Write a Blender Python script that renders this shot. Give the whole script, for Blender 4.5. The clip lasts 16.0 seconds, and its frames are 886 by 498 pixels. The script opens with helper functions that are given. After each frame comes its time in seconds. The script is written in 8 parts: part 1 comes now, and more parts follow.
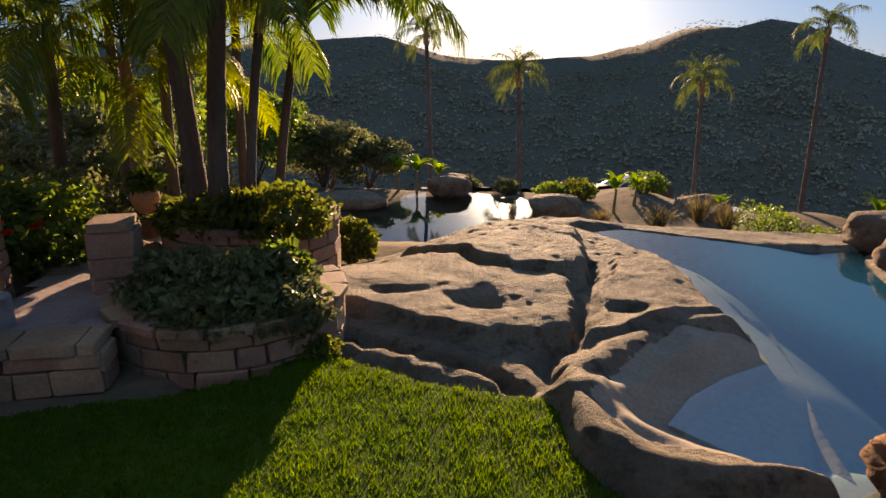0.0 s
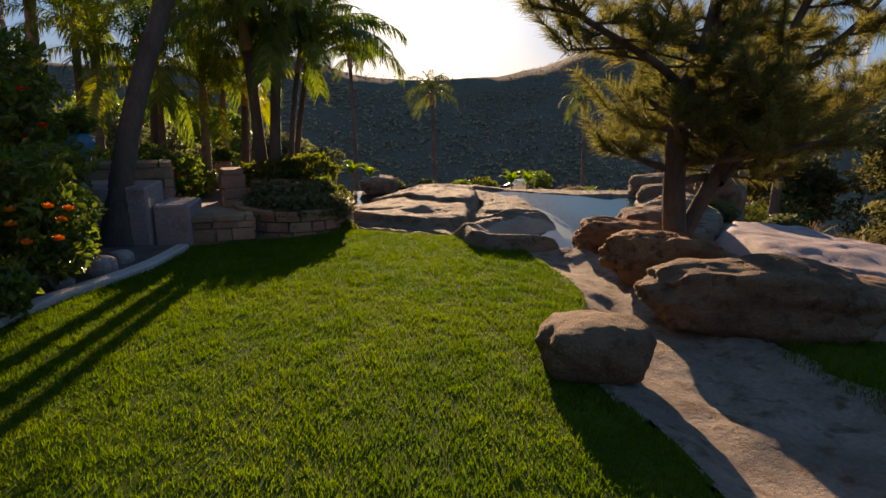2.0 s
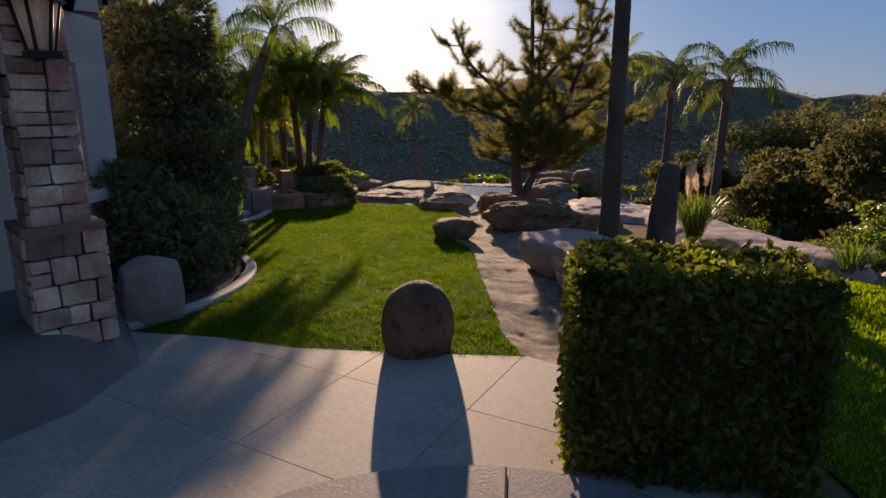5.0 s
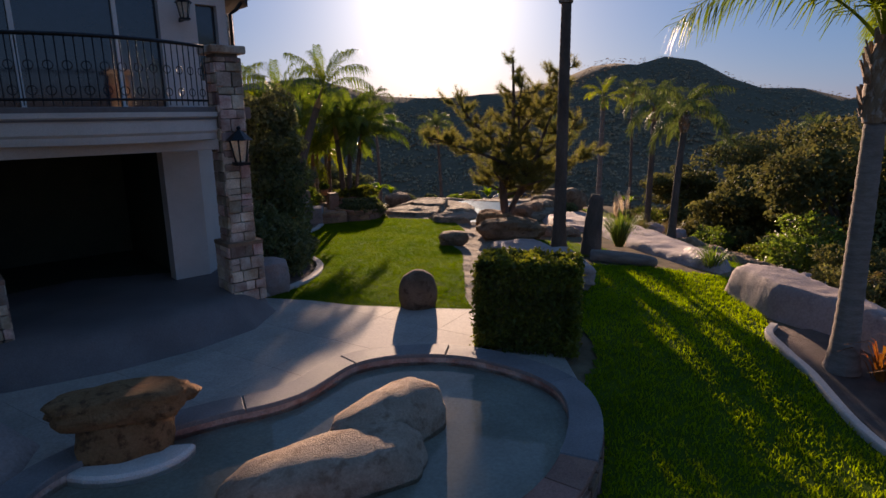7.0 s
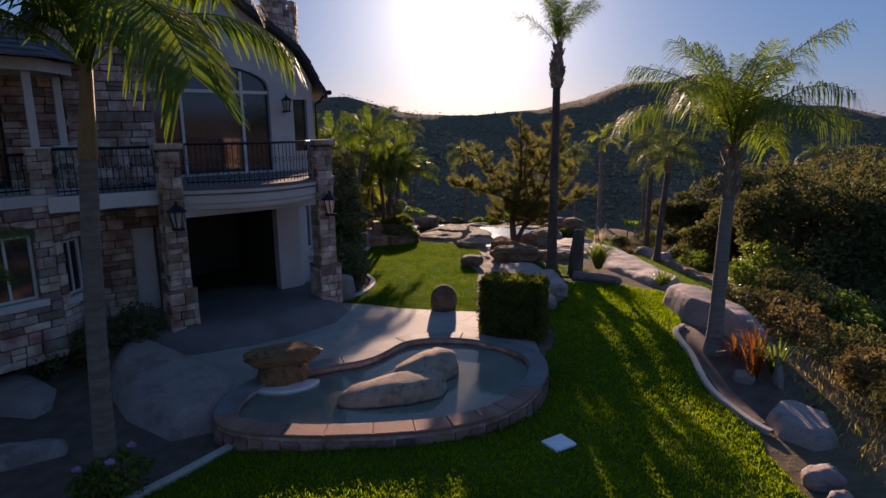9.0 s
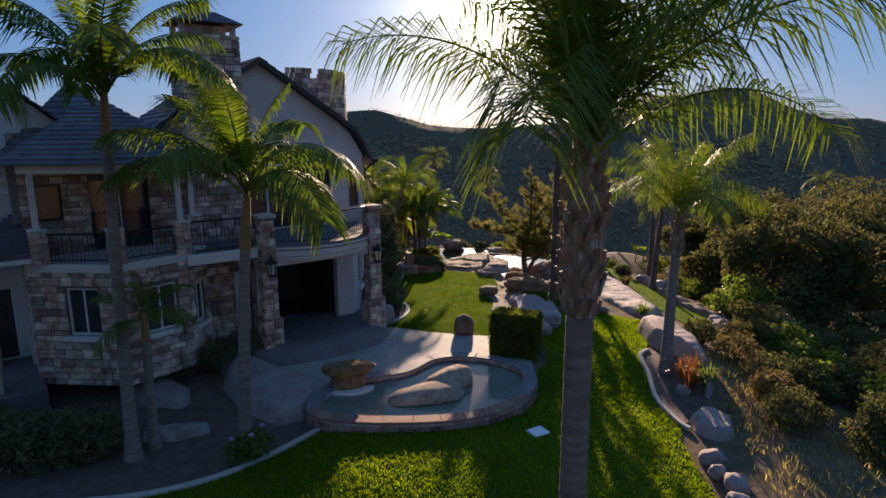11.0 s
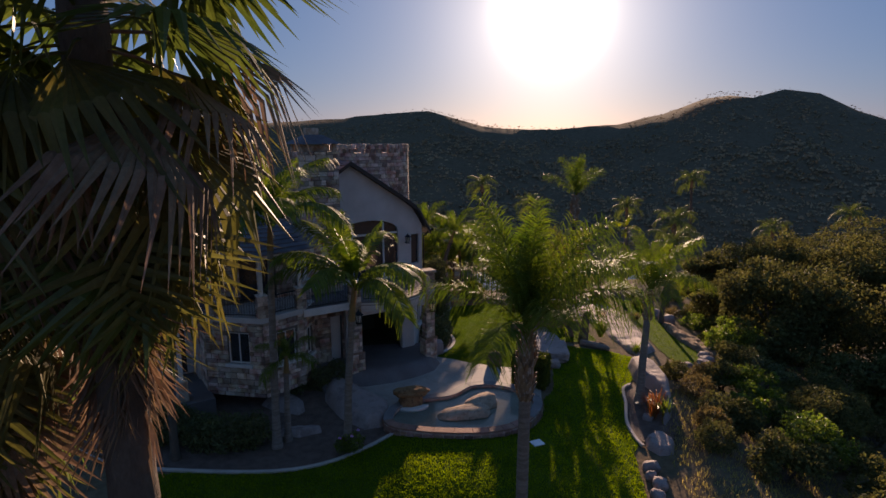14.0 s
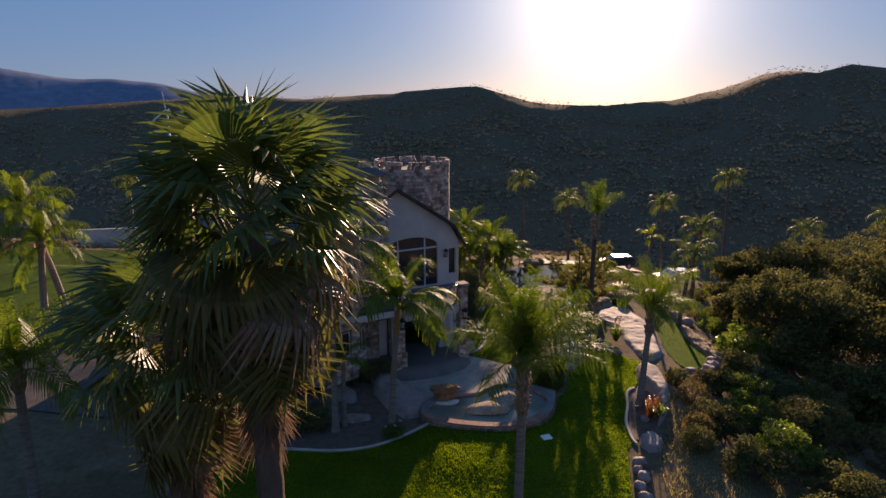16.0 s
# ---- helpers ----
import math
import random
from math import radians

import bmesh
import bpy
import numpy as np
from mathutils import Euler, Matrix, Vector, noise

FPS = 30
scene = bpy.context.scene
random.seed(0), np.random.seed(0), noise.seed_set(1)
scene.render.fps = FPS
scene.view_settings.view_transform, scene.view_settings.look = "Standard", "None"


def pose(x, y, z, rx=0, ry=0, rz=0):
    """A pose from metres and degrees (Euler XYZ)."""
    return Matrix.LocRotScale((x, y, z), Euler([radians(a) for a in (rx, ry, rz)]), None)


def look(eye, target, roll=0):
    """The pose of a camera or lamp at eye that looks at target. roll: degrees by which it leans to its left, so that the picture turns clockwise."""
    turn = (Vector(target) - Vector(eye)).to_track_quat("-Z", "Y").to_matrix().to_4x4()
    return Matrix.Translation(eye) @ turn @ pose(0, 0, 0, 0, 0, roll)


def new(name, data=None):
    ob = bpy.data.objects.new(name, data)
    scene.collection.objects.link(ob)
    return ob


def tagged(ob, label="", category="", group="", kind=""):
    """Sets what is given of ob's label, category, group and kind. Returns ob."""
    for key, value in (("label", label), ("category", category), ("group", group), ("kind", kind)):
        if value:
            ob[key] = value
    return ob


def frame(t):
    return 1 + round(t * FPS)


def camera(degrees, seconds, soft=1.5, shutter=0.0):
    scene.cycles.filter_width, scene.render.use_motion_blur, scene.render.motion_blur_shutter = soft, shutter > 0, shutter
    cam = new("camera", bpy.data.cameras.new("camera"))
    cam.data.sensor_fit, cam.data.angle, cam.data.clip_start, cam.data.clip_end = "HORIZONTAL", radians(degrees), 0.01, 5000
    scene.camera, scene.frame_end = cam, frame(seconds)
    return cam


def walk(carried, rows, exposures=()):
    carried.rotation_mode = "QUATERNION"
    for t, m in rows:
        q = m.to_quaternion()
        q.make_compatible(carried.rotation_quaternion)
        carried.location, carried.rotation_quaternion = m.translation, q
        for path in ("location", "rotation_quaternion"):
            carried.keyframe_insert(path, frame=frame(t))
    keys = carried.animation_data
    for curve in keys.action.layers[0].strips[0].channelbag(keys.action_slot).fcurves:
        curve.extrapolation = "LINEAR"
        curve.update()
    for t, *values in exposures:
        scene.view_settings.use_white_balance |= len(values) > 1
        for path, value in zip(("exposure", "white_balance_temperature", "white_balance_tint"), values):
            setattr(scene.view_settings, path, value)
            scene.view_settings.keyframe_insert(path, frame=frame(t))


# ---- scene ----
cam = camera(73.5, 16.0)
PATH = [
    (0, (0.003, 0.033, 1.804), (0.005, 1.955, 1.25), 0.8),
    (0.5, (-0.163, -1.385, 1.832), (-0.072, 0.54, 1.298), 0.8),
    (1, (-0.328, -2.737, 1.816), (-0.163, -0.812, 1.301), 0.7),
    (1.5, (-0.551, -4.079, 1.799), (-0.325, -2.156, 1.298), 0.7),
    (2, (-0.77, -5.411, 1.782), (-0.492, -3.492, 1.291), 0.9),
    (2.5, (-0.932, -6.801, 1.756), (-0.623, -4.884, 1.278), 0.7),
    (3, (-1.086, -8.071, 1.789), (-0.756, -6.155, 1.317), 0.6),
    (3.5, (-1.174, -9.368, 1.882), (-0.839, -7.453, 1.414), 0.3),
    (4, (-1.257, -10.65, 2.046), (-0.922, -8.735, 1.576), -0.0),
    (4.5, (-1.19, -11.714, 2.15), (-0.863, -9.796, 1.688), 0.1),
    (5, (-1.134, -13.03, 2.353), (-0.824, -11.109, 1.894), -0.0),
    (5.2, (-1.091, -13.605, 2.44), (-0.791, -11.681, 1.983), -0.1),
    (7.3, (-1.236, -18.954, 3.751), (-1.037, -17.013, 3.309), -0.8),
    (7.5, (-1.291, -19.497, 3.879), (-1.101, -17.554, 3.443), -0.8),
    (8, (-1.446, -20.723, 4.222), (-1.279, -18.776, 3.796), -0.8),
    (8.5, (-1.479, -21.964, 4.565), (-1.335, -20.013, 4.152), -0.8),
    (9, (-1.482, -23.271, 4.933), (-1.36, -21.315, 4.534), -0.7),
    (9.2, (-1.478, -23.765, 5.009), (-1.366, -21.806, 4.623), -0.9),
    (11.3, (-1.57, -28.522, 7.227), (-1.547, -26.554, 6.868), -0.5),
    (11.5, (-1.555, -28.979, 7.434), (-1.54, -27.011, 7.08), -0.4),
    (12, (-1.508, -30.153, 8.126), (-1.515, -28.184, 7.772), -0.4),
    (12.5, (-1.556, -31.366, 8.805), (-1.585, -29.398, 8.45), -0.2),
    (13, (-1.534, -32.544, 9.506), (-1.595, -30.578, 9.147), -0.3),
    (13.5, (-1.447, -33.581, 10.252), (-1.537, -31.618, 9.881), -0.2),
    (14, (-1.115, -34.634, 10.929), (-1.248, -32.674, 10.55), -0.3),
    (14.5, (-1.046, -35.508, 11.619), (-1.205, -33.554, 11.221), -0.0),
    (15, (-0.663, -36.635, 12.413), (-0.871, -34.69, 12.0), -0.2),
    (15.5, (-0.482, -37.465, 13.326), (-0.725, -35.531, 12.878), -0.0),
    (16, (-0.13, -38.507, 14.119), (-0.415, -36.584, 13.65), -0.1),
]
GRADE = [(0, 1.77, 7900, 26), (1.5, 1.54, 7800, 25), (3, 1.34, 7500, 26), (5, 1.19, 7300, 27), (7.5, 1.17, 7000, 31), (9, 1.11, 6900, 32), (11.5, 1.44, 6800, 24), (12.5, 0.87, 7100, 30), (13.5, 0.83, 7200, 32), (16, 1.19, 7300, 30)]
walk(cam, [(t, look(eye, target, roll)) for t, eye, target, roll in PATH], GRADE)

# ---- light ----
SUN_AZ, SUN_EL = radians(6.0), radians(10.8)
sky = bpy.data.worlds.new("sky")
scene.world = sky
sky.use_nodes = True
wn, wl = sky.node_tree.nodes, sky.node_tree.links
wn.clear()
w_out, w_bg, w_sky = wn.new("ShaderNodeOutputWorld"), wn.new("ShaderNodeBackground"), wn.new("ShaderNodeTexSky")
w_sky.sky_type = "NISHITA"
w_sky.sun_disc = False
w_sky.sun_elevation, w_sky.sun_rotation = SUN_EL, SUN_AZ
w_sky.altitude, w_sky.air_density, w_sky.dust_density, w_sky.ozone_density = 300, 1.0, 0.35, 3.0
w_bg.inputs["Strength"].default_value = 0.014
wl.new(w_sky.outputs[0], w_bg.inputs["Color"])
# the aureole close round the low sun
SUN_DIR = Vector((math.sin(SUN_AZ) * math.cos(SUN_EL), math.cos(SUN_AZ) * math.cos(SUN_EL), math.sin(SUN_EL)))
w_dir, w_dot, w_clip, w_glow, w_sum = wn.new("ShaderNodeTexCoord"), wn.new("ShaderNodeVectorMath"), wn.new("ShaderNodeClamp"), wn.new("ShaderNodeBackground"), wn.new("ShaderNodeAddShader")
w_dot.operation = "DOT_PRODUCT"
w_dot.inputs[1].default_value = SUN_DIR
wl.new(w_dir.outputs["Generated"], w_dot.inputs[0]); wl.new(w_dot.outputs["Value"], w_clip.inputs["Value"])
w_last = None
for power, gain in ((28, 0.12), (110, 0.36), (800, 3.5)):
    w_pow, w_mul = wn.new("ShaderNodeMath"), wn.new("ShaderNodeMath")
    w_pow.operation, w_mul.operation = "POWER", "MULTIPLY_ADD"
    w_pow.inputs[1].default_value, w_mul.inputs[1].default_value, w_mul.inputs[2].default_value = power, gain, 0.0
    wl.new(w_clip.outputs[0], w_pow.inputs[0]); wl.new(w_pow.outputs[0], w_mul.inputs[0])
    if w_last:
        wl.new(w_last, w_mul.inputs[2])
    w_last = w_mul.outputs[0]
w_glow.inputs["Color"].default_value = (0.97, 0.96, 0.76, 1)
wl.new(w_last, w_glow.inputs["Strength"])
w_air, w_add = wn.new("ShaderNodeBackground"), wn.new("ShaderNodeAddShader")
w_air.inputs["Color"].default_value, w_air.inputs["Strength"].default_value = (0.085, 0.305, 0.70, 1), 0.21
wl.new(w_bg.outputs[0], w_add.inputs[0]); wl.new(w_air.outputs[0], w_add.inputs[1])
wl.new(w_add.outputs[0], w_sum.inputs[0]); wl.new(w_glow.outputs[0], w_sum.inputs[1])
wl.new(w_sum.outputs[0], w_out.inputs["Surface"])

sun = new("sun", bpy.data.lights.new("sun", "SUN"))
sun.data.energy, sun.data.angle, sun.data.color = 4.0, radians(0.6), (1.0, 0.80, 0.55)
sun.matrix_world = look((0, 0, 60), Vector((0, 0, 60)) - SUN_DIR)

# ---- materials ----
def nodes_of(name):
    m = bpy.data.materials.new(name)
    m.use_nodes = True
    n, l = m.node_tree.nodes, m.node_tree.links
    n.clear()
    return m, n, l


def surface(name, c1, c2, scale=2.0, fine=40.0, rough=0.8, bump=0.4, depth=0.02, metal=0.0, spec=0.4, c3=None, stretch=(1, 1, 1),
            vary=0.0, island=0.0, sheer=0.0, rough_var=0.15, spots=0.0):
    """Two-scale noise material in world space: broad stains between c1 and c2, fine grain, bump; c3 in patches; sheer: light shining through."""
    m, n, l = nodes_of(name)
    out, bsdf = n.new("ShaderNodeOutputMaterial"), n.new("ShaderNodeBsdfPrincipled")
    geo, mp = n.new("ShaderNodeNewGeometry"), n.new("ShaderNodeMapping")
    mp.inputs["Scale"].default_value = stretch
    l.new(geo.outputs["Position"], mp.inputs["Vector"])
    def noise_node(s, detail, rough_=0.6):
        t = n.new("ShaderNodeTexNoise")
        t.inputs["Scale"].default_value, t.inputs["Detail"].default_value, t.inputs["Roughness"].default_value = s, detail, rough_
        l.new(mp.outputs[0], t.inputs["Vector"])
        return t
    big, small = noise_node(scale, 5), noise_node(fine, 6, 0.7)
    ramp = n.new("ShaderNodeValToRGB")
    ramp.color_ramp.elements[0].position, ramp.color_ramp.elements[1].position = 0.35, 0.65
    ramp.color_ramp.elements[0].color, ramp.color_ramp.elements[1].color = (*c1, 1), (*c2, 1)
    l.new(big.outputs["Fac"], ramp.inputs[0])
    col = ramp.outputs[0]
    if c3:
        third = noise_node(scale * 2.7, 4)
        r3 = n.new("ShaderNodeValToRGB")
        r3.color_ramp.elements[0].position, r3.color_ramp.elements[1].position = 0.52, 0.66
        l.new(third.outputs["Fac"], r3.inputs[0])
        mx = n.new("ShaderNodeMix"); mx.data_type = "RGBA"
        l.new(r3.outputs[0], mx.inputs[0]); l.new(col, mx.inputs[6]); mx.inputs[7].default_value = (*c3, 1)
        col = mx.outputs[2]
    hsv = n.new("ShaderNodeHueSaturation")
    val = n.new("ShaderNodeMapRange")
    val.inputs["From Min"].default_value, val.inputs["From Max"].default_value = 0.25, 0.75
    val.inputs["To Min"].default_value, val.inputs["To Max"].default_value = 0.72, 1.28
    l.new(small.outputs["Fac"], val.inputs["Value"])
    value = val.outputs[0]
    if vary or island:
        if vary:
            rnd = n.new("ShaderNodeObjectInfo").outputs["Random"]
        else:
            rnd = geo.outputs["Random Per Island"]
        amount = vary or island
        mr = n.new("ShaderNodeMapRange")
        mr.inputs["To Min"].default_value, mr.inputs["To Max"].default_value = 1 - amount, 1 + amount
        l.new(rnd, mr.inputs["Value"])
        mul = n.new("ShaderNodeMath"); mul.operation = "MULTIPLY"
        l.new(value, mul.inputs[0]); l.new(mr.outputs[0], mul.inputs[1])
        value = mul.outputs[0]
        mh = n.new("ShaderNodeMapRange")
        mh.inputs["To Min"].default_value, mh.inputs["To Max"].default_value = 0.5 - amount * 0.05, 0.5 + amount * 0.05
        wn_ = n.new("ShaderNodeTexWhiteNoise"); wn_.noise_dimensions = "1D"
        l.new(rnd, wn_.inputs["W"]); l.new(wn_.outputs["Value"], mh.inputs["Value"])
        l.new(mh.outputs[0], hsv.inputs["Hue"])
    l.new(value, hsv.inputs["Value"])
    l.new(col, hsv.inputs["Color"])
    col = hsv.outputs[0]
    l.new(col, bsdf.inputs["Base Color"])
    rr = n.new("ShaderNodeMapRange")
    rr.inputs["To Min"].default_value, rr.inputs["To Max"].default_value = max(0.05, rough - rough_var), min(1, rough + rough_var)
    l.new(big.outputs["Fac"], rr.inputs["Value"]); l.new(rr.outputs[0], bsdf.inputs["Roughness"])
    bsdf.inputs["Metallic"].default_value = metal
    bsdf.inputs["Specular IOR Level"].default_value = spec
    if bump:
        b = n.new("ShaderNodeBump")
        b.inputs["Strength"].default_value, b.inputs["Distance"].default_value = bump, depth
        l.new(small.outputs["Fac"], b.inputs["Height"]); l.new(b.outputs[0], bsdf.inputs["Normal"])
    if sheer:
        tr, mix = n.new("ShaderNodeBsdfTranslucent"), n.new("ShaderNodeMixShader")
        bright = n.new("ShaderNodeHueSaturation")
        bright.inputs["Value"].default_value, bright.inputs["Saturation"].default_value = 1.5, 1.1
        l.new(col, bright.inputs["Color"]); l.new(bright.outputs[0], tr.inputs["Color"])
        mix.inputs[0].default_value = sheer
        l.new(bsdf.outputs[0], mix.inputs[1]); l.new(tr.outputs[0], mix.inputs[2]); l.new(mix.outputs[0], out.inputs["Surface"])
    else:
        l.new(bsdf.outputs[0], out.inputs["Surface"])
    return m


def water_material(name, tint, ripple_scale, ripple, gloss=1.0, deep=None):
    """Water that mirrors by its angle; deep: centre, radii and colour of a patch where deep water hides the floor."""
    m, n, l = nodes_of(name)
    out, mix = n.new("ShaderNodeOutputMaterial"), n.new("ShaderNodeMixShader")
    tr, gl, fr = n.new("ShaderNodeBsdfTransparent"), n.new("ShaderNodeBsdfGlossy"), n.new("ShaderNodeFresnel")
    geo, nz, b = n.new("ShaderNodeNewGeometry"), n.new("ShaderNodeTexNoise"), n.new("ShaderNodeBump")
    nz.inputs["Scale"].default_value, nz.inputs["Detail"].default_value = ripple_scale, 3
    b.inputs["Strength"].default_value, b.inputs["Distance"].default_value = ripple, 0.02
    l.new(geo.outputs["Position"], nz.inputs["Vector"]); l.new(nz.outputs["Fac"], b.inputs["Height"])
    l.new(b.outputs[0], gl.inputs["Normal"]); l.new(b.outputs[0], fr.inputs["Normal"])
    tr.inputs["Color"].default_value = (*tint, 1)
    gl.inputs["Roughness"].default_value = 0.03
    fr.inputs["IOR"].default_value = 1.333
    dim = n.new("ShaderNodeMath"); dim.operation = "MULTIPLY"; dim.inputs[1].default_value = gloss
    l.new(fr.outputs[0], dim.inputs[0]); l.new(dim.outputs[0], mix.inputs[0]); l.new(gl.outputs[0], mix.inputs[2])
    body = tr.outputs[0]
    if deep:
        (cx_, cy_), (rx_, ry_), colour, most = deep
        mp, ln, mr, df, mx = n.new("ShaderNodeMapping"), n.new("ShaderNodeVectorMath"), n.new("ShaderNodeMapRange"), n.new("ShaderNodeBsdfDiffuse"), n.new("ShaderNodeMixShader")
        mp.inputs["Location"].default_value, mp.inputs["Scale"].default_value = (-cx_ / rx_, -cy_ / ry_, 0), (1 / rx_, 1 / ry_, 0)
        ln.operation, mr.interpolation_type = "LENGTH", "SMOOTHSTEP"
        mr.inputs["From Min"].default_value, mr.inputs["From Max"].default_value = 0.35, 1.1
        mr.inputs["To Min"].default_value, mr.inputs["To Max"].default_value = most, 0.0
        df.inputs["Color"].default_value = (*colour, 1)
        l.new(geo.outputs["Position"], mp.inputs["Vector"]); l.new(mp.outputs[0], ln.inputs[0]); l.new(ln.outputs["Value"], mr.inputs["Value"])
        l.new(mr.outputs[0], mx.inputs[0]); l.new(tr.outputs[0], mx.inputs[1]); l.new(df.outputs[0], mx.inputs[2])
        body = mx.outputs[0]
    l.new(body, mix.inputs[1])
    l.new(mix.outputs[0], out.inputs["Surface"])
    return m


def plain(name, c, rough=0.5, metal=0.0, spec=0.5):
    return surface(name, tuple(x * 0.9 for x in c), tuple(min(1, x * 1.1) for x in c), 3, 60, rough, 0.1, 0.004, metal, spec)


M = {}
M["soil"] = surface("brush_soil", (0.14, 0.10, 0.062), (0.19, 0.14, 0.088), 0.35, 3.0, 1.0, 0.5, 0.15, spec=0.05, c3=(0.105, 0.092, 0.055), rough_var=0.0)
M["mulch"] = surface("mulch", (0.115, 0.074, 0.058), (0.19, 0.126, 0.1), 3, 60, 0.95, 1.0, 0.03)
M["turf"] = surface("turf", (0.04, 0.076, 0.008), (0.07, 0.112, 0.012), 1.2, 90, 0.95, 0.8, 0.02, spec=0.04)
M["dry_blade"] = surface("dry_grass_blade", (0.23, 0.20, 0.055), (0.37, 0.30, 0.10), 0.5, 8, 0.7, 0, spec=0.15, sheer=0.55, island=0.3)
# brighter, yellower lawn blade: sun on the lower lawn put into its colour
M["blade_sunlit"] = surface("sunny_grass_blade", (0.13, 0.20, 0.006), (0.20, 0.27, 0.008), 0.9, 8, 0.8, 0, spec=0.0, sheer=0.6, island=0.25)
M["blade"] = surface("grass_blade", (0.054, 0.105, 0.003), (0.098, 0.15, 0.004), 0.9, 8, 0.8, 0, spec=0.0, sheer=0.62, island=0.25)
M["rock"] = surface("granite", (0.21, 0.155, 0.10), (0.36, 0.285, 0.195), 1.8, 30, 0.85, 1.0, 0.09, spec=0.2, c3=(0.13, 0.094, 0.06))
M["boulder"] = surface("boulder", (0.225, 0.135, 0.08), (0.385, 0.255, 0.16), 2.6, 38, 0.88, 1.0, 0.07, spec=0.2, c3=(0.17, 0.10, 0.06), vary=0.12)
M["boulder_rust"] = surface("rust_boulder", (0.27, 0.125, 0.055), (0.40, 0.22, 0.11), 2.6, 38, 0.88, 1.0, 0.05, spec=0.15, c3=(0.13, 0.065, 0.035))
M["rock_tan"] = surface("tan_boulder", (0.38, 0.265, 0.19), (0.52, 0.385, 0.285), 2.0, 34, 0.85, 1.0, 0.04, spec=0.2, c3=(0.29, 0.19, 0.13))
M["stream"] = surface("stream_bed_stone", (0.19, 0.152, 0.115), (0.31, 0.255, 0.20), 2.2, 26, 0.9, 1.0, 0.03, spec=0.15, c3=(0.15, 0.10, 0.065))
M["apron"] = surface("sand_plaster", (0.255, 0.20, 0.14), (0.33, 0.262, 0.19), 1.6, 30, 0.85, 0.25, 0.01, spec=0.2)
M["slab_rock"] = surface("pale_granite", (0.275, 0.205, 0.185), (0.37, 0.285, 0.26), 0.8, 25, 0.8, 0.6, 0.025, c3=(0.225, 0.165, 0.15))
M["concrete"] = surface("patio_concrete", (0.30, 0.255, 0.22), (0.40, 0.345, 0.30), 1.0, 30, 0.75, 0.08, 0.004, spec=0.3, vary=0.05, rough_var=0.1)
# forecourt coloured dark in place of the shade lying over it
M["paving"] = surface("shade_dark_paving", (0.075, 0.062, 0.055), (0.12, 0.10, 0.09), 1.2, 40, 0.9, 0.4, 0.01, spec=0.2)
# concrete darkened for the shade under the balcony, put into its colour
M["terrace"] = surface("shade_toned_concrete", (0.13, 0.105, 0.10), (0.18, 0.15, 0.145), 1.2, 50, 0.7, 0.3, 0.006)
M["curb"] = surface("curb_concrete", (0.38, 0.33, 0.29), (0.50, 0.44, 0.39), 2.0, 45, 0.8, 0.4, 0.008)
M["stone"] = surface("veneer_stone", (0.33, 0.165, 0.11), (0.58, 0.47, 0.385), 2.6, 30, 0.85, 0.8, 0.02, spec=0.25, vary=0.52)
M["stone_far"] = surface("veneer_stone_far", (0.33, 0.175, 0.12), (0.57, 0.46, 0.38), 2.6, 30, 0.85, 0.8, 0.02, spec=0.25, island=0.52)
# veneer stone reddened and darkened: shade on the fountain wall put into colour
M["stone_red_shade"] = surface("shade_red_brown_stone", (0.20, 0.095, 0.07), (0.36, 0.22, 0.17), 2.6, 30, 0.85, 0.8, 0.02, spec=0.2, vary=0.4)
M["mortar"] = surface("mortar", (0.13, 0.105, 0.09), (0.18, 0.148, 0.128), 3, 60, 0.95, 0.6, 0.01)
M["coping"] = surface("basin_coping", (0.165, 0.148, 0.145), (0.235, 0.21, 0.205), 1.5, 40, 0.75, 0.4, 0.01)
M["coping_red"] = surface("red_flag_coping", (0.25, 0.115, 0.085), (0.36, 0.18, 0.13), 2.5, 35, 0.8, 0.7, 0.02, vary=0.12)
M["brick"] = surface("garden_brick", (0.26, 0.145, 0.09), (0.38, 0.23, 0.145), 2.5, 35, 0.85, 0.7, 0.015, vary=0.3)
M["stucco"] = surface("stucco", (0.52, 0.46, 0.42), (0.60, 0.54, 0.50), 1.2, 90, 0.9, 0.5, 0.006)
M["trim"] = surface("cream_trim", (0.58, 0.54, 0.50), (0.66, 0.62, 0.58), 2, 70, 0.7, 0.2, 0.004)
M["roof"] = surface("slate_tile", (0.085, 0.075, 0.085), (0.15, 0.13, 0.14), 2.0, 30, 0.75, 0.5, 0.01, island=0.25)
M["iron"] = surface("black_iron", (0.012, 0.012, 0.013), (0.03, 0.03, 0.032), 5, 80, 0.4, 0.2, 0.002, metal=0.6)
M["door"] = surface("dark_door", (0.030, 0.024, 0.020), (0.055, 0.042, 0.034), 3, 40, 0.6, 0.3, 0.005)
# dark greenish walls: the unlit depth of the garden room put into colour
M["dark"] = surface("shade_dark_interior", (0.045, 0.05, 0.03), (0.065, 0.07, 0.042), 2, 30, 0.8, 0.1, 0.004)
M["glass"] = surface("window_glass", (0.018, 0.020, 0.024), (0.03, 0.032, 0.038), 0.6, 4, 0.08, 0, spec=0.9, rough_var=0.03)
M["lamp_glass"] = surface("frosted_lamp_glass", (0.65, 0.60, 0.52), (0.75, 0.70, 0.62), 4, 30, 0.35, 0, sheer=0.5)
M["bark"] = surface("palm_bark", (0.17, 0.13, 0.105), (0.28, 0.225, 0.19), 2.5, 22, 0.9, 0.9, 0.02, stretch=(1, 1, 5))
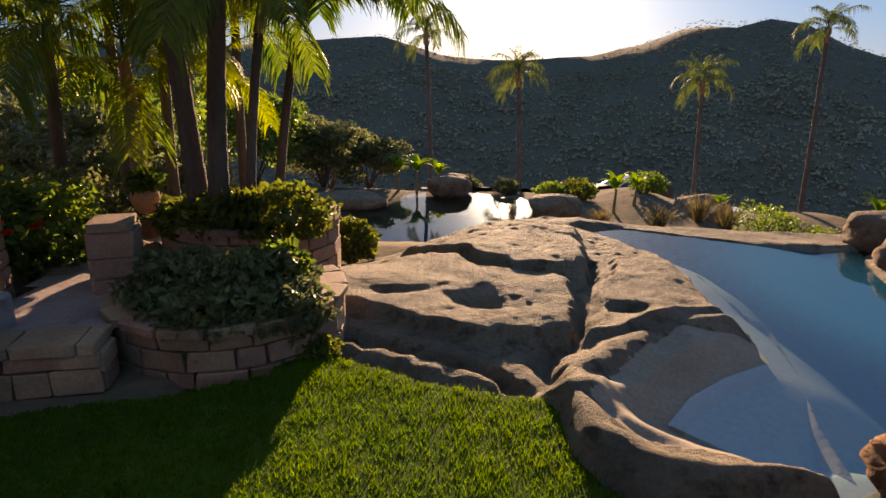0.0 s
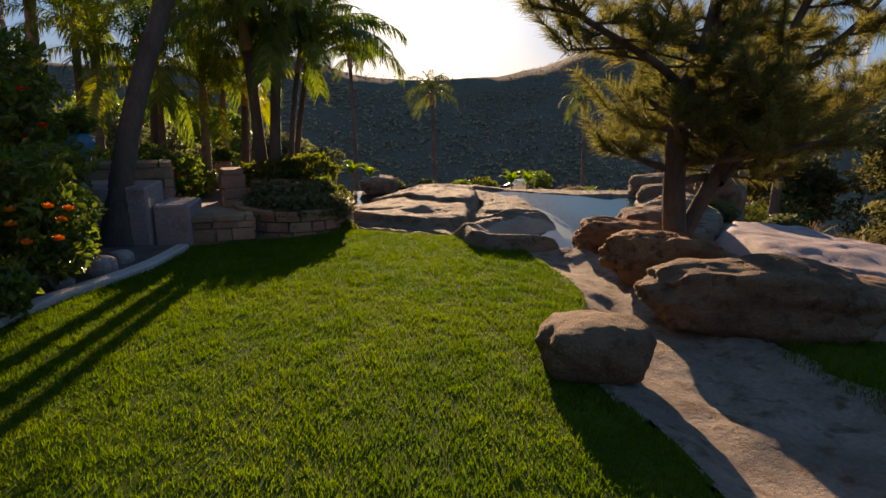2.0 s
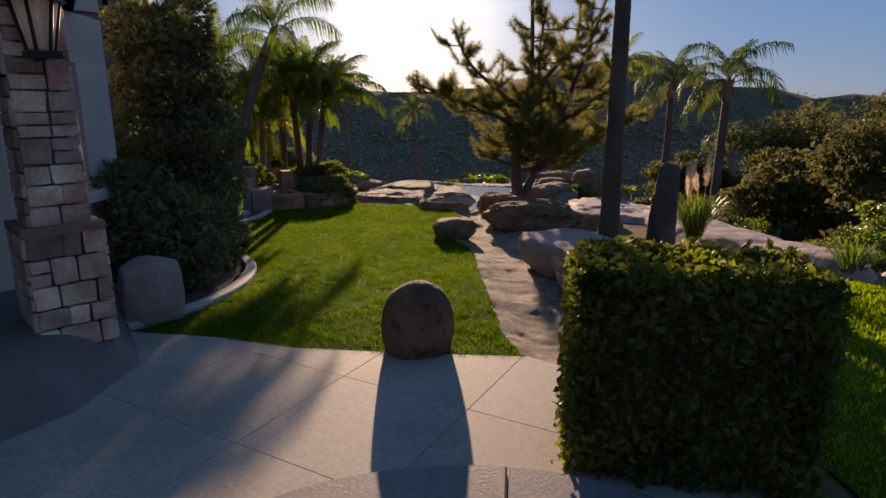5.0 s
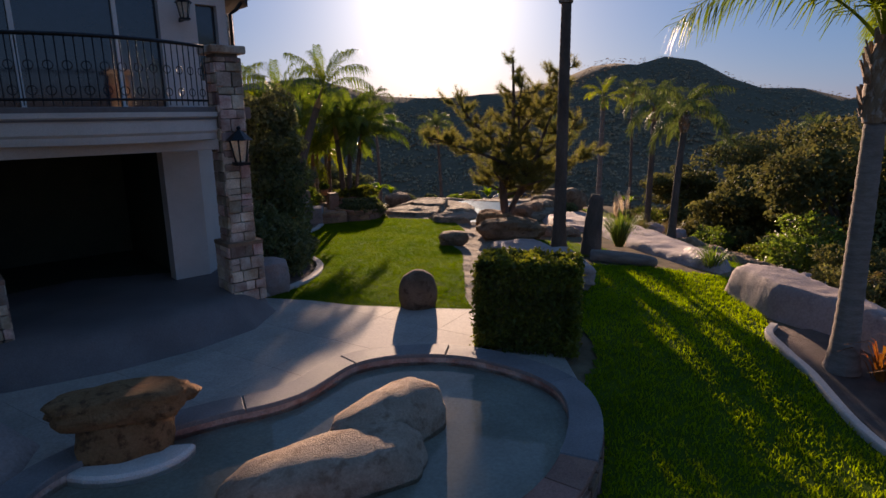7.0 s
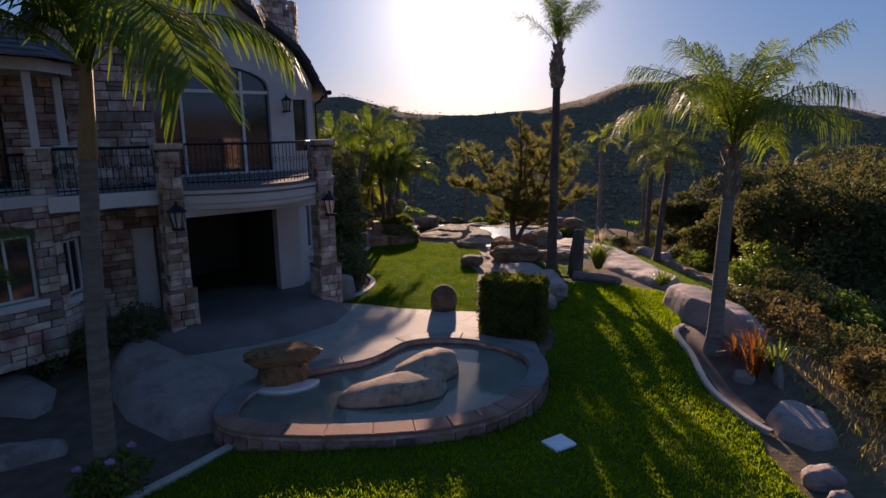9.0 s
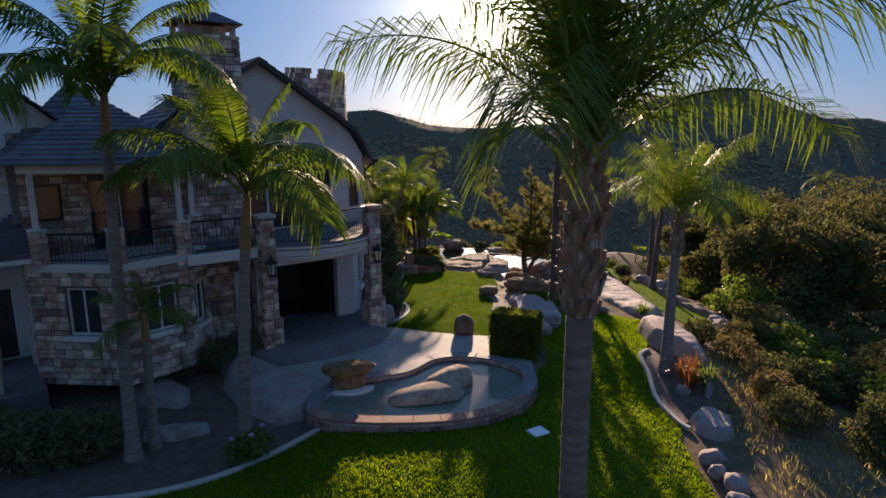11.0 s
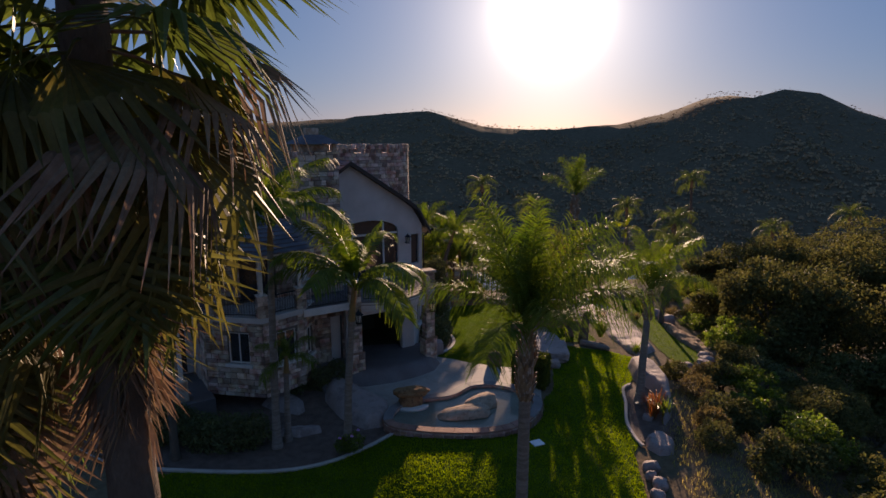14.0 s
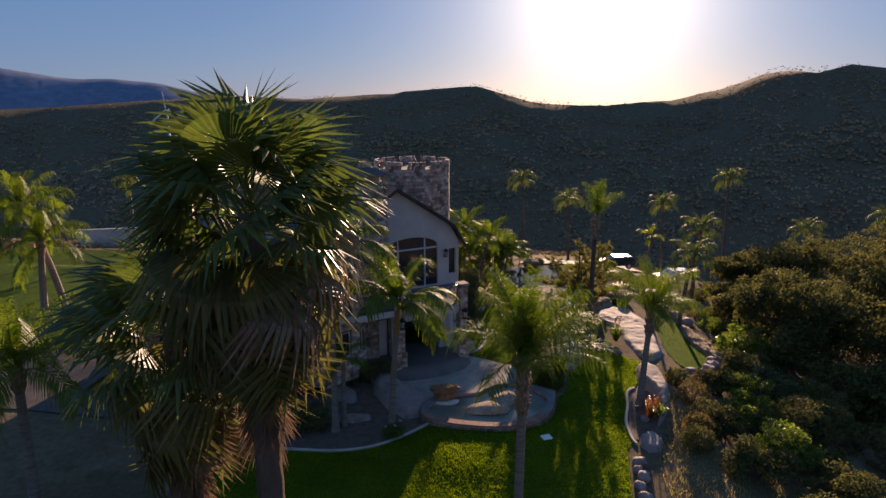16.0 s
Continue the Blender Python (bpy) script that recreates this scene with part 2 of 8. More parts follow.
M["bark_dark"] = surface("dark_bark", (0.075, 0.055, 0.042), (0.14, 0.105, 0.08), 3, 25, 0.95, 1.0, 0.03, stretch=(1, 1, 0.4))
M["boots"] = surface("frond_boots", (0.18, 0.10, 0.055), (0.32, 0.21, 0.13), 5, 30, 0.85, 0.8, 0.02, stretch=(1, 1, 0.4), c3=(0.44, 0.38, 0.33))
M["shaft"] = surface("crownshaft", (0.30, 0.13, 0.05), (0.26, 0.17, 0.06), 3, 20, 0.6, 0.3, 0.01, stretch=(1, 1, 0.3))
M["frond"] = surface("palm_frond", (0.065, 0.11, 0.015), (0.14, 0.185, 0.026), 1.3, 12, 0.55, 0, spec=0.25, sheer=0.45, island=0.25)
# frond copy greyed for distance, haze put into the crown colour
M["frond_far"] = surface("haze_dulled_frond", (0.07, 0.10, 0.026), (0.13, 0.155, 0.042), 1.3, 12, 0.6, 0, spec=0.2, sheer=0.32, island=0.25)
# lighter copy of the palm frond, sunlight on the crowns put into its colour
M["frond_lit"] = surface("sunlit_frond", (0.085, 0.130, 0.016), (0.160, 0.205, 0.026), 1.3, 12, 0.5, 0, spec=0.3, sheer=0.48, island=0.25)
M["frond_yellow"] = surface("yellowing_frond", (0.13, 0.165, 0.014), (0.23, 0.245, 0.022), 1.3, 12, 0.45, 0, spec=0.45, sheer=0.55, island=0.25)
M["fan"] = surface("fan_leaf", (0.06, 0.09, 0.022), (0.115, 0.145, 0.034), 1.0, 12, 0.42, 0, spec=0.45, sheer=0.38, island=0.25)
M["fan_old"] = surface("old_fan_leaf", (0.085, 0.088, 0.025), (0.155, 0.135, 0.04), 1.0, 12, 0.55, 0, spec=0.3, sheer=0.35, island=0.3)
M["fan_dead"] = surface("dead_fan_leaf", (0.16, 0.105, 0.07), (0.265, 0.18, 0.12), 1.4, 14, 0.8, 0, spec=0.2, sheer=0.22, island=0.35)
M["needle"] = surface("pine_needles", (0.12, 0.125, 0.034), (0.20, 0.18, 0.05), 0.9, 8, 0.6, 0, spec=0.3, sheer=0.5, island=0.3)
M["leaf"] = surface("shrub_leaf", (0.075, 0.118, 0.02), (0.145, 0.19, 0.03), 1.5, 15, 0.4, 0, spec=0.5, sheer=0.55, island=0.35)
M["leaf_dark"] = surface("dark_leaf", (0.09, 0.102, 0.045), (0.155, 0.165, 0.062), 1.5, 15, 0.5, 0, spec=0.35, sheer=0.38, island=0.35)
M["leaf_hedge"] = surface("hedge_leaf", (0.055, 0.075, 0.013), (0.155, 0.165, 0.024), 2.0, 15, 0.5, 0, spec=0.35, sheer=0.5, island=0.35)
M["leaf_oak"] = surface("oak_leaf", (0.075, 0.078, 0.028), (0.145, 0.138, 0.045), 0.5, 8, 0.7, 0, spec=0.15, sheer=0.32, island=0.4)
M["leaf_dry"] = surface("dry_brush", (0.11, 0.085, 0.035), (0.20, 0.15, 0.06), 0.8, 10, 0.7, 0, spec=0.2, sheer=0.35, island=0.3)
M["leaf_banana"] = surface("banana_leaf", (0.10, 0.17, 0.014), (0.17, 0.25, 0.02), 2, 12, 0.55, 0, spec=0.2, sheer=0.5, island=0.2)
# distance haze painted into the ridge's blue base colour
M["haze_blue_hill"] = surface("haze_blue_hills", (0.16, 0.20, 0.28), (0.20, 0.24, 0.32), 0.004, 0.03, 1.0, 0, spec=0.0)
# colour raised and warmed to stand in for haze over the hills
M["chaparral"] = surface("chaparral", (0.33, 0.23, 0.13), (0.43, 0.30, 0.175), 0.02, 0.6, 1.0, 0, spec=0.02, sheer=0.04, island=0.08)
M["bromeliad"] = surface("bromeliad_leaf", (0.19, 0.055, 0.025), (0.30, 0.13, 0.035), 6, 20, 0.4, 0, sheer=0.35, island=0.3)
M["plume"] = surface("pampas_plume", (0.55, 0.46, 0.34), (0.68, 0.58, 0.44), 4, 30, 0.9, 0, sheer=0.5)
M["red_flower"] = surface("red_petal", (0.5, 0.02, 0.012), (0.65, 0.05, 0.02), 6, 30, 0.5, 0, sheer=0.4)
M["orange_flower"] = surface("orange_petal", (0.6, 0.12, 0.015), (0.72, 0.22, 0.03), 6, 30, 0.5, 0, sheer=0.4)
M["pink_flower"] = surface("pink_petal", (0.55, 0.30, 0.52), (0.70, 0.42, 0.66), 6, 30, 0.5, 0, sheer=0.4)
M["terracotta"] = surface("terracotta", (0.42, 0.17, 0.07), (0.52, 0.24, 0.11), 4, 40, 0.8, 0.3, 0.005)
M["blue_glaze"] = surface("blue_glaze", (0.03, 0.22, 0.36), (0.05, 0.30, 0.45), 3, 20, 0.25, 0.1, 0.003)
M["water"] = water_material("pool_water", (0.62, 0.68, 0.64), 1.6, 0.06, 0.26, ((4.55, 6.4), (1.5, 3.2), (0.010, 0.095, 0.14), 0.85))
M["basin_floor"] = surface("basin_plaster", (0.30, 0.27, 0.225), (0.40, 0.365, 0.31), 1.2, 25, 0.7, 0.2, 0.01)
def shelving_plaster(name):
    """Pool plaster: sand colour on the shallow shelf; turquoise and blue further down paint in light lost to deep
    water.
    """
    m = surface(name, (0.9, 0.9, 0.9), (1.0, 1.0, 1.0), 0.7, 20, 0.8, 0.2, 0.01)
    n, l = m.node_tree.nodes, m.node_tree.links
    bsdf = next(q for q in n if q.type == "BSDF_PRINCIPLED")
    geo, sep, mr, ramp, mul = n.new("ShaderNodeNewGeometry"), n.new("ShaderNodeSeparateXYZ"), n.new("ShaderNodeMapRange"), n.new("ShaderNodeValToRGB"), n.new("ShaderNodeMix")
    l.new(geo.outputs["Position"], sep.inputs[0]); l.new(sep.outputs["Z"], mr.inputs["Value"])
    mr.inputs["From Min"].default_value, mr.inputs["From Max"].default_value = -1.6, -0.5
    e = ramp.color_ramp.elements
    e[0].position, e[0].color = 0.0, (0.012, 0.24, 0.42, 1)
    e[1].position, e[1].color = 1.0, (0.29, 0.235, 0.175, 1)
    mid = e.new(0.45); mid.color = (0.03, 0.34, 0.42, 1)
    mid = e.new(0.75); mid.color = (0.22, 0.34, 0.34, 1)
    l.new(mr.outputs[0], ramp.inputs[0])
    mul.data_type, mul.blend_type = "RGBA", "MULTIPLY"
    mul.inputs[0].default_value = 1.0
    old = bsdf.inputs["Base Color"].links[0].from_socket
    l.new(old, mul.inputs[6]); l.new(ramp.outputs[0], mul.inputs[7]); l.new(mul.outputs[2], bsdf.inputs["Base Color"])
    return m


M["pool_floor"] = shelving_plaster("pool_plaster_shelf")
M["clear_water"] = water_material("basin_water", (0.94, 0.95, 0.92), 1.6, 0.08, 0.9)
M["deep"] = surface("dark_pool_floor", (0.02, 0.06, 0.09), (0.03, 0.09, 0.13), 0.6, 20, 0.8, 0.2, 0.01)
M["white"] = plain("white_enamel", (0.75, 0.75, 0.75), 0.5)
M["steel"] = plain("turbine_white", (0.62, 0.63, 0.66), 0.45)
M["car_dark"] = plain("dark_car_paint", (0.03, 0.033, 0.038), 0.25)
M["car_white"] = plain("white_car_paint", (0.70, 0.71, 0.73), 0.25)
M["tyre"] = plain("tyre_rubber", (0.02, 0.02, 0.02), 0.9)
M["asphalt"] = surface("pale_driveway", (0.24, 0.21, 0.18), (0.34, 0.30, 0.26), 0.6, 20, 0.9, 0.3, 0.01)

# ---- mesh helpers ----
def fast_mesh(name, verts, faces, material=None, smooth=False):
    verts, faces = np.asarray(verts, np.float32), np.asarray(faces, np.int32)
    me = bpy.data.meshes.new(name)
    k = faces.shape[1]
    me.vertices.add(len(verts)); me.loops.add(faces.size); me.polygons.add(len(faces))
    me.vertices.foreach_set("co", verts.ravel())
    me.loops.foreach_set("vertex_index", faces.ravel())
    me.polygons.foreach_set("loop_start", np.arange(0, faces.size, k, dtype=np.int32))
    me.polygons.foreach_set("use_smooth", np.full(len(faces), smooth, bool))
    me.update(calc_edges=True)
    if material:
        me.materials.append(material)
    return me


def bm_mesh(name, bm, material, smooth=False):
    me = bpy.data.meshes.new(name)
    if smooth:
        for f in bm.faces:
            f.smooth = True
    bm.to_mesh(me)
    bm.free()
    me.materials.append(material)
    return me


def part(name, data, parent, label="", m=None):
    """A mesh as one part under a thing, in the thing's own frame."""
    ob = new(name, data)
    ob.parent = parent
    if m is not None:
        ob.matrix_basis = m
    return tagged(ob, label)


def thing(name, label, category, at=(0, 0, 0), rz=0.0, group="", kind="", data=None):
    ob = new(name, data)
    ob.matrix_basis = pose(*at, 0, 0, rz)
    return tagged(ob, label, category, group, kind)


def box_bm(x0, x1, y0, y1, z0, z1, bevel=0.0, bm=None):
    bm = bm or bmesh.new()
    r = bmesh.ops.create_cube(bm, size=1.0, matrix=Matrix.LocRotScale(((x0 + x1) / 2, (y0 + y1) / 2, (z0 + z1) / 2), None, (x1 - x0, y1 - y0, z1 - z0)))
    if bevel:
        es = {e for v in r["verts"] for e in v.link_edges}
        bmesh.ops.bevel(bm, geom=list(es), offset=bevel, segments=1, affect="EDGES")
    return bm


def box(name, b, material, parent, label="", bevel=0.01):
    return part(name, bm_mesh(name, box_bm(*b, bevel), material), parent, label)


def tube(points, radii, sides=10, cap=True):
    """Vertices and quads of a tube along points."""
    pts = [Vector(p) for p in points]
    n = len(pts)
    V, Fq = [], []
    ref = Vector((0.31, 0.95, 0.05))
    for i, p in enumerate(pts):
        d = (pts[min(i + 1, n - 1)] - pts[max(i - 1, 0)]).normalized()
        a = d.cross(ref)
        if a.length < 1e-3:
            a = d.cross(Vector((1, 0, 0)))
        a.normalize()
        b = d.cross(a)
        for s in range(sides):
            t = 2 * math.pi * s / sides
            V.append(p + (a * math.cos(t) + b * math.sin(t)) * radii[i])
    for i in range(n - 1):
        for s in range(sides):
            s2 = (s + 1) % sides
            Fq.append((i * sides + s, i * sides + s2, (i + 1) * sides + s2, (i + 1) * sides + s))
    if cap:
        V.append(pts[-1]); e = len(V) - 1
        for s in range(0, sides, 2):
            Fq.append(((n - 1) * sides + s, (n - 1) * sides + (s + 1) % sides, (n - 1) * sides + (s + 2) % sides, e))
    return np.array([tuple(v) for v in V]), np.array(Fq)


def tube_mesh(name, points, radii, material, sides=10):
    v, f = tube(points, radii, sides)
    return fast_mesh(name, v, f, material, True)


def inside(poly, x, y):
    x, y = np.asarray(x, float), np.asarray(y, float)
    r = np.zeros(x.shape, bool)
    n = len(poly)
    for i in range(n):
        (x0, y0), (x1, y1) = poly[i], poly[(i + 1) % n]
        if y0 == y1:
            continue
        r ^= ((y0 > y) != (y1 > y)) & (x < (x1 - x0) * (y - y0) / (y1 - y0) + x0)
    return r


def smooth_line(pts, steps=6, closed=False):
    """A Catmull-Rom line through points."""
    p = [Vector(q) for q in pts]
    n = len(p)
    out = []
    for i in range(n if closed else n - 1):
        a, b, c, d = (p[(i + k) % n] if closed else p[min(max(i + k, 0), n - 1)] for k in (-1, 0, 1, 2))
        for s in range(steps):
            t = s / steps
            out.append(0.5 * ((2 * b) + (c - a) * t + (2 * a - 5 * b + 4 * c - d) * t * t + (3 * b - a - 3 * c + d) * t ** 3))
    if not closed:
        out.append(p[-1])
    return out


def sstep(a, b, x):
    t = np.clip((np.asarray(x, float) - a) / (b - a), 0, 1)
    return t * t * (3 - 2 * t)


def vnoise(x, y, scale, seed=0, octaves=3):
    """Smooth value noise on arrays, about -1 to 1."""
    rs = np.random.RandomState(seed)
    tab = rs.rand(256, 256) * 2 - 1
    tot, amp, norm = 0, 1.0, 0
    x, y = np.asarray(x, float) / scale, np.asarray(y, float) / scale
    for o in range(octaves):
        xi, yi = np.floor(x).astype(int), np.floor(y).astype(int)
        fx, fy = x - xi, y - yi
        fx, fy = fx * fx * (3 - 2 * fx), fy * fy * (3 - 2 * fy)
        g = lambda a, b: tab[a % 256, b % 256]
        tot = tot + amp * ((g(xi, yi) * (1 - fx) + g(xi + 1, yi) * fx) * (1 - fy) + (g(xi, yi + 1) * (1 - fx) + g(xi + 1, yi + 1) * fx) * fy)
        norm += amp
        x, y, amp = x * 2.03 + 17.1, y * 2.03 + 5.3, amp * 0.5
    return tot / norm


# ---- the lie of the land ----
POOL = [(2.15, 8.95), (2.9, 9.1), (4.0, 8.55), (4.7, 8.1), (5.25, 7.85), (5.85, 8.0), (5.45, 7.3), (5.3, 6.9), (4.98, 5.8), (5.06, 5.3), (4.6, 4.7), (4.05, 4.1), (3.75, 3.6), (3.2, 3.15), (2.7, 2.88), (2.3, 2.82), (2.05, 3.0), (1.83, 3.3),
        (1.56, 3.6), (1.86, 3.97), (2.26, 4.28), (2.75, 4.55), (2.82, 5.1), (2.8, 6.1), (2.97, 6.8), (2.95, 7.5), (2.6, 8.3)]
LOWER_POOL = [(-5.2, 17.0), (-4.4, 14.0), (-3.0, 11.6), (0.0, 11.2), (2.4, 12.5), (3.2, 16.0), (3.3, 20.4), (2.6, 22.6), (0.4, 23.9), (-1.2, 23.0), (-2.3, 20.6), (-4.6, 20.4)]
RIDGE_AZ = [-180, -120, -80, -60, -44, -39, -37.8, -34, -28.8, -23, -12.8, -9, -5.3, -2.3, 0, 5, 12, 14.4, 16.5, 18.5, 20.3, 23, 25.3, 27, 29, 32, 35.5, 39, 60, 100, 180]
RIDGE_UP = [20, 22, 18, 14, 12.5, 15, 16.5, 19, 23.6, 21.7, 23.9, 28.5, 32, 26, 19.8, 17.5, 17.5, 23.5, 27.5, 37, 41, 40, 42.5, 39, 31.7, 21.5, 16.5, 12, 14, 18, 20]


def ground_z(x, y):
    x, y = np.asarray(x, float), np.asarray(y, float)
    z = -0.033 * np.clip(y + 6, 0, 13)
    z = z - 0.36 * sstep(-9.5, -12.8, y) * sstep(8, 5, x)
    z = z + 0.24 * np.exp(-((x + 1.6) / 3.2) ** 4 - ((y + 15.4) / 2.6) ** 4)
    z = z - 0.06 * np.clip(x - 3, 0, 4) - 0.30 * np.clip(x - 7, 0, 30) * sstep(7, 9, x)
    z = z - 2.35 * sstep(9.5, 11.2, y) * (sstep(9, 6, x) + 0.68 * sstep(6, 9, x) * sstep(17, 11, x)) - 0.21 * np.clip(y - 25, 0, 45) - 1.3 * sstep(12, 17, x) * sstep(24, 34, y)
    near = z
    ex, ey = x + 0.1, y + 38.5
    r = np.hypot(ex, ey)
    az = np.degrees(np.arctan2(ex, ey))
    crest = np.interp(az, RIDGE_AZ, RIDGE_UP) + 0.9 * vnoise(x, y, 14, 6, 3)
    gully = vnoise(x, y, 90, 3, 4)
    rise = np.clip((r - 185) / 295, 0, 1)
    far = -88 + (crest + 88) * rise + gully * 11 * sstep(185, 260, r) * sstep(480, 400, r) - (r - 480).clip(0) * 0.12
    k = sstep(100, 200, r)
    return near * (1 - k) + far * k + vnoise(x, y, 6, 5, 3) * 0.25 * sstep(14, 30, np.hypot(x, y + 8))


def g(x, y):
    return float(ground_z(x, y))


def carve(x, y, z):
    z = np.where(inside(POOL, x, y), z - 1.6, z)
    z = np.where(inside([(-1.5, 3.9), (3.4, 3.9), (3.4, 9.6), (-1.5, 9.6)], x, y), z - 0.45, z)
    z = np.where(inside([(0.4, -8.2), (1.75, -8.25), (2.15, -7.4), (2.2, -4.3), (2.7, -3.3), (2.7, -1.1), (2.05, -0.8), (2.1, 3.5), (0.4, 3.3)], x, y), z - 0.25, z)
    z = np.where(inside([(0.75, 2.5), (2.6, 2.4), (2.9, 3.95), (0.9, 3.95)], x, y), z - 0.4, z)
    z = np.where(inside(LOWER_POOL, x, y), -3.9, z)
    z = np.where(inside([(-4.6, -13.9), (0.5, -13.9), (1.0, -10.6), (-0.9, -10.0), (-2.4, -11.2), (-4.5, -12.2)], x, y), z - 0.5, z)
    return z


xs = np.concatenate([-30 - np.geomspace(0.8, 1500, 60)[::-1], np.arange(-30, 30.01, 0.5), 30 + np.geomspace(0.8, 1500, 60)])
ys = np.concatenate([-40 - np.geomspace(0.8, 1200, 40)[::-1], np.arange(-40, 32.01, 0.5), 32 + np.geomspace(0.8, 1500, 75)])
gx, gy = np.meshgrid(xs, ys)
gz_ = carve(gx, gy, ground_z(gx, gy)) - 0.03
nx, ny = len(xs), len(ys)
ii = (np.arange(ny - 1)[:, None] * nx + np.arange(nx - 1)[None, :]).ravel()
ground = new("ground", fast_mesh("ground", np.stack([gx.ravel(), gy.ravel(), gz_.ravel()], 1), np.stack([ii, ii + 1, ii + 1 + nx, ii + nx], 1), M["soil"], True))
tagged(ground, "brushy hillside soil running down into a valley and up to hills", "ground", kind="structure")


def edge_distance(poly, x, y):
    d = np.full(np.shape(x), 1e9)
    n = len(poly)
    for i in range(n):
        (x0, y0), (x1, y1) = poly[i], poly[(i + 1) % n]
        vx, vy = x1 - x0, y1 - y0
        t = np.clip(((x - x0) * vx + (y - y0) * vy) / (vx * vx + vy * vy + 1e-9), 0, 1)
        d = np.minimum(d, np.hypot(x - x0 - t * vx, y - y0 - t * vy))
    return d


def sheet(name, poly, cell, height, material, label, category, kind="structure", smooth=True):
    """A sheet of small cells that follows the ground inside an outline."""
    px_, py_ = [p[0] for p in poly], [p[1] for p in poly]
    sx, sy = np.arange(min(px_) - cell, max(px_) + cell, cell), np.arange(min(py_) - cell, max(py_) + cell, cell)
    X, Y = np.meshgrid(sx, sy)
    Z = height(X, Y)
    w = len(sx)
    q = (np.arange(len(sy) - 1)[:, None] * w + np.arange(w - 1)[None, :]).ravel()
    cx, cy = X.ravel()[q] + cell / 2, Y.ravel()[q] + cell / 2
    q = q[inside(poly, cx, cy)]
    fc = np.stack([q, q + 1, q + 1 + w, q + w], 1)
    used, inv = np.unique(fc, return_inverse=True)
    V = np.stack([X.ravel(), Y.ravel(), Z.ravel()], 1)[used]
    ob = new(name, fast_mesh(name, V, inv.reshape(fc.shape), material, smooth))
    return tagged(ob, label, category, kind=kind)


LAWN = [tuple(p) for p in smooth_line([(-3.43, -6.5), (-2.95, -5.85), (-2.62, -5.0), (-2.55, -4.1), (-2.65, -3.4), (-3.0, -2.6), (-3.6, -1.5), (-3.85, -0.6), (-3.72, 0.5), (-3.25, 1.84), (-3.1, 3.2)], 4)]
LAWN = [(p[0], p[1]) for p in LAWN] + [(-2.5, 3.5), (-1.9, 3.65), (-1.3, 4.0), (-1.1, 4.5), (-0.8, 4.3), (-0.1, 3.9), (0.4, 3.75), (0.8, 3.65), (0.85, 3.1), (0.95, 2.65), (1.1, 2.5), (1.55, 2.55), (1.58, 1.8), (1.62, 1.2), (1.62, 0.65), (1.48, 0.0), (1.08, -0.9), (0.9, -1.9),
                                    (1.0, -2.6), (0.95, -3.5), (0.8, -4.4), (0.68, -5.4), (0.55, -6.4), (0.46, -7.1), (0.5, -7.85), (-0.86, -7.55), (-1.72, -7.3), (-2.52, -6.9)]
LOW_LAWN = [(2.1, -9.6), (2.3, -7.2), (2.9, -6.9), (3.4, -4.4), (4.6, -4.7), (5.6, -4.9), (6.9, -5.9), (6.6, -7.0), (5.6, -8.9), (5.1, -9.9), (4.9, -11.0), (4.6, -12.5), (4.75, -13.9), (4.4, -14.6), (4.1, -18.0), (3.9, -23.0),
            (3.0, -34.0), (-12.0, -34.0), (-13.0, -17.2), (-11.4, -16.85), (-8.4, -16.75), (-6.7, -16.2), (-5.3, -15.1), (-4.5, -14.1), (-3.5, -14.4), (-1.7, -14.5), (-0.2, -14.15), (0.85, -13.3), (1.45, -11.9), (1.5, -10.9), (2.0, -10.2)]
STRIP_LAWN = [(2.45, -1.6), (2.7, -1.1), (3.2, -1.0), (5.0, -2.0), (5.2, -3.2), (4.0, -3.7), (3.0, -3.75), (2.5, -3.5), (2.45, -2.6), (2.5, -2.0)]
HILL_LAWN = [(9.0, -4.2), (8.6, -2.6), (8.8, 1.5), (9.2, 6.0), (8.2, 10.0), (10.4, 10.0), (11.0, 6.0), (11.2, 2.5), (11.6, -1.0), (10.6, -3.7), (9.8, -4.6)]
FAR_LAWN = [(-29.0, -14.0), (-27.0, 6.0), (-34.0, 24.0), (-62.0, 24.0), (-64.0, -14.0)]
on_ground = lambda d: (lambda X, Y: ground_z(X, Y) + d)
sheet("lawn", LAWN, 0.06, on_ground(0.0), M["turf"], "bright green mown lawn beside the pool rocks", "lawn")
sheet("lawn", LOW_LAWN, 0.12, on_ground(0.0), M["turf"], "mown lawn in long tree shadows below the fountain", "lawn")
sheet("lawn", STRIP_LAWN, 0.07, lambda X, Y: ground_z(X, Y) + 0.01 - 0.10 * sstep(0.35, 0.0, edge_distance(STRIP_LAWN, X, Y)) * sstep(3.2, 2.7, X), M["turf"], "small patch of lawn between the boulders", "lawn")
sheet("lawn", HILL_LAWN, 0.2, on_ground(0.02), M["turf"], "narrow sloping grass strip beside the granite", "lawn")
sheet("lawn", FAR_LAWN, 1.0, on_ground(0.1), M["turf"], "wide back lawn beyond the house", "lawn")


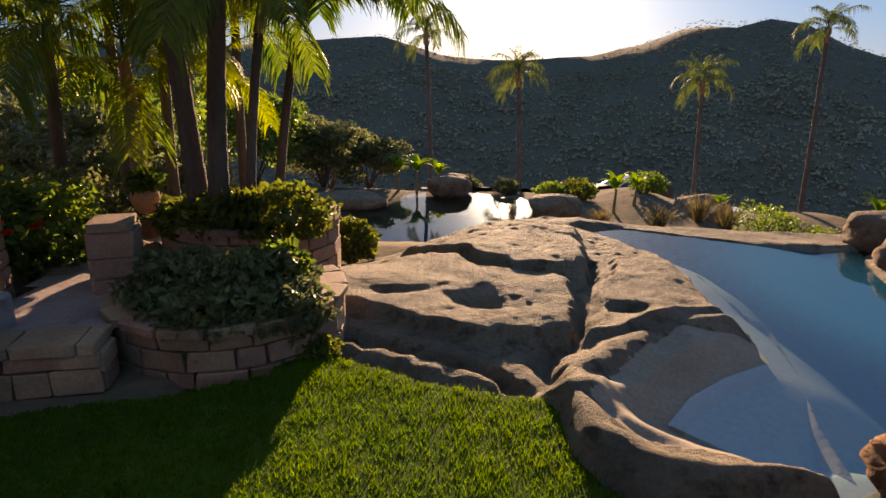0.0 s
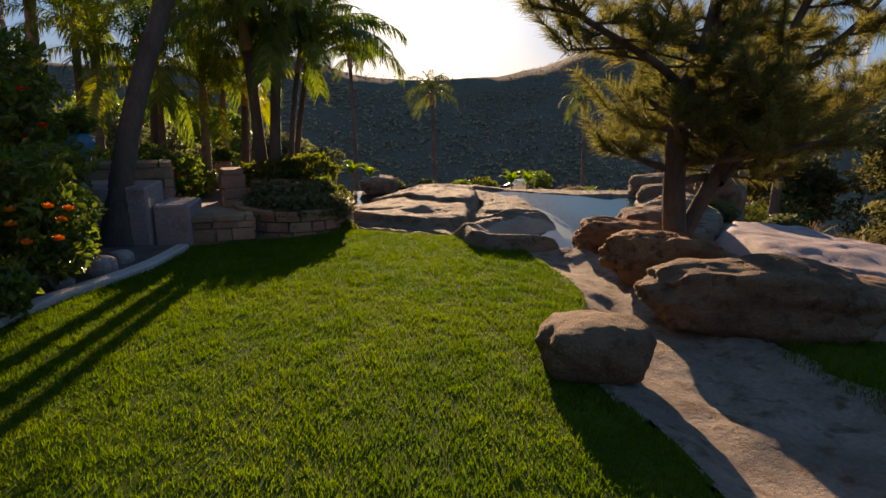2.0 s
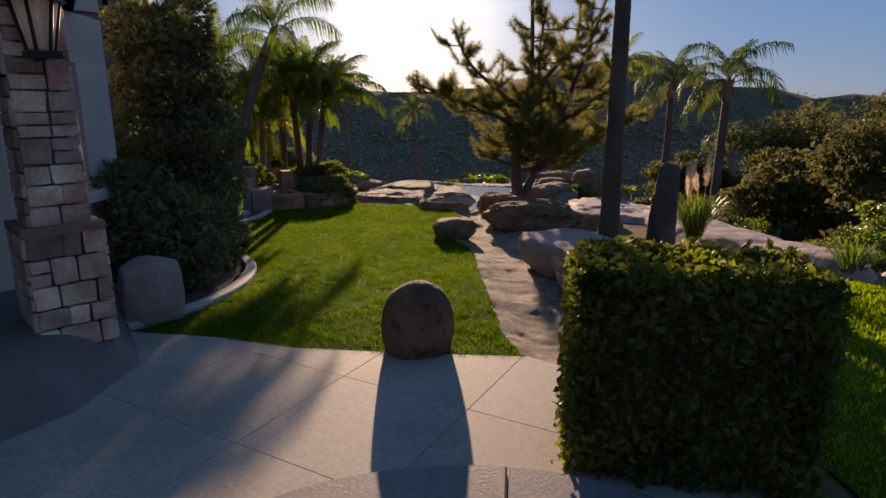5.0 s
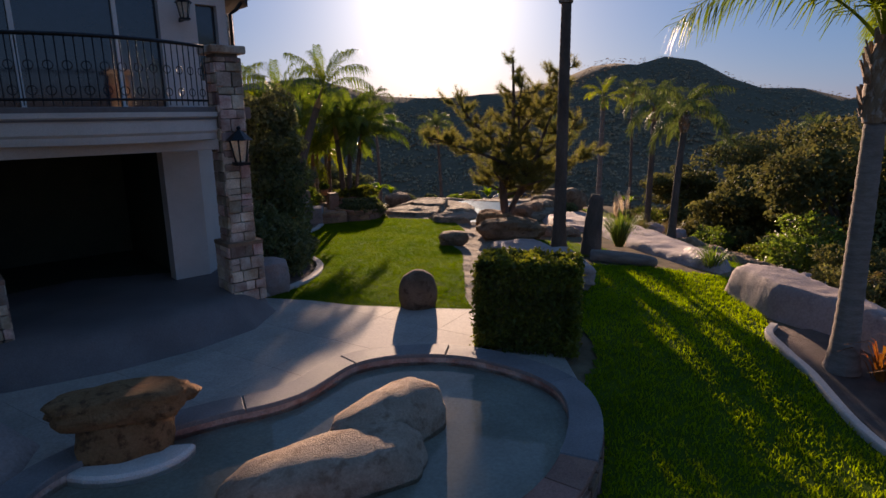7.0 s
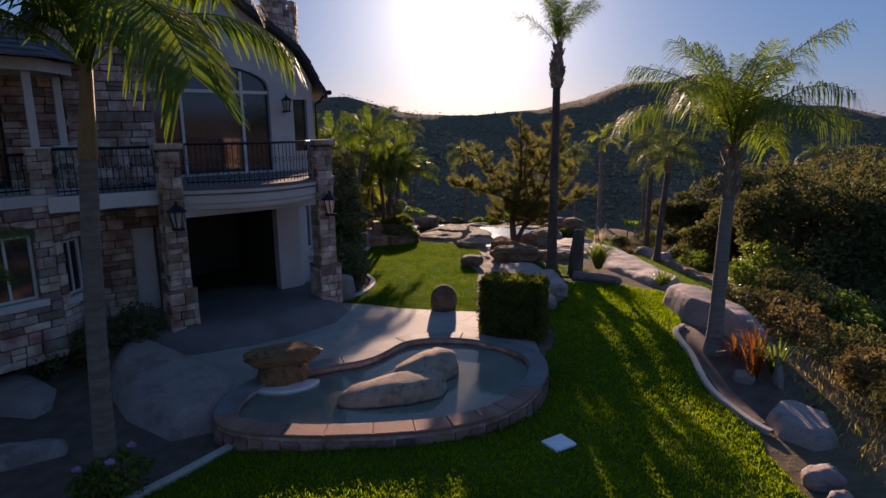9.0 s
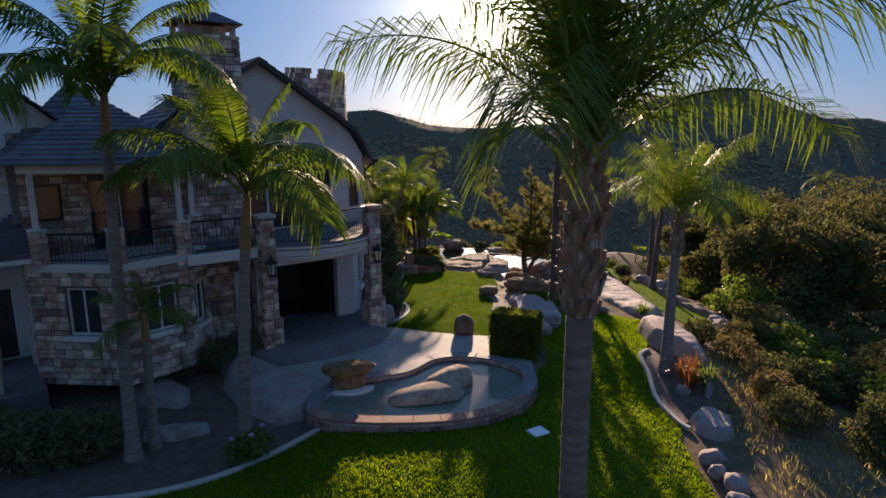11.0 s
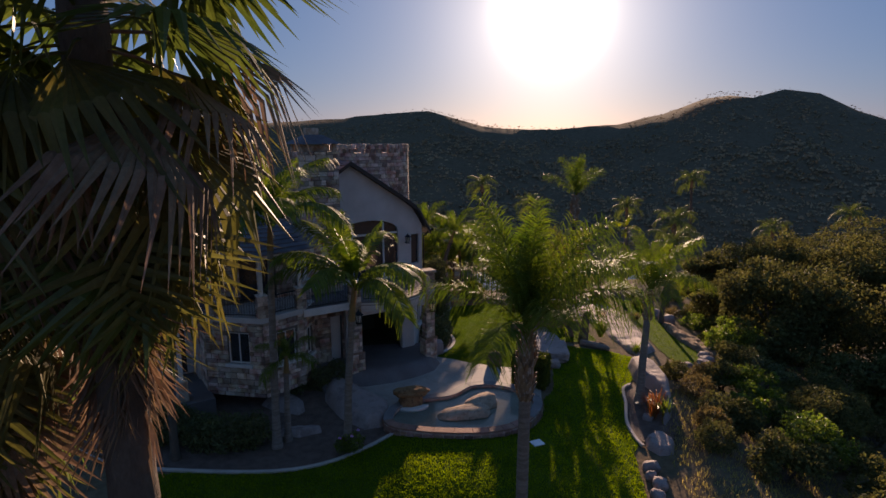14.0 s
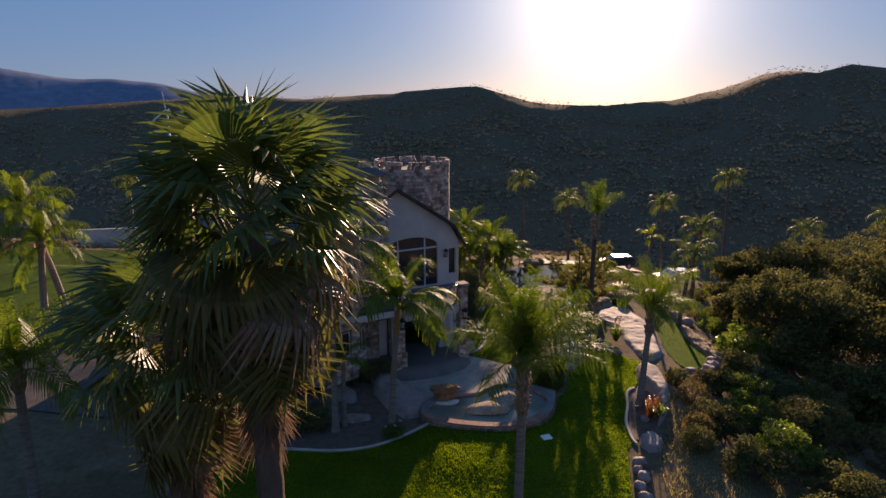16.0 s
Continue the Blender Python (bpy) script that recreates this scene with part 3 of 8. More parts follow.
def grass(poly, per_m2, h, w, seed, label, keep=None, blade="blade"):
    """Upright blades, each one bent triangle pair, over an outline."""
    rs = np.random.RandomState(seed)
    px_, py_ = [p[0] for p in poly], [p[1] for p in poly]
    n = int((max(px_) - min(px_)) * (max(py_) - min(py_)) * per_m2)
    x, y = rs.uniform(min(px_), max(px_), n), rs.uniform(min(py_), max(py_), n)
    ok = inside(poly, x, y)
    if keep is not None:
        ok &= keep(x, y)
    tuft = vnoise(x, y, 0.14, seed + 1, 2)
    x, y, tuft = x[ok], y[ok], tuft[ok]
    n = len(x)
    z = ground_z(x, y) - 0.005
    a, lean = rs.uniform(0, 2 * np.pi, n), rs.uniform(0.1, 1.1, n)
    hh = h * (0.65 + 0.5 * rs.rand(n) + 0.55 * tuft)
    dx, dy = np.cos(a), np.sin(a)
    bx, by = -dy * w / 2, dx * w / 2
    la = rs.uniform(0, 2 * np.pi, n)
    lx, ly = np.cos(la) * lean * hh, np.sin(la) * lean * hh
    base = np.stack([x, y, z], 1)
    side = np.stack([bx, by, np.zeros(n)], 1)
    mid = base + np.stack([lx * 0.35, ly * 0.35, hh * 0.6], 1)
    tip = base + np.stack([lx, ly, hh], 1)
    V = np.stack([base - side, base + side, mid + side * 0.7, mid - side * 0.7, tip], 1).reshape(-1, 3)
    k = np.arange(n) * 5
    T = np.concatenate([np.stack([k, k + 1, k + 2], 1), np.stack([k, k + 2, k + 3], 1), np.stack([k + 3, k + 2, k + 4], 1)])
    tagged(new("grass_blades", fast_mesh("grass_blades", V, T, M[blade])), label, "grass", kind="stuff")


grass(LAWN, 3400, 0.038, 0.0065, 1, "short bright green grass blades of the lawn")
grass(LOW_LAWN, 760, 0.062, 0.019, 2, "grass blades of the lower lawn", keep=lambda x, y: y > -21, blade="blade_sunlit")
grass(STRIP_LAWN, 1200, 0.06, 0.008, 3, "grass between the boulders", keep=lambda x, y: (x > 2.5) | (edge_distance(STRIP_LAWN, x, y) > 0.2))
grass([(6.6, -9.5), (7.8, -8.0), (11.5, -9.0), (13.0, -16.0), (10.5, -25.0), (5.4, -25.0), (5.6, -14.5)], 90, 0.15, 0.022, 9, "dry golden grass on the falling slope", keep=lambda x, y: vnoise(x, y, 2.2, 77, 3) > -0.12, blade="dry_blade")
grass(HILL_LAWN, 260, 0.08, 0.018, 4, "grass of the sloping strip")

# ---- rock, pools and paving ----
def groove(x, y, line, depth, width):
    d = np.full(np.shape(x), 1e9)
    for (x0, y0), (x1, y1) in zip(line[:-1], line[1:]):
        vx, vy = x1 - x0, y1 - y0
        t = np.clip(((x - x0) * vx + (y - y0) * vy) / (vx * vx + vy * vy), 0, 1)
        d = np.minimum(d, np.hypot(x - x0 - t * vx, y - y0 - t * vy))
    return -depth * np.exp(-(d / width) ** 2)


OUTCROP = [(-1.9, 5.6), (-1.25, 4.75), (-0.8, 4.35), (-0.1, 3.92), (0.4, 3.74), (0.66, 3.5), (0.64, 3.0), (0.74, 2.62), (0.95, 2.38), (1.25, 2.27), (1.6, 2.42), (2.15, 2.5), (2.6, 3.1), (2.8, 3.9), (3.1, 4.7), (3.35, 5.6), (3.3, 6.6), (3.35, 7.5),
           (3.4, 8.2), (4.0, 8.3), (4.7, 7.85), (5.25, 7.6), (5.9, 7.8), (6.9, 8.0), (6.6, 9.1), (5.0, 9.3), (3.2, 9.6), (1.6, 9.7), (0.2, 9.2), (-1.2, 8.4), (-2.4, 7.2)]


def block(x, y, poly, height, width):
    """A raised block with a rounded edge."""
    return height * sstep(0.0, width, np.where(inside(poly, x, y), edge_distance(poly, x, y), 0))


APRON = [(2.62, 4.86), (2.1, 4.84), (1.52, 4.3), (1.16, 3.83), (1.0, 3.5), (1.1, 3.3), (1.32, 3.12), (1.7, 3.04), (2.5, 3.0), (2.55, 3.25), (2.7, 3.5), (2.85, 3.78), (3.0, 4.2), (3.1, 4.5), (2.95, 4.84)]
LIP = [(1.08, 3.82), (0.9, 3.5), (0.98, 3.08), (1.2, 2.8), (1.5, 2.7), (1.85, 2.7), (2.2, 2.68)]


def outcrop_z(x, y):
    wx, wy = x + 0.16 * vnoise(x, y, 0.7, 21) + 0.04 * vnoise(x, y, 0.17, 31), y + 0.16 * vnoise(x, y, 0.7, 22) + 0.04 * vnoise(x, y, 0.17, 32)
    d = edge_distance(OUTCROP, x, y)
    top = -0.36 + 0.08 * np.exp(-((x - 1.0) / 2.2) ** 2 - ((y - 7.4) / 1.6) ** 2) + 0.055 * vnoise(wx, wy, 1.5, 23, 3) + 0.028 * vnoise(wx, wy, 0.42, 24, 3)
    rough = 0.4 + 0.6 * sstep(-0.2, 0.5, vnoise(x, y, 1.1, 33))
    top = top + rough * (0.020 * vnoise(wx, wy, 0.14, 34, 3) + 0.012 * np.abs(vnoise(wx, wy, 0.09, 35, 2)))
    top = top + block(wx, wy, [(0.0, 7.25), (0.35, 6.75), (0.8, 6.35), (1.4, 6.35), (1.66, 6.45), (1.85, 7.1), (1.9, 8.2), (0.6, 8.6), (-0.6, 7.9)], 0.16, 0.13)
    top = top + block(wx, wy, [(-2.4, 6.2), (-1.25, 5.5), (-0.45, 5.0), (0.3, 4.72), (1.02, 4.6), (1.3, 5.3), (1.62, 6.0), (1.3, 6.3), (0.6, 6.5), (-0.2, 7.4), (-1.6, 7.8)], 0.11, 0.12)
    top = top + block(wx, wy, [(1.12, 4.62), (1.4, 5.3), (1.75, 6.2), (2.0, 7.0), (2.7, 7.2), (2.85, 6.0), (2.75, 5.2), (2.0, 4.85)], 0.10, 0.11)
    top = top + groove(wx, wy, [(1.78, 6.9), (1.7, 6.4), (1.42, 5.8), (1.24, 5.14), (1.05, 4.55)], 0.13, 0.05)
    top = top + groove(wx, wy, [(-0.95, 4.8), (-0.77, 4.65), (-0.14, 4.45), (0.35, 4.17), (0.66, 3.85)], 0.17, 0.07)
    top = top + groove(wx, wy, [(0.95, 4.75), (0.86, 4.5), (0.9, 4.1), (0.8, 3.8)], 0.14, 0.10)
    top = top - 0.13 * np.exp(-((wx - 0.27) / 0.26) ** 2 - ((wy - 5.45) / 0.15) ** 2)
    top = top - 0.09 * np.exp(-((wx - 1.72) / 0.22) ** 2 - ((wy - 5.3) / 0.10) ** 2)
    top = top - 0.06 * np.exp(-((wx + 0.5) / 0.45) ** 2 - ((wy - 5.75) / 0.12) ** 2)
    top = top - groove(wx, wy, [(1.0, 3.98), (1.4, 4.42), (1.9, 4.84), (2.55, 5.0)], 0.15, 0.20)
    near = sstep(4.1, 3.6, y) * sstep(0.3, 0.6, x)
    top = top * (1 - near) + (-0.30 - groove(wx, wy, LIP, 0.20, 0.21) + 0.02 * vnoise(wx, wy, 0.3, 26, 3)) * near
    basin = inside(POOL, x, y)
    dp = edge_distance(POOL, x, y)
    face = -0.48 + 0.36 * np.minimum(dp / 0.55, 1.2) ** 1.4
    k = sstep(0.0, 0.22, np.where(inside(APRON, x, y), edge_distance(APRON, x, y), 0))
    top = top * (1 - k) + np.minimum(face, top + 0.08) * k
    top = np.where(basin, np.minimum(top, -0.49 - 1.1 * dp), top - 0.10 * (1 - k) * np.exp(-(dp / 0.15) ** 2))
    far_lip = sstep(7.9, 8.6, y) * sstep(2.4, 3.2, x)
    top = np.where(basin, top, top * (1 - far_lip) + (-0.43 + 0.03 * vnoise(x, y, 0.4, 25)) * far_lip)
    top = top - 0.42 * sstep(1.2, -1.4, x) * sstep(5.8, 8.2, y)
    drop = sstep(0.0, 0.26, d) ** 0.6
    low = np.where(y > 7.4, -1.9, -0.62)
    return low + (top - low) * drop


rock = sheet("rock_outcrop", OUTCROP, 0.028, outcrop_z, M["rock"], "weathered tan granite outcrop with cracks and hollows beside the pools", "rock", kind="")
rock.data.materials.append(M["apron"])
mid_ = np.empty(len(rock.data.polygons) * 3)
rock.data.polygons.foreach_get("center", mid_)
rock.data.polygons.foreach_set("material_index", (inside(APRON, mid_[0::3] + 0.02 * vnoise(mid_[0::3], mid_[1::3], 0.1, 27), mid_[1::3])).astype(np.int32))

bmw = bmesh.new()
bmw.faces.new([bmw.verts.new((x, y, -0.45)) for x, y in POOL])
water = tagged(new("water", bm_mesh("water", bmw, M["water"])), "still blue pool water reflecting the sky", "pool water", kind="structure")
SHORE = [(2.6, 8.3), (2.95, 7.5), (2.97, 6.8), (2.8, 6.1), (2.82, 5.1), (2.75, 4.55), (2.26, 4.28), (1.86, 3.97), (1.56, 3.6), (1.83, 3.3), (2.05, 3.0), (2.3, 2.82), (2.7, 2.88)]


def pool_bottom(X, Y):
    d = np.sqrt(np.maximum(-np.log(np.clip(-groove(X, Y, SHORE, 1.0, 1.5), 1e-6, 1)), 0)) * 1.5
    return -0.56 - 0.20 * np.minimum(d, 1.0) - 0.85 * sstep(0.35, 2.1, d)


sheet("pool_floor", POOL, 0.06, pool_bottom, M["pool_floor"], "sandy shelf and floor of the pool, blued for the water's depth", "pool floor")
BANK = [(2.0, 2.6), (3.2, 2.3), (5.2, 3.4), (6.3, 5.0), (6.5, 8.3), (5.85, 8.0), (5.45, 7.3), (5.3, 6.9), (4.98, 5.8), (5.06, 5.3), (4.6, 4.7), (4.05, 4.1), (3.75, 3.6), (3.2, 3.15), (2.7, 2.88), (2.3, 2.82)]
sheet("pool_bank", BANK, 0.06, lambda X, Y: np.where(inside(POOL, X, Y), -0.6, np.minimum(-0.52 + 0.75 * edge_distance(POOL, X, Y), -0.24) + 0.05 * vnoise(X, Y, 0.5, 71)) - 0.5 * sstep(0.12, 0.0, edge_distance(BANK, X, Y)) * (edge_distance(POOL, X, Y) > 0.2), M["rock"], "tan rock bank round the pool's edge", "rock", kind="")
bmw = bmesh.new()
bmw.faces.new([bmw.verts.new((x, y, -2.7)) for x, y in [(-5.8, 17.0), (-5.0, 13.6), (-3.4, 10.9), (0.2, 10.6), (3.0, 12.0), (3.9, 16.0), (4.0, 20.4), (3.1, 23.1), (0.4, 24.5), (-1.6, 23.5), (-2.7, 21.2), (-5.0, 20.9)]])
tagged(new("water", bm_mesh("water", bmw, M["clear_water"])), "dark lower pool water glinting in the low sun", "pool water", kind="structure")
bmw = bmesh.new()
bmw.faces.new([bmw.verts.new((x, y, -3.6)) for x, y in [(-6.2, 10.8), (5, 10.8), (5, 24.8), (-6.2, 24.8)]])
tagged(new("pool_floor", bm_mesh("pool_floor", bmw, M["deep"])), "dark plaster floor of the lower pool", "pool floor", kind="structure")


def boulder_mesh(name, size, seed, lumps=0.16, material=None, flat=0.0, sub=5, square=0.4, strata=0.05, wedge=0.0):
    bm = bmesh.new()
    bmesh.ops.create_icosphere(bm, subdivisions=sub, radius=1.0)
    off = Vector((seed * 3.7, seed * 1.3, seed * 2.1))
    for v in bm.verts:
        n = v.co.normalized()
        box_ = max(abs(n.x), abs(n.y), abs(n.z))
        r = (1 / box_) ** square
        r *= 1 + lumps * noise.noise(n * 1.2 + off) * 1.6 + lumps * 0.6 * noise.noise(n * 3.1 + off) + lumps * 0.25 * noise.noise(n * 8.0 + off)
        r *= 1 + strata * noise.noise(Vector((n.x * 1.6, n.y * 2.6, n.z * 4.5)) + off * 1.7) + strata * 0.45 * noise.noise(n * 17.0 + off)
        cr = abs(noise.noise(n * 1.9 + off * 2.3))
        r *= 1 - strata * 1.3 * max(0.0, 1 - cr / 0.07)
        c = n * r
        if flat and c.z > 1 - flat:
            c.z = 1 - flat + (c.z - 1 + flat) * 0.25
        thin = 1 - wedge * (1 - (c.x + 1) / 2)
        v.co = Vector((c.x * size[0], c.y * size[1] * (0.6 + 0.4 * thin), c.z * size[2] * thin))
    return bm_mesh(name, bm, material or M["boulder"], True)


def boulder(label, at, size, rz=0.0, seed=1, lumps=0.16, material=None, flat=0.0, name="boulder", group="boulders", sink=0.35, tilt=0.0, square=0.38, strata=0.035, wedge=0.0):
    """A boulder with half-sizes; its lower part sits in the ground."""
    x, y = at[0], at[1]
    base = at[2] if len(at) > 2 else g(x, y)
    ob = new(name, boulder_mesh(name, size, seed, lumps, material, flat, 5 if max(size) > 0.4 and -8 < y < 5 and x < 5 else 4, square, strata, wedge))
    ob.matrix_basis = pose(x, y, base + size[2] * (1 - 2 * sink), tilt, 0, rz)
    return tagged(ob, label, "boulder" if name == "boulder" else "stone", group)


boulder("rounded brown boulder lying on the lawn's edge", (0.96, -1.5), (0.43, 0.36, 0.23), -12, 3, 0.08, sink=0.15, square=0.28, strata=0.014)
boulder("rust-brown ridged boulder beside the dry channel", (2.83, -0.74), (1.0, 0.48, 0.35), -22, 4, 0.12, sink=0.15, strata=0.05)
boulder("rust-brown boulder beside the dry channel", (2.75, 0.75), (0.66, 0.42, 0.34), -28, 5, 0.12, M["boulder_rust"], sink=0.15, strata=0.09)
boulder("brown boulder at the pool's edge", (2.95, 2.5, -0.45), (0.66, 0.42, 0.34), -32, 6, 0.12, M["boulder_rust"], sink=0.15, strata=0.08)
boulder("brown boulder at the pool's edge", (3.95, 3.4, -0.5), (0.60, 0.45, 0.38), -20, 7, 0.12, sink=0.15)
boulder("tan boulder at the pool's far corner", (6.1, 7.1, -0.55), (0.55, 0.45, 0.32), 10, 9, 0.12, sink=0.15)
boulder("orange-brown boulder at the pool's far corner", (6.6, 8.2, -0.5), (0.80, 0.45, 0.36), -5, 10, 0.10, sink=0.15)
boulder("tan boulder at the pool's side", (5.6, 5.5, -0.55), (0.55, 0.50, 0.34), 35, 11, 0.14, sink=0.15)
boulder("tan boulder at the pool's side", (4.9, 4.6, -0.55), (0.6, 0.45, 0.36), 35, 12, 0.14, sink=0.15)
boulder("tall tan boulder beyond the pool", (7.3, 6.9, -0.6), (0.6, 0.5, 0.55), 35, 13, 0.14, sink=0.2)
boulder("large pale boulder beside the dry channel", (2.30, -4.28), (0.64, 0.72, 0.33), 6, 14, 0.09, M["slab_rock"], flat=0.3, sink=0.2, square=0.62, strata=0.03)
boulder("largest pale boulder beside the dry channel", (2.38, -6.12), (0.82, 1.08, 0.39), -3, 15, 0.09, M["slab_rock"], flat=0.3, sink=0.2, square=0.62, strata=0.03)
boulder("long dark boulder below the granite", (4.1, 0.1, -0.45), (1.1, 0.5, 0.28), -14, 17, 0.12, sink=0.2)
boulder("brown boulder on the lower pool's bank", (0.2, 23.9, -2.7), (0.9, 0.6, 0.5), 0, 19, 0.12, sink=0.2)
boulder("flat brown rock on the lower pool's bank", (-3.6, 21.4, -2.75), (1.5, 0.9, 0.30), 10, 20, 0.12, sink=0.2)
boulder("flat brown rock on the lower pool's bank", (-5.6, 18.8, -2.75), (0.9, 1.2, 0.28), 10, 21, 0.12, sink=0.2)
boulder("grey boulder beside the lower pool", (3.9, 20.3, -2.7), (0.9, 0.7, 0.42), 0, 22, 0.12, sink=0.2)
boulder("grey boulder beyond the pool", (9.6, 21.5, -3.2), (1.0, 0.8, 0.6), 0, 23, 0.12, sink=0.2)

# round stones set as bollards
boulder("dark round stone bollard where lawn meets patio", (-0.49, -7.46, 0.0), (0.36, 0.34, 0.48), 10, 31, 0.018, name="stone_bollard", group="round stones", sink=0.26, square=0.14, strata=0.005)
boulder("pale round stone bollard beside the planting bed", (-3.42, -6.0, 0.0), (0.36, 0.36, 0.42), 20, 32, 0.05, M["slab_rock"], name="stone_bollard", group="round stones", sink=0.18, square=0.5, strata=0.012)
boulder("pale stone at the foot of the hedge", (2.35, -7.6), (0.28, 0.25, 0.24), 10, 33, 0.10, M["slab_rock"], sink=0.2)


def mound(name, poly, top, seed, material, label, category, cell=0.09, low=-0.5, rim=0.6, rough=0.10):
    """A low rock sheet that rises from the ground inside an outline."""
    def h(X, Y):
        d = edge_distance(poly, X, Y)
        up = sstep(0, rim, d) ** 0.7
        return ground_z(X, Y) + low * (1 - up) + up * (top + rough * vnoise(X, Y, 1.1, seed, 4) + 0.3 * rough * vnoise(X, Y, 0.22, seed + 1, 3))
    return sheet(name, poly, cell, h, material, label, category, kind="")


mound("granite_slab", [(5.6, 0.3), (5.7, -2.2), (6.1, -4.2), (6.7, -5.9), (7.6, -5.2), (8.6, -3.6), (8.7, -0.5), (8.6, 2.6), (7.6, 4.8), (6.0, 5.2), (4.6, 3.4), (4.3, 1.2)], 0.18, 41, M["slab_rock"],
      "broad pale granite slab sloping to the lawn", "rock")
mound("granite_slab", [(5.8, -6.9), (6.6, -6.4), (7.3, -7.4), (7.4, -9.2), (7.05, -10.8), (6.6, -12.0), (6.05, -12.8), (5.95, -12.2), (6.3, -11.2), (6.2, -9.7), (5.7, -8.5)], 0.60, 43, M["slab_rock"],
      "big grey boulder behind the palm's planting bed", "rock", rim=0.35)
SLAB45 = [(-8.6, -9.6), (-8.0, -11.6), (-7.0, -12.9), (-5.7, -13.9), (-4.75, -13.6), (-4.35, -12.6), (-4.6, -11.5), (-6.0, -10.5), (-7.2, -9.6)]
mound("granite_slab", SLAB45, 0.50, 45, M["slab_rock"], "smooth pale rock slab below the terrace", "rock", rim=0.7, rough=0.05, cell=0.07)
mound("granite_slab", [(-10.6, -10.9), (-9.4, -10.5), (-8.4, -11.2), (-8.0, -12.2), (-8.4, -12.9), (-9.8, -12.6), (-10.8, -12.0)], 0.30, 46, M["slab_rock"], "smooth pale rock slab in the planting bed", "rock", rim=0.7, rough=0.05, cell=0.07)
mound("granite_slab", [(-8.8, -13.7), (-7.3, -13.4), (-7.1, -13.9), (-8.0, -14.4), (-9.0, -14.3)], 0.25, 47, M["slab_rock"], "small flat rock in the planting bed", "rock", rim=0.2, rough=0.04)
mound("granite_slab", [(4.95, -13.4), (5.5, -12.95), (5.95, -13.1), (6.25, -13.8), (5.95, -14.6), (5.25, -14.7), (4.85, -14.1)], 0.30, 48, M["slab_rock"], "smooth pinkish rock at the end of the palm bed", "rock", rim=0.3, rough=0.05, cell=0.05)
mound("granite_slab", [(10.9, 1.0), (11.6, -0.6), (12.6, -1.2), (13.2, 0.4), (12.6, 3.4), (11.8, 5.6), (11.0, 5.4), (10.7, 3.0)], 0.3, 49, M["boulder"], "line of brown rocks along the grass strip", "rock", rim=0.3, rough=0.25)
for i, (x, y, s) in enumerate([(4.75, -15.5, 0.28), (4.6, -16.1, 0.22), (4.75, -16.6, 0.3), (4.5, -17.2, 0.24), (4.6, -17.9, 0.27), (4.4, -18.6, 0.22), (4.5, -19.2, 0.3), (4.3, -20.0, 0.24), (10.4, -4.2, 0.3), (10.9, -3.4, 0.35),
                               (11.4, -2.4, 0.4), (11.6, -1.4, 0.35), (12.0, 6.4, 0.5), (11.4, 7.4, 0.45), (5.6, -11.9, 0.22), (9.4, -4.9, 0.3)]):
    boulder("small edging stone along the lawn", (x, y), (s, s * 0.8, s * 0.7), i * 37, 60 + i, 0.14, M["slab_rock"], name="edging_stone", group="edging stones", sink=0.25)

# dry stream bed
CHANNEL = [(1.9, 2.65), (1.5, 2.4), (1.5, 1.6), (1.52, 0.4), (1.0, -0.9), (0.85, -1.9), (1.0, -2.6), (0.95, -3.5), (0.8, -4.4), (0.68, -5.4), (0.55, -6.4), (0.44, -7.1), (0.5, -7.9), (1.0, -8.4), (1.7, -8.4),
           (2.15, -7.6), (2.3, -6.6), (2.3, -5.2), (2.35, -4.2), (2.75, -3.1), (2.75, -1.7), (2.4, -0.2), (2.6, 1.4), (2.5, 2.3), (2.3, 2.6)]
sheet("stream_bed", CHANNEL, 0.06, lambda X, Y: ground_z(X, Y) - 0.10 * sstep(0, 0.5, edge_distance(CHANNEL, X, Y)) - 0.01 + 0.05 * vnoise(X, Y, 0.6, 71, 3) + 0.02 * vnoise(X, Y, 0.14, 72, 3), M["stream"],
      "dry sandy stream bed of worn rock along the lawn", "stream bed")


def strip(name, line, width, height, material, label, category, steps=6, closed=False, kind="structure"):
    """A kerb along a line on the ground, with rounded top edges."""
    L = smooth_line([(x, y, 0) for x, y in line], steps, closed)
    V, Fq = [], []
    prof = [(-0.5, -0.12), (-0.5, 0.75), (-0.4, 1.0), (0.4, 1.0), (0.5, 0.75), (0.5, -0.12)]
    n = len(L)
    for i, p in enumerate(L):
        a, b = (L[(i - 1) % n], L[(i + 1) % n]) if closed else (L[max(i - 1, 0)], L[min(i + 1, n - 1)])
        d = (b - a).normalized()
        s = Vector((-d.y, d.x, 0))
        z = g(p.x, p.y)
        for o, h in prof:
            V.append((p.x + s.x * o * width, p.y + s.y * o * width, z + h * height))
    k = len(prof)
    for i in range(n if closed else n - 1):
        for j in range(k - 1):
            a, b = i * k + j, ((i + 1) % n) * k + j
            Fq.append((a, b, b + 1, a + 1))
    return tagged(new(name, fast_mesh(name, np.array(V), np.array(Fq), material)), label, category, kind=kind)


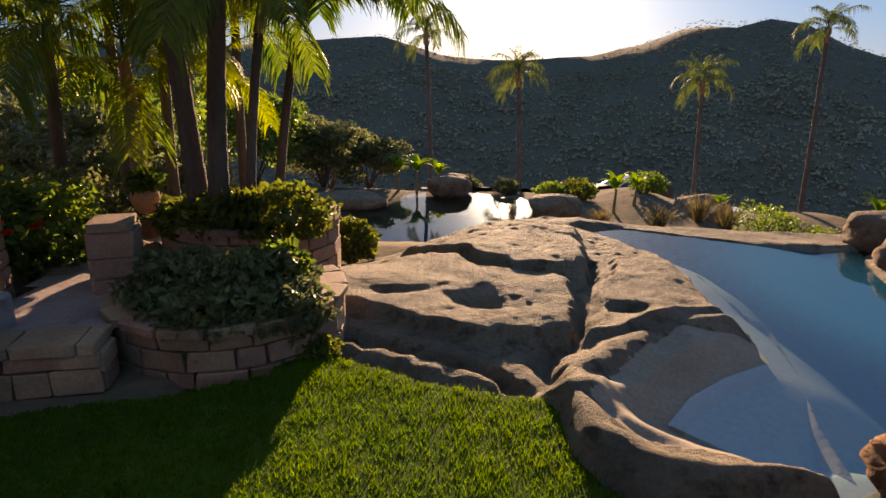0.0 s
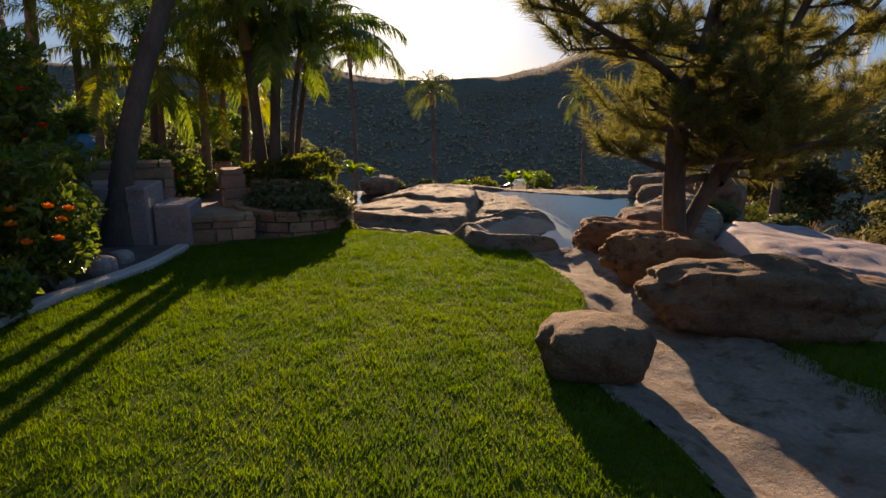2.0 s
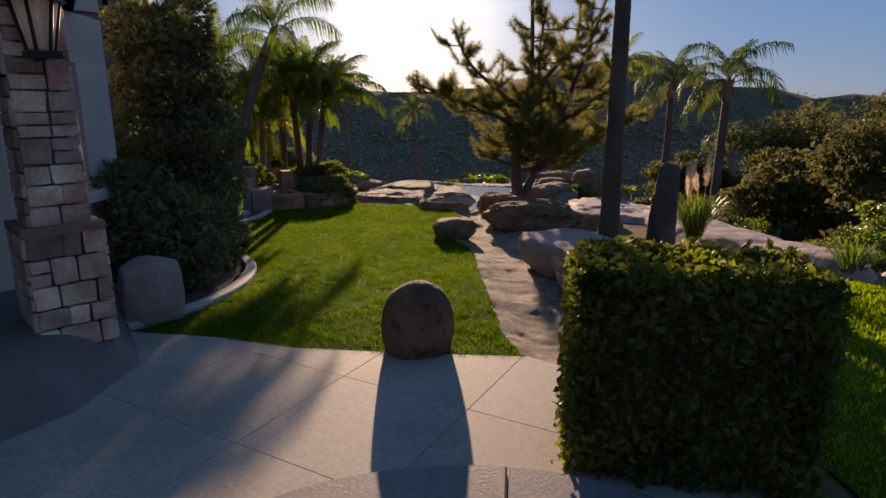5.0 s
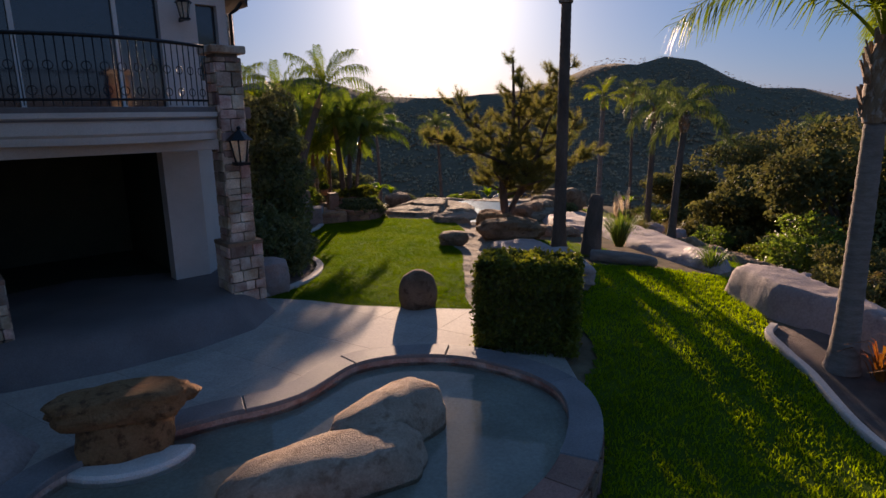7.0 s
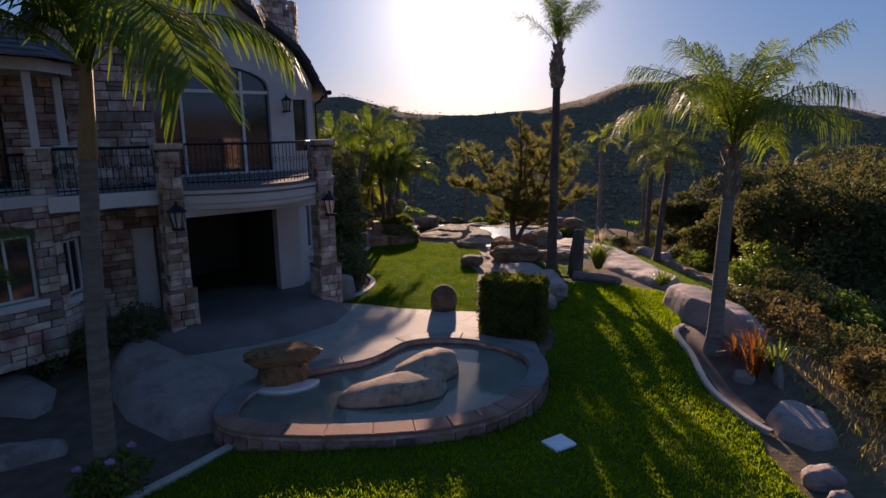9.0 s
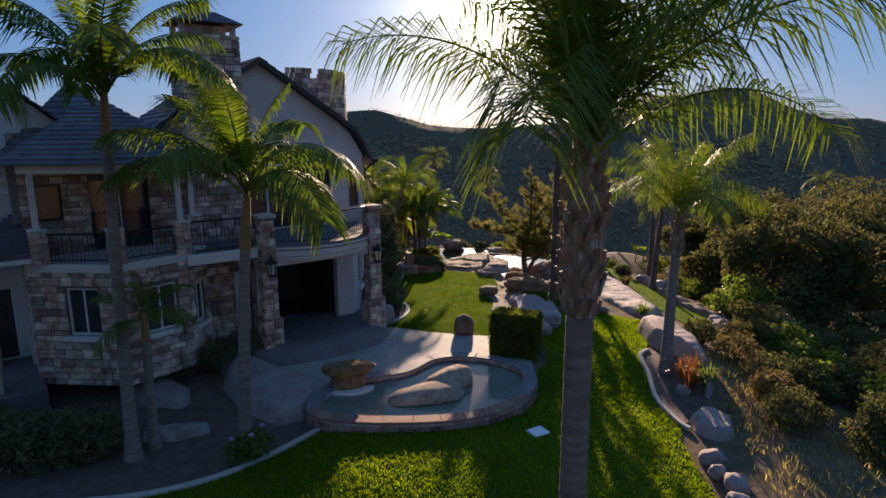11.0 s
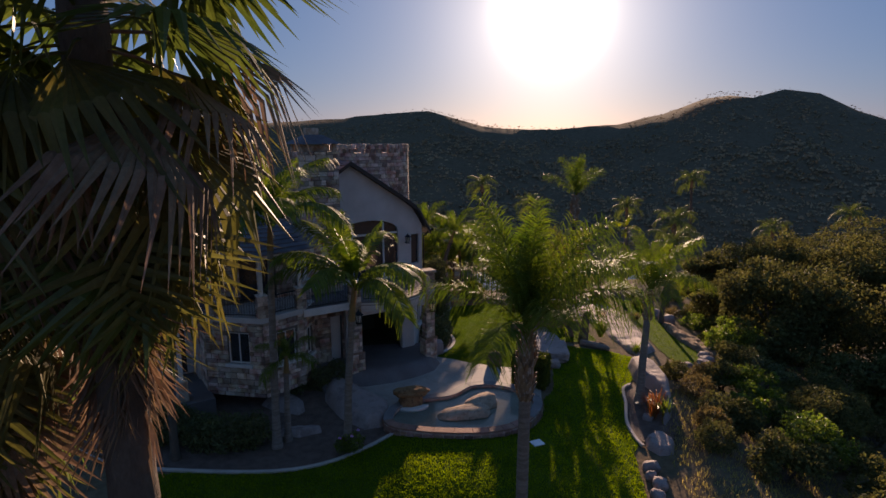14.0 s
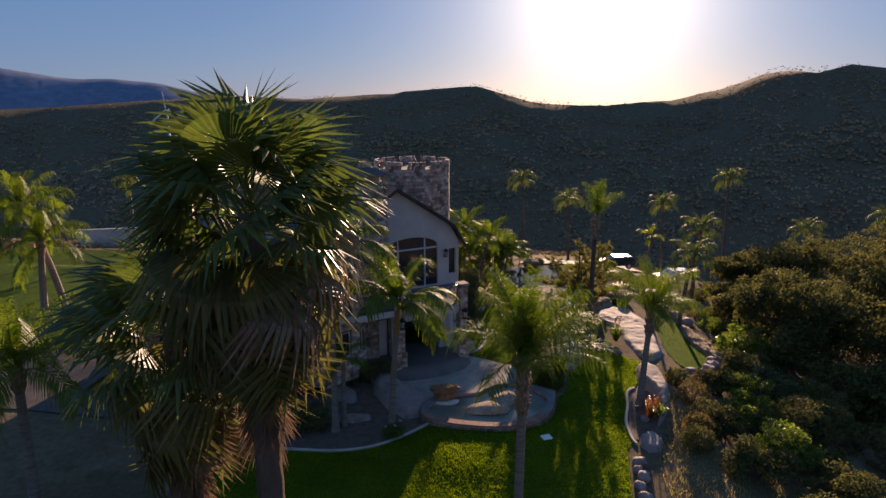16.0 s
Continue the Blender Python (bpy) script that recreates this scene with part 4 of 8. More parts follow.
strip("kerb", [(-3.6, -6.4), (-3.0, -5.8), (-2.7, -5.0), (-2.63, -4.1), (-2.75, -3.4), (-3.1, -2.6), (-3.7, -1.5), (-3.95, -0.6), (-3.82, 0.5), (-3.35, 1.84), (-3.2, 3.0)], 0.17, 0.07, M["curb"],
      "pale concrete mowing kerb round the planting bed", "kerb")
strip("kerb", [(-16.0, -15.6), (-14.0, -16.5), (-11.4, -16.75), (-8.4, -16.65), (-6.7, -16.1), (-5.35, -15.0), (-4.4, -13.95)], 0.14, 0.08, M["curb"], "pale concrete kerb round the lower planting bed", "kerb")
strip("kerb", [(5.55, -9.15), (5.15, -9.6), (5.0, -10.3), (4.95, -10.9), (4.7, -12.2), (4.75, -13.5), (4.9, -14.0)], 0.13, 0.09, M["curb"], "pale concrete kerb round the palm bed", "kerb")
sheet("planting_bed", [(5.55, -9.1), (5.15, -9.6), (5.0, -10.3), (4.95, -10.9), (4.72, -12.2), (4.8, -13.6), (6.2, -13.4), (6.8, -12.0), (6.5, -9.4)], 0.15, on_ground(0.02), M["mulch"], "brown mulch of the palm bed", "planting bed")
sheet("planting_bed", [(-3.8, -6.4), (-3.1, -5.8), (-2.75, -5.0), (-2.7, -4.1), (-2.8, -3.4), (-3.2, -2.6), (-3.75, -1.5), (-4.0, -0.6), (-3.85, 0.5), (-3.4, 1.84), (-3.2, 3.1), (-5.0, 3.4), (-9, 3.4), (-9, -3), (-5.4, -5.5)], 0.2,
      on_ground(0.02), M["mulch"], "dark mulch under shrubs beside the lawn", "planting bed")
sheet("planting_bed", [(-4.5, -13.9), (-5.4, -14.95), (-6.7, -16.05), (-8.4, -16.6), (-11.4, -16.7), (-16, -15.6), (-16, -10.5), (-11, -10), (-6.5, -10), (-4.3, -12.6)], 0.25, on_ground(0.01), M["mulch"],
      "brown mulch of the lower planting bed", "planting bed")
sheet("driveway", [(-1, 26), (3, 25.5), (6, 27.5), (10, 29.5), (15, 33), (21, 36), (22, 42), (14, 42), (8, 37.5), (1, 37)], 0.6, on_ground(0.15), M["asphalt"], "pale dusty driveway beyond the pools", "driveway")
sheet("driveway", [(-40, -9), (-14, -9.5), (-12.5, -13), (-14, -15.2), (-40, -15.5)], 0.6, on_ground(0.03), M["paving"], "dark paved forecourt beside the house", "driveway")


def clip_cell(poly, cell):
    """An outline cut by a convex cell."""
    out = poly
    n = len(cell)
    for i in range(n):
        (ax, ay), (bx, by) = cell[i], cell[(i + 1) % n]
        f = lambda p: (bx - ax) * (p[1] - ay) - (by - ay) * (p[0] - ax)
        src, out = out, []
        for j in range(len(src)):
            p, q = src[j - 1], src[j]
            fp, fq = f(p), f(q)
            if (fp >= 0) != (fq >= 0):
                t = fp / (fp - fq)
                out.append((p[0] + (q[0] - p[0]) * t, p[1] + (q[1] - p[1]) * t))
            if fq >= 0:
                out.append(q)
        if len(out) < 3:
            return []
    return out


def slab_mesh(name, poly, z0, z1, material, bevel=0.006):
    bm = bmesh.new()
    lower = [bm.verts.new((x, y, z0)) for x, y in poly]
    cx, cy = sum(p[0] for p in poly) / len(poly), sum(p[1] for p in poly) / len(poly)
    def ins(p, d):
        l_ = math.hypot(p[0] - cx, p[1] - cy) or 1
        return p[0] + (cx - p[0]) * d / l_, p[1] + (cy - p[1]) * d / l_
    mid = [bm.verts.new((x, y, z1 - bevel)) for x, y in poly]
    top = [bm.verts.new((*ins(p, bevel), z1)) for p in poly]
    n = len(poly)
    for i in range(n):
        j = (i + 1) % n
        bm.faces.new((lower[i], lower[j], mid[j], mid[i]))
        bm.faces.new((mid[i], mid[j], top[j], top[i]))
    bm.faces.new(top)
    bmesh.ops.recalc_face_normals(bm, faces=bm.faces)
    return bm_mesh(name, bm, material)


PATIO = [(-3.6, -6.5), (-2.52, -6.86), (-1.72, -7.27), (-0.86, -7.52), (0.54, -7.86), (0.95, -8.3), (0.9, -9.2), (1.5, -9.9), (1.4, -11.2), (1.15, -11.0), (0.25, -10.15), (-0.85, -9.9), (-1.7, -10.1), (-2.4, -11.0), (-3.2, -11.4),
         (-4.2, -11.9), (-5.0, -12.4), (-5.6, -11.4), (-6.6, -10.4), (-5.0, -9.5), (-3.9, -8.8), (-3.3, -7.9)]
patio = thing("patio", "pale scored concrete patio with long shadows across it", "patio", kind="structure")
ca, sa = math.cos(radians(52)), math.sin(radians(52))
for i in range(-14, 14):
    for j in range(-14, 14):
        s, e = 1.25, 0.0018
        quad = [(i * s + e, j * s + e), ((i + 1) * s - e, j * s + e), ((i + 1) * s - e, (j + 1) * s - e), (i * s + e, (j + 1) * s - e)]
        quad = [(-2 + x * ca - y * sa, -9 + x * sa + y * ca) for x, y in quad]
        c = clip_cell(PATIO, quad)
        if len(c) >= 3:
            area = abs(sum(c[k - 1][0] * c[k][1] - c[k][0] * c[k - 1][1] for k in range(len(c)))) / 2
            if area > 0.02:
                part("slab", slab_mesh("slab", c, -0.2, 0.012, M["concrete"], 0.003), patio)

EDGE = [(-7.9, -10.9), (-7.0, -10.6), (-6.1, -10.45), (-4.95, -9.95), (-3.95, -9.25), (-3.2, -8.4), (-2.98, -7.4), (-3.4, -6.4)]
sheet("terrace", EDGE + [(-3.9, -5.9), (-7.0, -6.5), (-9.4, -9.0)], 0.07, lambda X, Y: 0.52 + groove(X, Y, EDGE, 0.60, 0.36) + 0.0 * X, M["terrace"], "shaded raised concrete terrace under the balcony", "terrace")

# ---- fountain basin ----
FOUNTAIN = [(-3.6, -14.3), (-1.75, -14.4), (-0.25, -14.08), (0.74, -13.25), (1.33, -11.95), (1.2, -10.9), (0.25, -9.95), (-0.85, -9.68), (-1.8, -9.95), (-2.5, -10.85), (-3.3, -11.2), (-4.2, -11.7), (-4.85, -12.6), (-4.75, -13.8)]
fl = [Vector((p.x, p.y)) for p in smooth_line([(x, y, 0) for x, y in FOUNTAIN], 5, True)]


def offset_loop(L, d):
    n = len(L)
    out = []
    for i, p in enumerate(L):
        t = (L[(i + 1) % n] - L[i - 1]).normalized()
        out.append(p + Vector((-t.y, t.x)) * d)
    return out


fountain = thing("fountain_basin", "kidney-shaped stone fountain basin with a low coping", "fountain")
fi, fo = offset_loop(fl, 0.34), offset_loop(fl, -0.03)
V, Fq, n = [], [], len(fl)
for lp, zs in ((fl, (-0.7, 0.06)), (fi, (0.06, -0.45))):
    for zz in zs:
        V += [(p.x, p.y, zz) for p in lp]
for r in range(3):
    for i in range(n):
        j = (i + 1) % n
        Fq.append((r * n + i, r * n + j, (r + 1) * n + j, (r + 1) * n + i))
part("basin_wall", fast_mesh("basin_wall", np.array(V), np.array(Fq), M["stone_far"]), fountain)
FOUNT_STONES = []
rs_ = random.Random(5)
i = 0
while i < n:
    k = min(rs_.choice((1, 2, 2)) if fl[i].y < -13.2 else 8, n - i)
    idx = [(i + q) % n for q in range(k + 1)]
    ring = [fo[q] for q in idx] + [offset_loop(fl, 0.36)[q] for q in reversed(idx)]
    c = sum(ring, Vector((0, 0))) / len(ring)
    ring = [(c.x + (p.x - c.x) * 0.994, c.y + (p.y - c.y) * 0.994) for p in ring]
    part("coping_stone", slab_mesh("coping_stone", ring, 0.06, 0.12 + rs_.uniform(-0.006, 0.006), M["coping_red"] if ring[0][1] < -13.3 else M["coping"], 0.015), fountain)
    i += k
for i in range(0, n):
    p, q = fl[i], fl[(i + 1) % n]
    if p.y > -12.4 and p.x < 0.9:
        continue
    for row in range(3):
        t0, t1 = (0.0, 1.0) if (i + row) % 2 else (0.08, 0.92)
        a, b = p.lerp(q, t0), p.lerp(q, t1)
        nrm = Vector(((b - a).y, -(b - a).x)).normalized()
        L_ = (b - a).length * 0.94
        m = Matrix.Translation(((a.x + b.x) / 2 + nrm.x * 0.01, (a.y + b.y) / 2 + nrm.y * 0.01, -0.42 + row * 0.165)) @ Matrix.Rotation(math.atan2((b - a).y, (b - a).x), 4, "Z") @ Matrix.Diagonal((L_, 0.07, 0.155, 1))
        FOUNT_STONES.append(m)
bmf = bmesh.new()
bmf.faces.new([bmf.verts.new((p.x, p.y, -0.07)) for p in fi])
bmesh.ops.triangulate(bmf, faces=bmf.faces)
part("basin_floor", bm_mesh("basin_floor", bmf, M["basin_floor"]), fountain)
bmf = bmesh.new()
bmf.faces.new([bmf.verts.new((p.x, p.y, -0.02)) for p in fi])
bmesh.ops.triangulate(bmf, faces=bmf.faces)
tagged(new("water", bm_mesh("water", bmf, M["clear_water"])), "shallow clear water in the fountain basin", "fountain water", kind="structure")
boulder("large tan wedge-shaped boulder lying in the fountain basin", (-1.82, -12.68, -0.30), (1.08, 0.56, 0.47), 14, 81, 0.06, M["rock_tan"], sink=0.22, strata=0.022, square=0.3, wedge=0.6)
boulder("tan boulder behind another in the fountain basin", (-1.16, -11.9, -0.30), (0.78, 0.46, 0.54), 38, 82, 0.07, M["rock_tan"], sink=0.22, strata=0.022, square=0.3, wedge=0.35)
boulder("flat tan spill rock on the fountain's edge", (-4.0, -11.95, 0.44), (0.74, 0.36, 0.17), 14, 83, 0.14, M["boulder_rust"], sink=0.15)
boulder("brown pedestal rock under the spill", (-4.02, -11.95, -0.2), (0.50, 0.36, 0.42), 14, 84, 0.08, M["boulder_rust"], sink=0.1)
ledge = thing("basin_ledge", "white curved ledge round the spill rock", "ledge", (-4.0, -12.0, 0))
part("ledge", slab_mesh("ledge", [(0.72 * math.cos(a), 0.55 * math.sin(a)) for a in np.linspace(math.pi * 1.02, math.pi * 2.0, 14)], -0.2, 0.05, M["trim"], 0.03), ledge)
tile = thing("utility_cover", "white square utility cover lying in the grass", "cover", (0.93, -14.5, g(0.93, -14.5)), 28)
box("lid", (-0.22, 0.22, -0.19, 0.19, 0.02, 0.07), M["white"], tile)

# ---- house ----
HX, HY, HA = -6.7, -9.7, 35.7
house = thing("house", "two-storey stone and stucco house with balcony, tower and chimney", "house", (HX, HY, 0), HA)


def unit_stone(seed):
    r = random.Random(seed)
    bm = box_bm(-0.5, 0.5, -0.5, 0.5, -0.5, 0.5)
    bmesh.ops.bevel(bm, geom=[e for e in bm.edges], offset=0.07, segments=1, affect="EDGES")
    for v in bm.verts:
        v.co += Vector((r.uniform(-1, 1), r.uniform(-1, 1), r.uniform(-1, 1))) * 0.035
    return bm_mesh("stone", bm, M["stone"])


UNIT = [unit_stone(s) for s in range(5)]
unit_co = []
for me in UNIT:
    a = np.empty(len(me.vertices) * 3, np.float32)
    me.vertices.foreach_get("co", a)
    unit_co.append((a.reshape(-1, 3), [tuple(p.vertices) for p in me.polygons]))


def stone_rects(width, z0, z1, openings, rs, w=(0.22, 0.55), h=(0.14, 0.28)):
    """Irregular courses of stones on a wall face, leaving openings free."""
    out = []
    z = z0
    while z < z1 - 0.05:
        hh = min(rs.uniform(*h), z1 - z)
        if z1 - z - hh < 0.08:
            hh = z1 - z
        x = 0.0
        while x < width - 0.03:
            ww = min(rs.uniform(*w), width - x)
            if width - x - ww < 0.1:
                ww = width - x
            spans = [(x, x + ww)]
            for (a, b, c, d) in openings:
                if z + hh > c + 0.01 and z < d - 0.01:
                    nxt = []
                    for (p, q) in spans:
                        if q <= a or p >= b:
                            nxt.append((p, q))
                        else:
                            if a - p > 0.04:
                                nxt.append((p, a))
                            if q - b > 0.04:
                                nxt.append((b, q))
                    spans = nxt
            for p, q in spans:
                if hh > 0.2 and rs.random() < 0.25:
                    out.append((p, q, z, z + hh * 0.5)); out.append((p, q, z + hh * 0.5, z + hh))
                else:
                    out.append((p, q, z, z + hh))
            x += ww
        z += hh
    return out


stone_jobs = []


def wall(name, a, b, z0, z1, material, openings=(), thick=0.3, stones="", parent=None, seed=1, label=""):
    """A wall from a to b in the house's plan, seen from outside left to right; openings: start, end, sill, head."""
    parent = parent or house
    L = math.hypot(b[0] - a[0], b[1] - a[1])
    bm = bmesh.new()
    xs_ = sorted({0.0, L, *[o[0] for o in openings], *[o[1] for o in openings]})
    for x0, x1 in zip(xs_[:-1], xs_[1:]):
        cuts = sorted([(o[2], o[3]) for o in openings if o[0] < (x0 + x1) / 2 < o[1]])
        z = z0
        for c, d in cuts + [(z1, z1)]:
            if c - z > 0.005:
                box_bm(x0, x1, 0, thick, z, c, 0, bm)
            z = d
    bmesh.ops.remove_doubles(bm, verts=bm.verts, dist=0.001)
    m = Matrix.Translation((a[0], a[1], 0)) @ Matrix.Rotation(math.atan2(b[1] - a[1], b[0] - a[0]), 4, "Z")
    ob = part(name, bm_mesh(name, bm, material), parent, label, m)
    if stones:
        stone_jobs.append((ob, stone_rects(L, z0, z1, openings, random.Random(seed)), stones))
    return ob


def window(parent, x0, x1, z0, z1, bars=1, sill=True, y=0.10, frame=0.06, transom=None):
    """Frame, panes and sill set into an opening of a wall part."""
    bm = bmesh.new()
    box_bm(x0, x0 + frame, y - 0.04, y + 0.05, z0, z1, 0, bm)
    box_bm(x1 - frame, x1, y - 0.04, y + 0.05, z0, z1, 0, bm)
    box_bm(x0 + frame, x1 - frame, y - 0.04, y + 0.05, z0, z0 + frame, 0, bm)
    box_bm(x0 + frame, x1 - frame, y - 0.04, y + 0.05, z1 - frame, z1, 0, bm)
    for k in range(bars):
        xm = x0 + (x1 - x0) * (k + 1) / (bars + 1)
        box_bm(xm - frame * 0.4, xm + frame * 0.4, y - 0.03, y + 0.04, z0 + frame, z1 - frame, 0, bm)
    if transom:
        box_bm(x0 + frame, x1 - frame, y - 0.034, y + 0.044, transom - frame * 0.4, transom + frame * 0.4, 0, bm)
    part("window_frame", bm_mesh("window_frame", bm, M["trim"]), parent)
    box("pane", (x0 + frame, x1 - frame, y, y + 0.02, z0 + frame, z1 - frame), M["glass"], parent, bevel=0)
    if sill:
        box("window_sill", (x0 - 0.12, x1 + 0.12, -0.14, 0.06, z0 - 0.14, z0), M["trim"], parent)


# lower bay, four faces
BAY = [(-6.05, 1.5), (-4.15, -0.22), (-2.3, 0.28), (-1.55, 1.1), (-1.45, 1.75)]
w1 = wall("bay_wall", BAY[0], BAY[1], 0.3, 3.5, M["mortar"], [(1.0, 1.95, 1.72, 3.05)], stones="parts", seed=3)
window(w1, 1.0, 1.95, 1.72, 3.05)
w2 = wall("bay_wall", BAY[1], BAY[2], 0.3, 3.5, M["mortar"], [(0.6, 1.55, 1.62, 2.95)], stones="parts", seed=4)
window(w2, 0.6, 1.55, 1.62, 2.95)
w3 = wall("bay_wall", BAY[2], BAY[3], 0.3, 3.5, M["mortar"], [(0.25, 0.85, 1.5, 2.7)], stones="parts", seed=5)
window(w3, 0.25, 0.85, 1.5, 2.7)
w4 = wall("entry_wall", (-1.55, 1.7), (0.1, 1.7), 0.3, 3.5, M["mortar"], [(1.0, 1.55, 0.5, 2.65)], stones="parts", seed=6)
box("door", (1.02, 1.53, 0.12, 0.18, 0.52, 2.62), M["trim"], w4, "pale side door")
wall("bay_wall", (-6.1, 6.0), BAY[0], 0.3, 3.5, M["mortar"], stones="stuff", seed=7)
# garden room opening; the inside's shade is put into its dark colour
w5 = wall("garden_room_wall", (0.1, 1.4), (3.7, 1.4), 0.3, 3.5, M["stucco"], [(0.25, 2.95, 0.5, 3.05)], label="cream stucco wall")
w6 = wall("side_wall", (3.7, 1.4), (5.25, 3.2), 0.3, 3.5, M["stucco"], [(0.9, 1.6, 1.35, 2.9)], label="cream stucco wall with a tall window")
window(w6, 0.9, 1.6, 1.35, 2.9, bars=0)
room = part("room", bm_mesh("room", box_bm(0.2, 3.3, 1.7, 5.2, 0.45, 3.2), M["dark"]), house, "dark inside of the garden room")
bmr = bmesh.new()
bmr.from_mesh(room.data)
bmesh.ops.delete(bmr, geom=[f for f in bmr.faces if f.calc_center_median().y < 1.75], context="FACES")
bmesh.ops.reverse_faces(bmr, faces=bmr.faces)
bmr.to_mesh(room.data)
bmr.free()
wall("end_wall", (5.25, 3.5), (5.25, 9.0), 0.0, 6.4, M["stucco"])


def column(u, v):
    c = part("column", bm_mesh("column", box_bm(-0.19, 0.19, -0.19, 0.19, 0.3, 4.55), M["mortar"]), house, "square stone column", Matrix.Translation((u, v, 0)))
    for k in range(4):
        rot = Matrix.Rotation(k * math.pi / 2, 4, "Z")
        for z0, z1, half in ((0.3, 1.35, 0.30), (1.35, 4.5, 0.22)):
            rects = stone_rects(2 * half, z0, z1, [], random.Random(int(u * 10) + k * 7 + int(z0)), (0.14, 0.34), (0.12, 0.26))
            for (p, q, za, zb) in rects:
                m = rot @ Matrix.Translation(((p + q) / 2 - half, -half + 0.03, (za + zb) / 2)) @ Matrix.Diagonal((q - p - 0.015, 0.1, zb - za - 0.015, 1))
                COLUMN_STONES.append((c, m, k in (0, 3)))
    box("cap", (-0.3, 0.3, -0.3, 0.3, 4.55, 4.68), M["stone_far"], c, "stone cap", 0.02)
    box("plinth_cap", (-0.32, 0.32, -0.32, 0.32, 1.32, 1.40), M["brick"], c, "reddish stone ledge", 0.01)
    return c


COLUMN_STONES = []
columns = [column(0.0, 0.1), column(3.78, 0.1)]


def lantern(parent, x, y, z, s=1.0):
    """A wall lantern: bracket, cage, glass, roof."""
    l_ = part("lantern", bm_mesh("lantern", box_bm(-0.02 * s, 0.02 * s, -0.02, 0.30 * s, -0.30 * s, -0.26 * s), M["iron"]), parent, "black iron wall lantern", Matrix.Translation((x, y, z)))
    bm = bmesh.new()
    bmesh.ops.create_cone(bm, cap_ends=True, segments=6, radius1=0.07 * s, radius2=0.13 * s, depth=0.28 * s, matrix=Matrix.Translation((0, 0, -0.10 * s)))
    part("lantern_glass", bm_mesh("lantern_glass", bm, M["lamp_glass"]), l_, "frosted lantern glass")
    bm = bmesh.new()
    bmesh.ops.create_cone(bm, cap_ends=True, segments=6, radius1=0.18 * s, radius2=0.02 * s, depth=0.14 * s, matrix=Matrix.Translation((0, 0, 0.11 * s)))
    part("lantern_roof", bm_mesh("lantern_roof", bm, M["iron"]), l_)
    bm = bmesh.new()
    bmesh.ops.create_uvsphere(bm, u_segments=8, v_segments=6, radius=0.03 * s, matrix=Matrix.Translation((0, 0, 0.2 * s)))
    part("finial", bm_mesh("finial", bm, M["iron"]), l_)
    for k in range(6):
        a = k * math.pi / 3
        t0, t1 = Vector((math.cos(a) * 0.075 * s, math.sin(a) * 0.075 * s, -0.25 * s)), Vector((math.cos(a) * 0.135 * s, math.sin(a) * 0.135 * s, 0.05 * s))
        part("cage_bar", tube_mesh("cage_bar", [tuple(t0), tuple(t1)], [0.012 * s, 0.012 * s], M["iron"], 5), l_)
    part("lantern_base", bm_mesh("lantern_base", box_bm(-0.09 * s, 0.09 * s, -0.09 * s, 0.09 * s, -0.29 * s, -0.25 * s), M["iron"]), l_)
    return l_


lantern(columns[0], 0.0, -0.42, 3.15, 1.25)
lantern(columns[1], 0.0, -0.42, 3.1, 1.25)

# curved balcony between the columns, straight one towards the bay
def arc_front(t):
    return (0.15 + 3.5 * t, 0.0 - 0.62 * math.sin(math.pi * t))


arc = [arc_front(i / 16) for i in range(17)]
slab_poly = arc + [(4.3, 0.3), (4.9, 3.1), (-0.2, 3.1)]
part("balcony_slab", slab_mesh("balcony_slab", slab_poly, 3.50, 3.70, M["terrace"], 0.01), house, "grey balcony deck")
V, Fq = [], []
for i, (x, y) in enumerate(arc):
    for yy, zz in ((0.06, 3.22), (0.06, 3.28), (0.02, 3.32), (0.02, 3.52), (-0.03, 3.55), (-0.03, 3.62)):
        V.append((x, y + yy, zz))
for i in range(16):
    for j in range(5):
        a = i * 6 + j
        Fq.append((a, a + 6, a + 7, a + 1))
part("balcony_fascia", fast_mesh("balcony_fascia", np.array(V), np.array(Fq), M["stucco"]), house, "stained cream balcony fascia")
part("balcony_soffit", slab_mesh("balcony_soffit", [(x, y + 0.07) for x, y in arc] + [(3.7, 1.4), (0.1, 1.4)], 3.18, 3.49, M["stucco"], 0.005), house)
box("beam", (0.2, 3.6, 0.0, 0.3, 3.0, 3.18), M["stucco"], house)
box("balcony_slab", (-2.3, 0.0, 0.22, 2.4, 3.48, 3.66), M["terrace"], house)
box("balcony_fascia", (-2.3, -0.22, 0.12, 0.22, 3.34, 3.66), M["trim"], house, "cream balcony fascia")


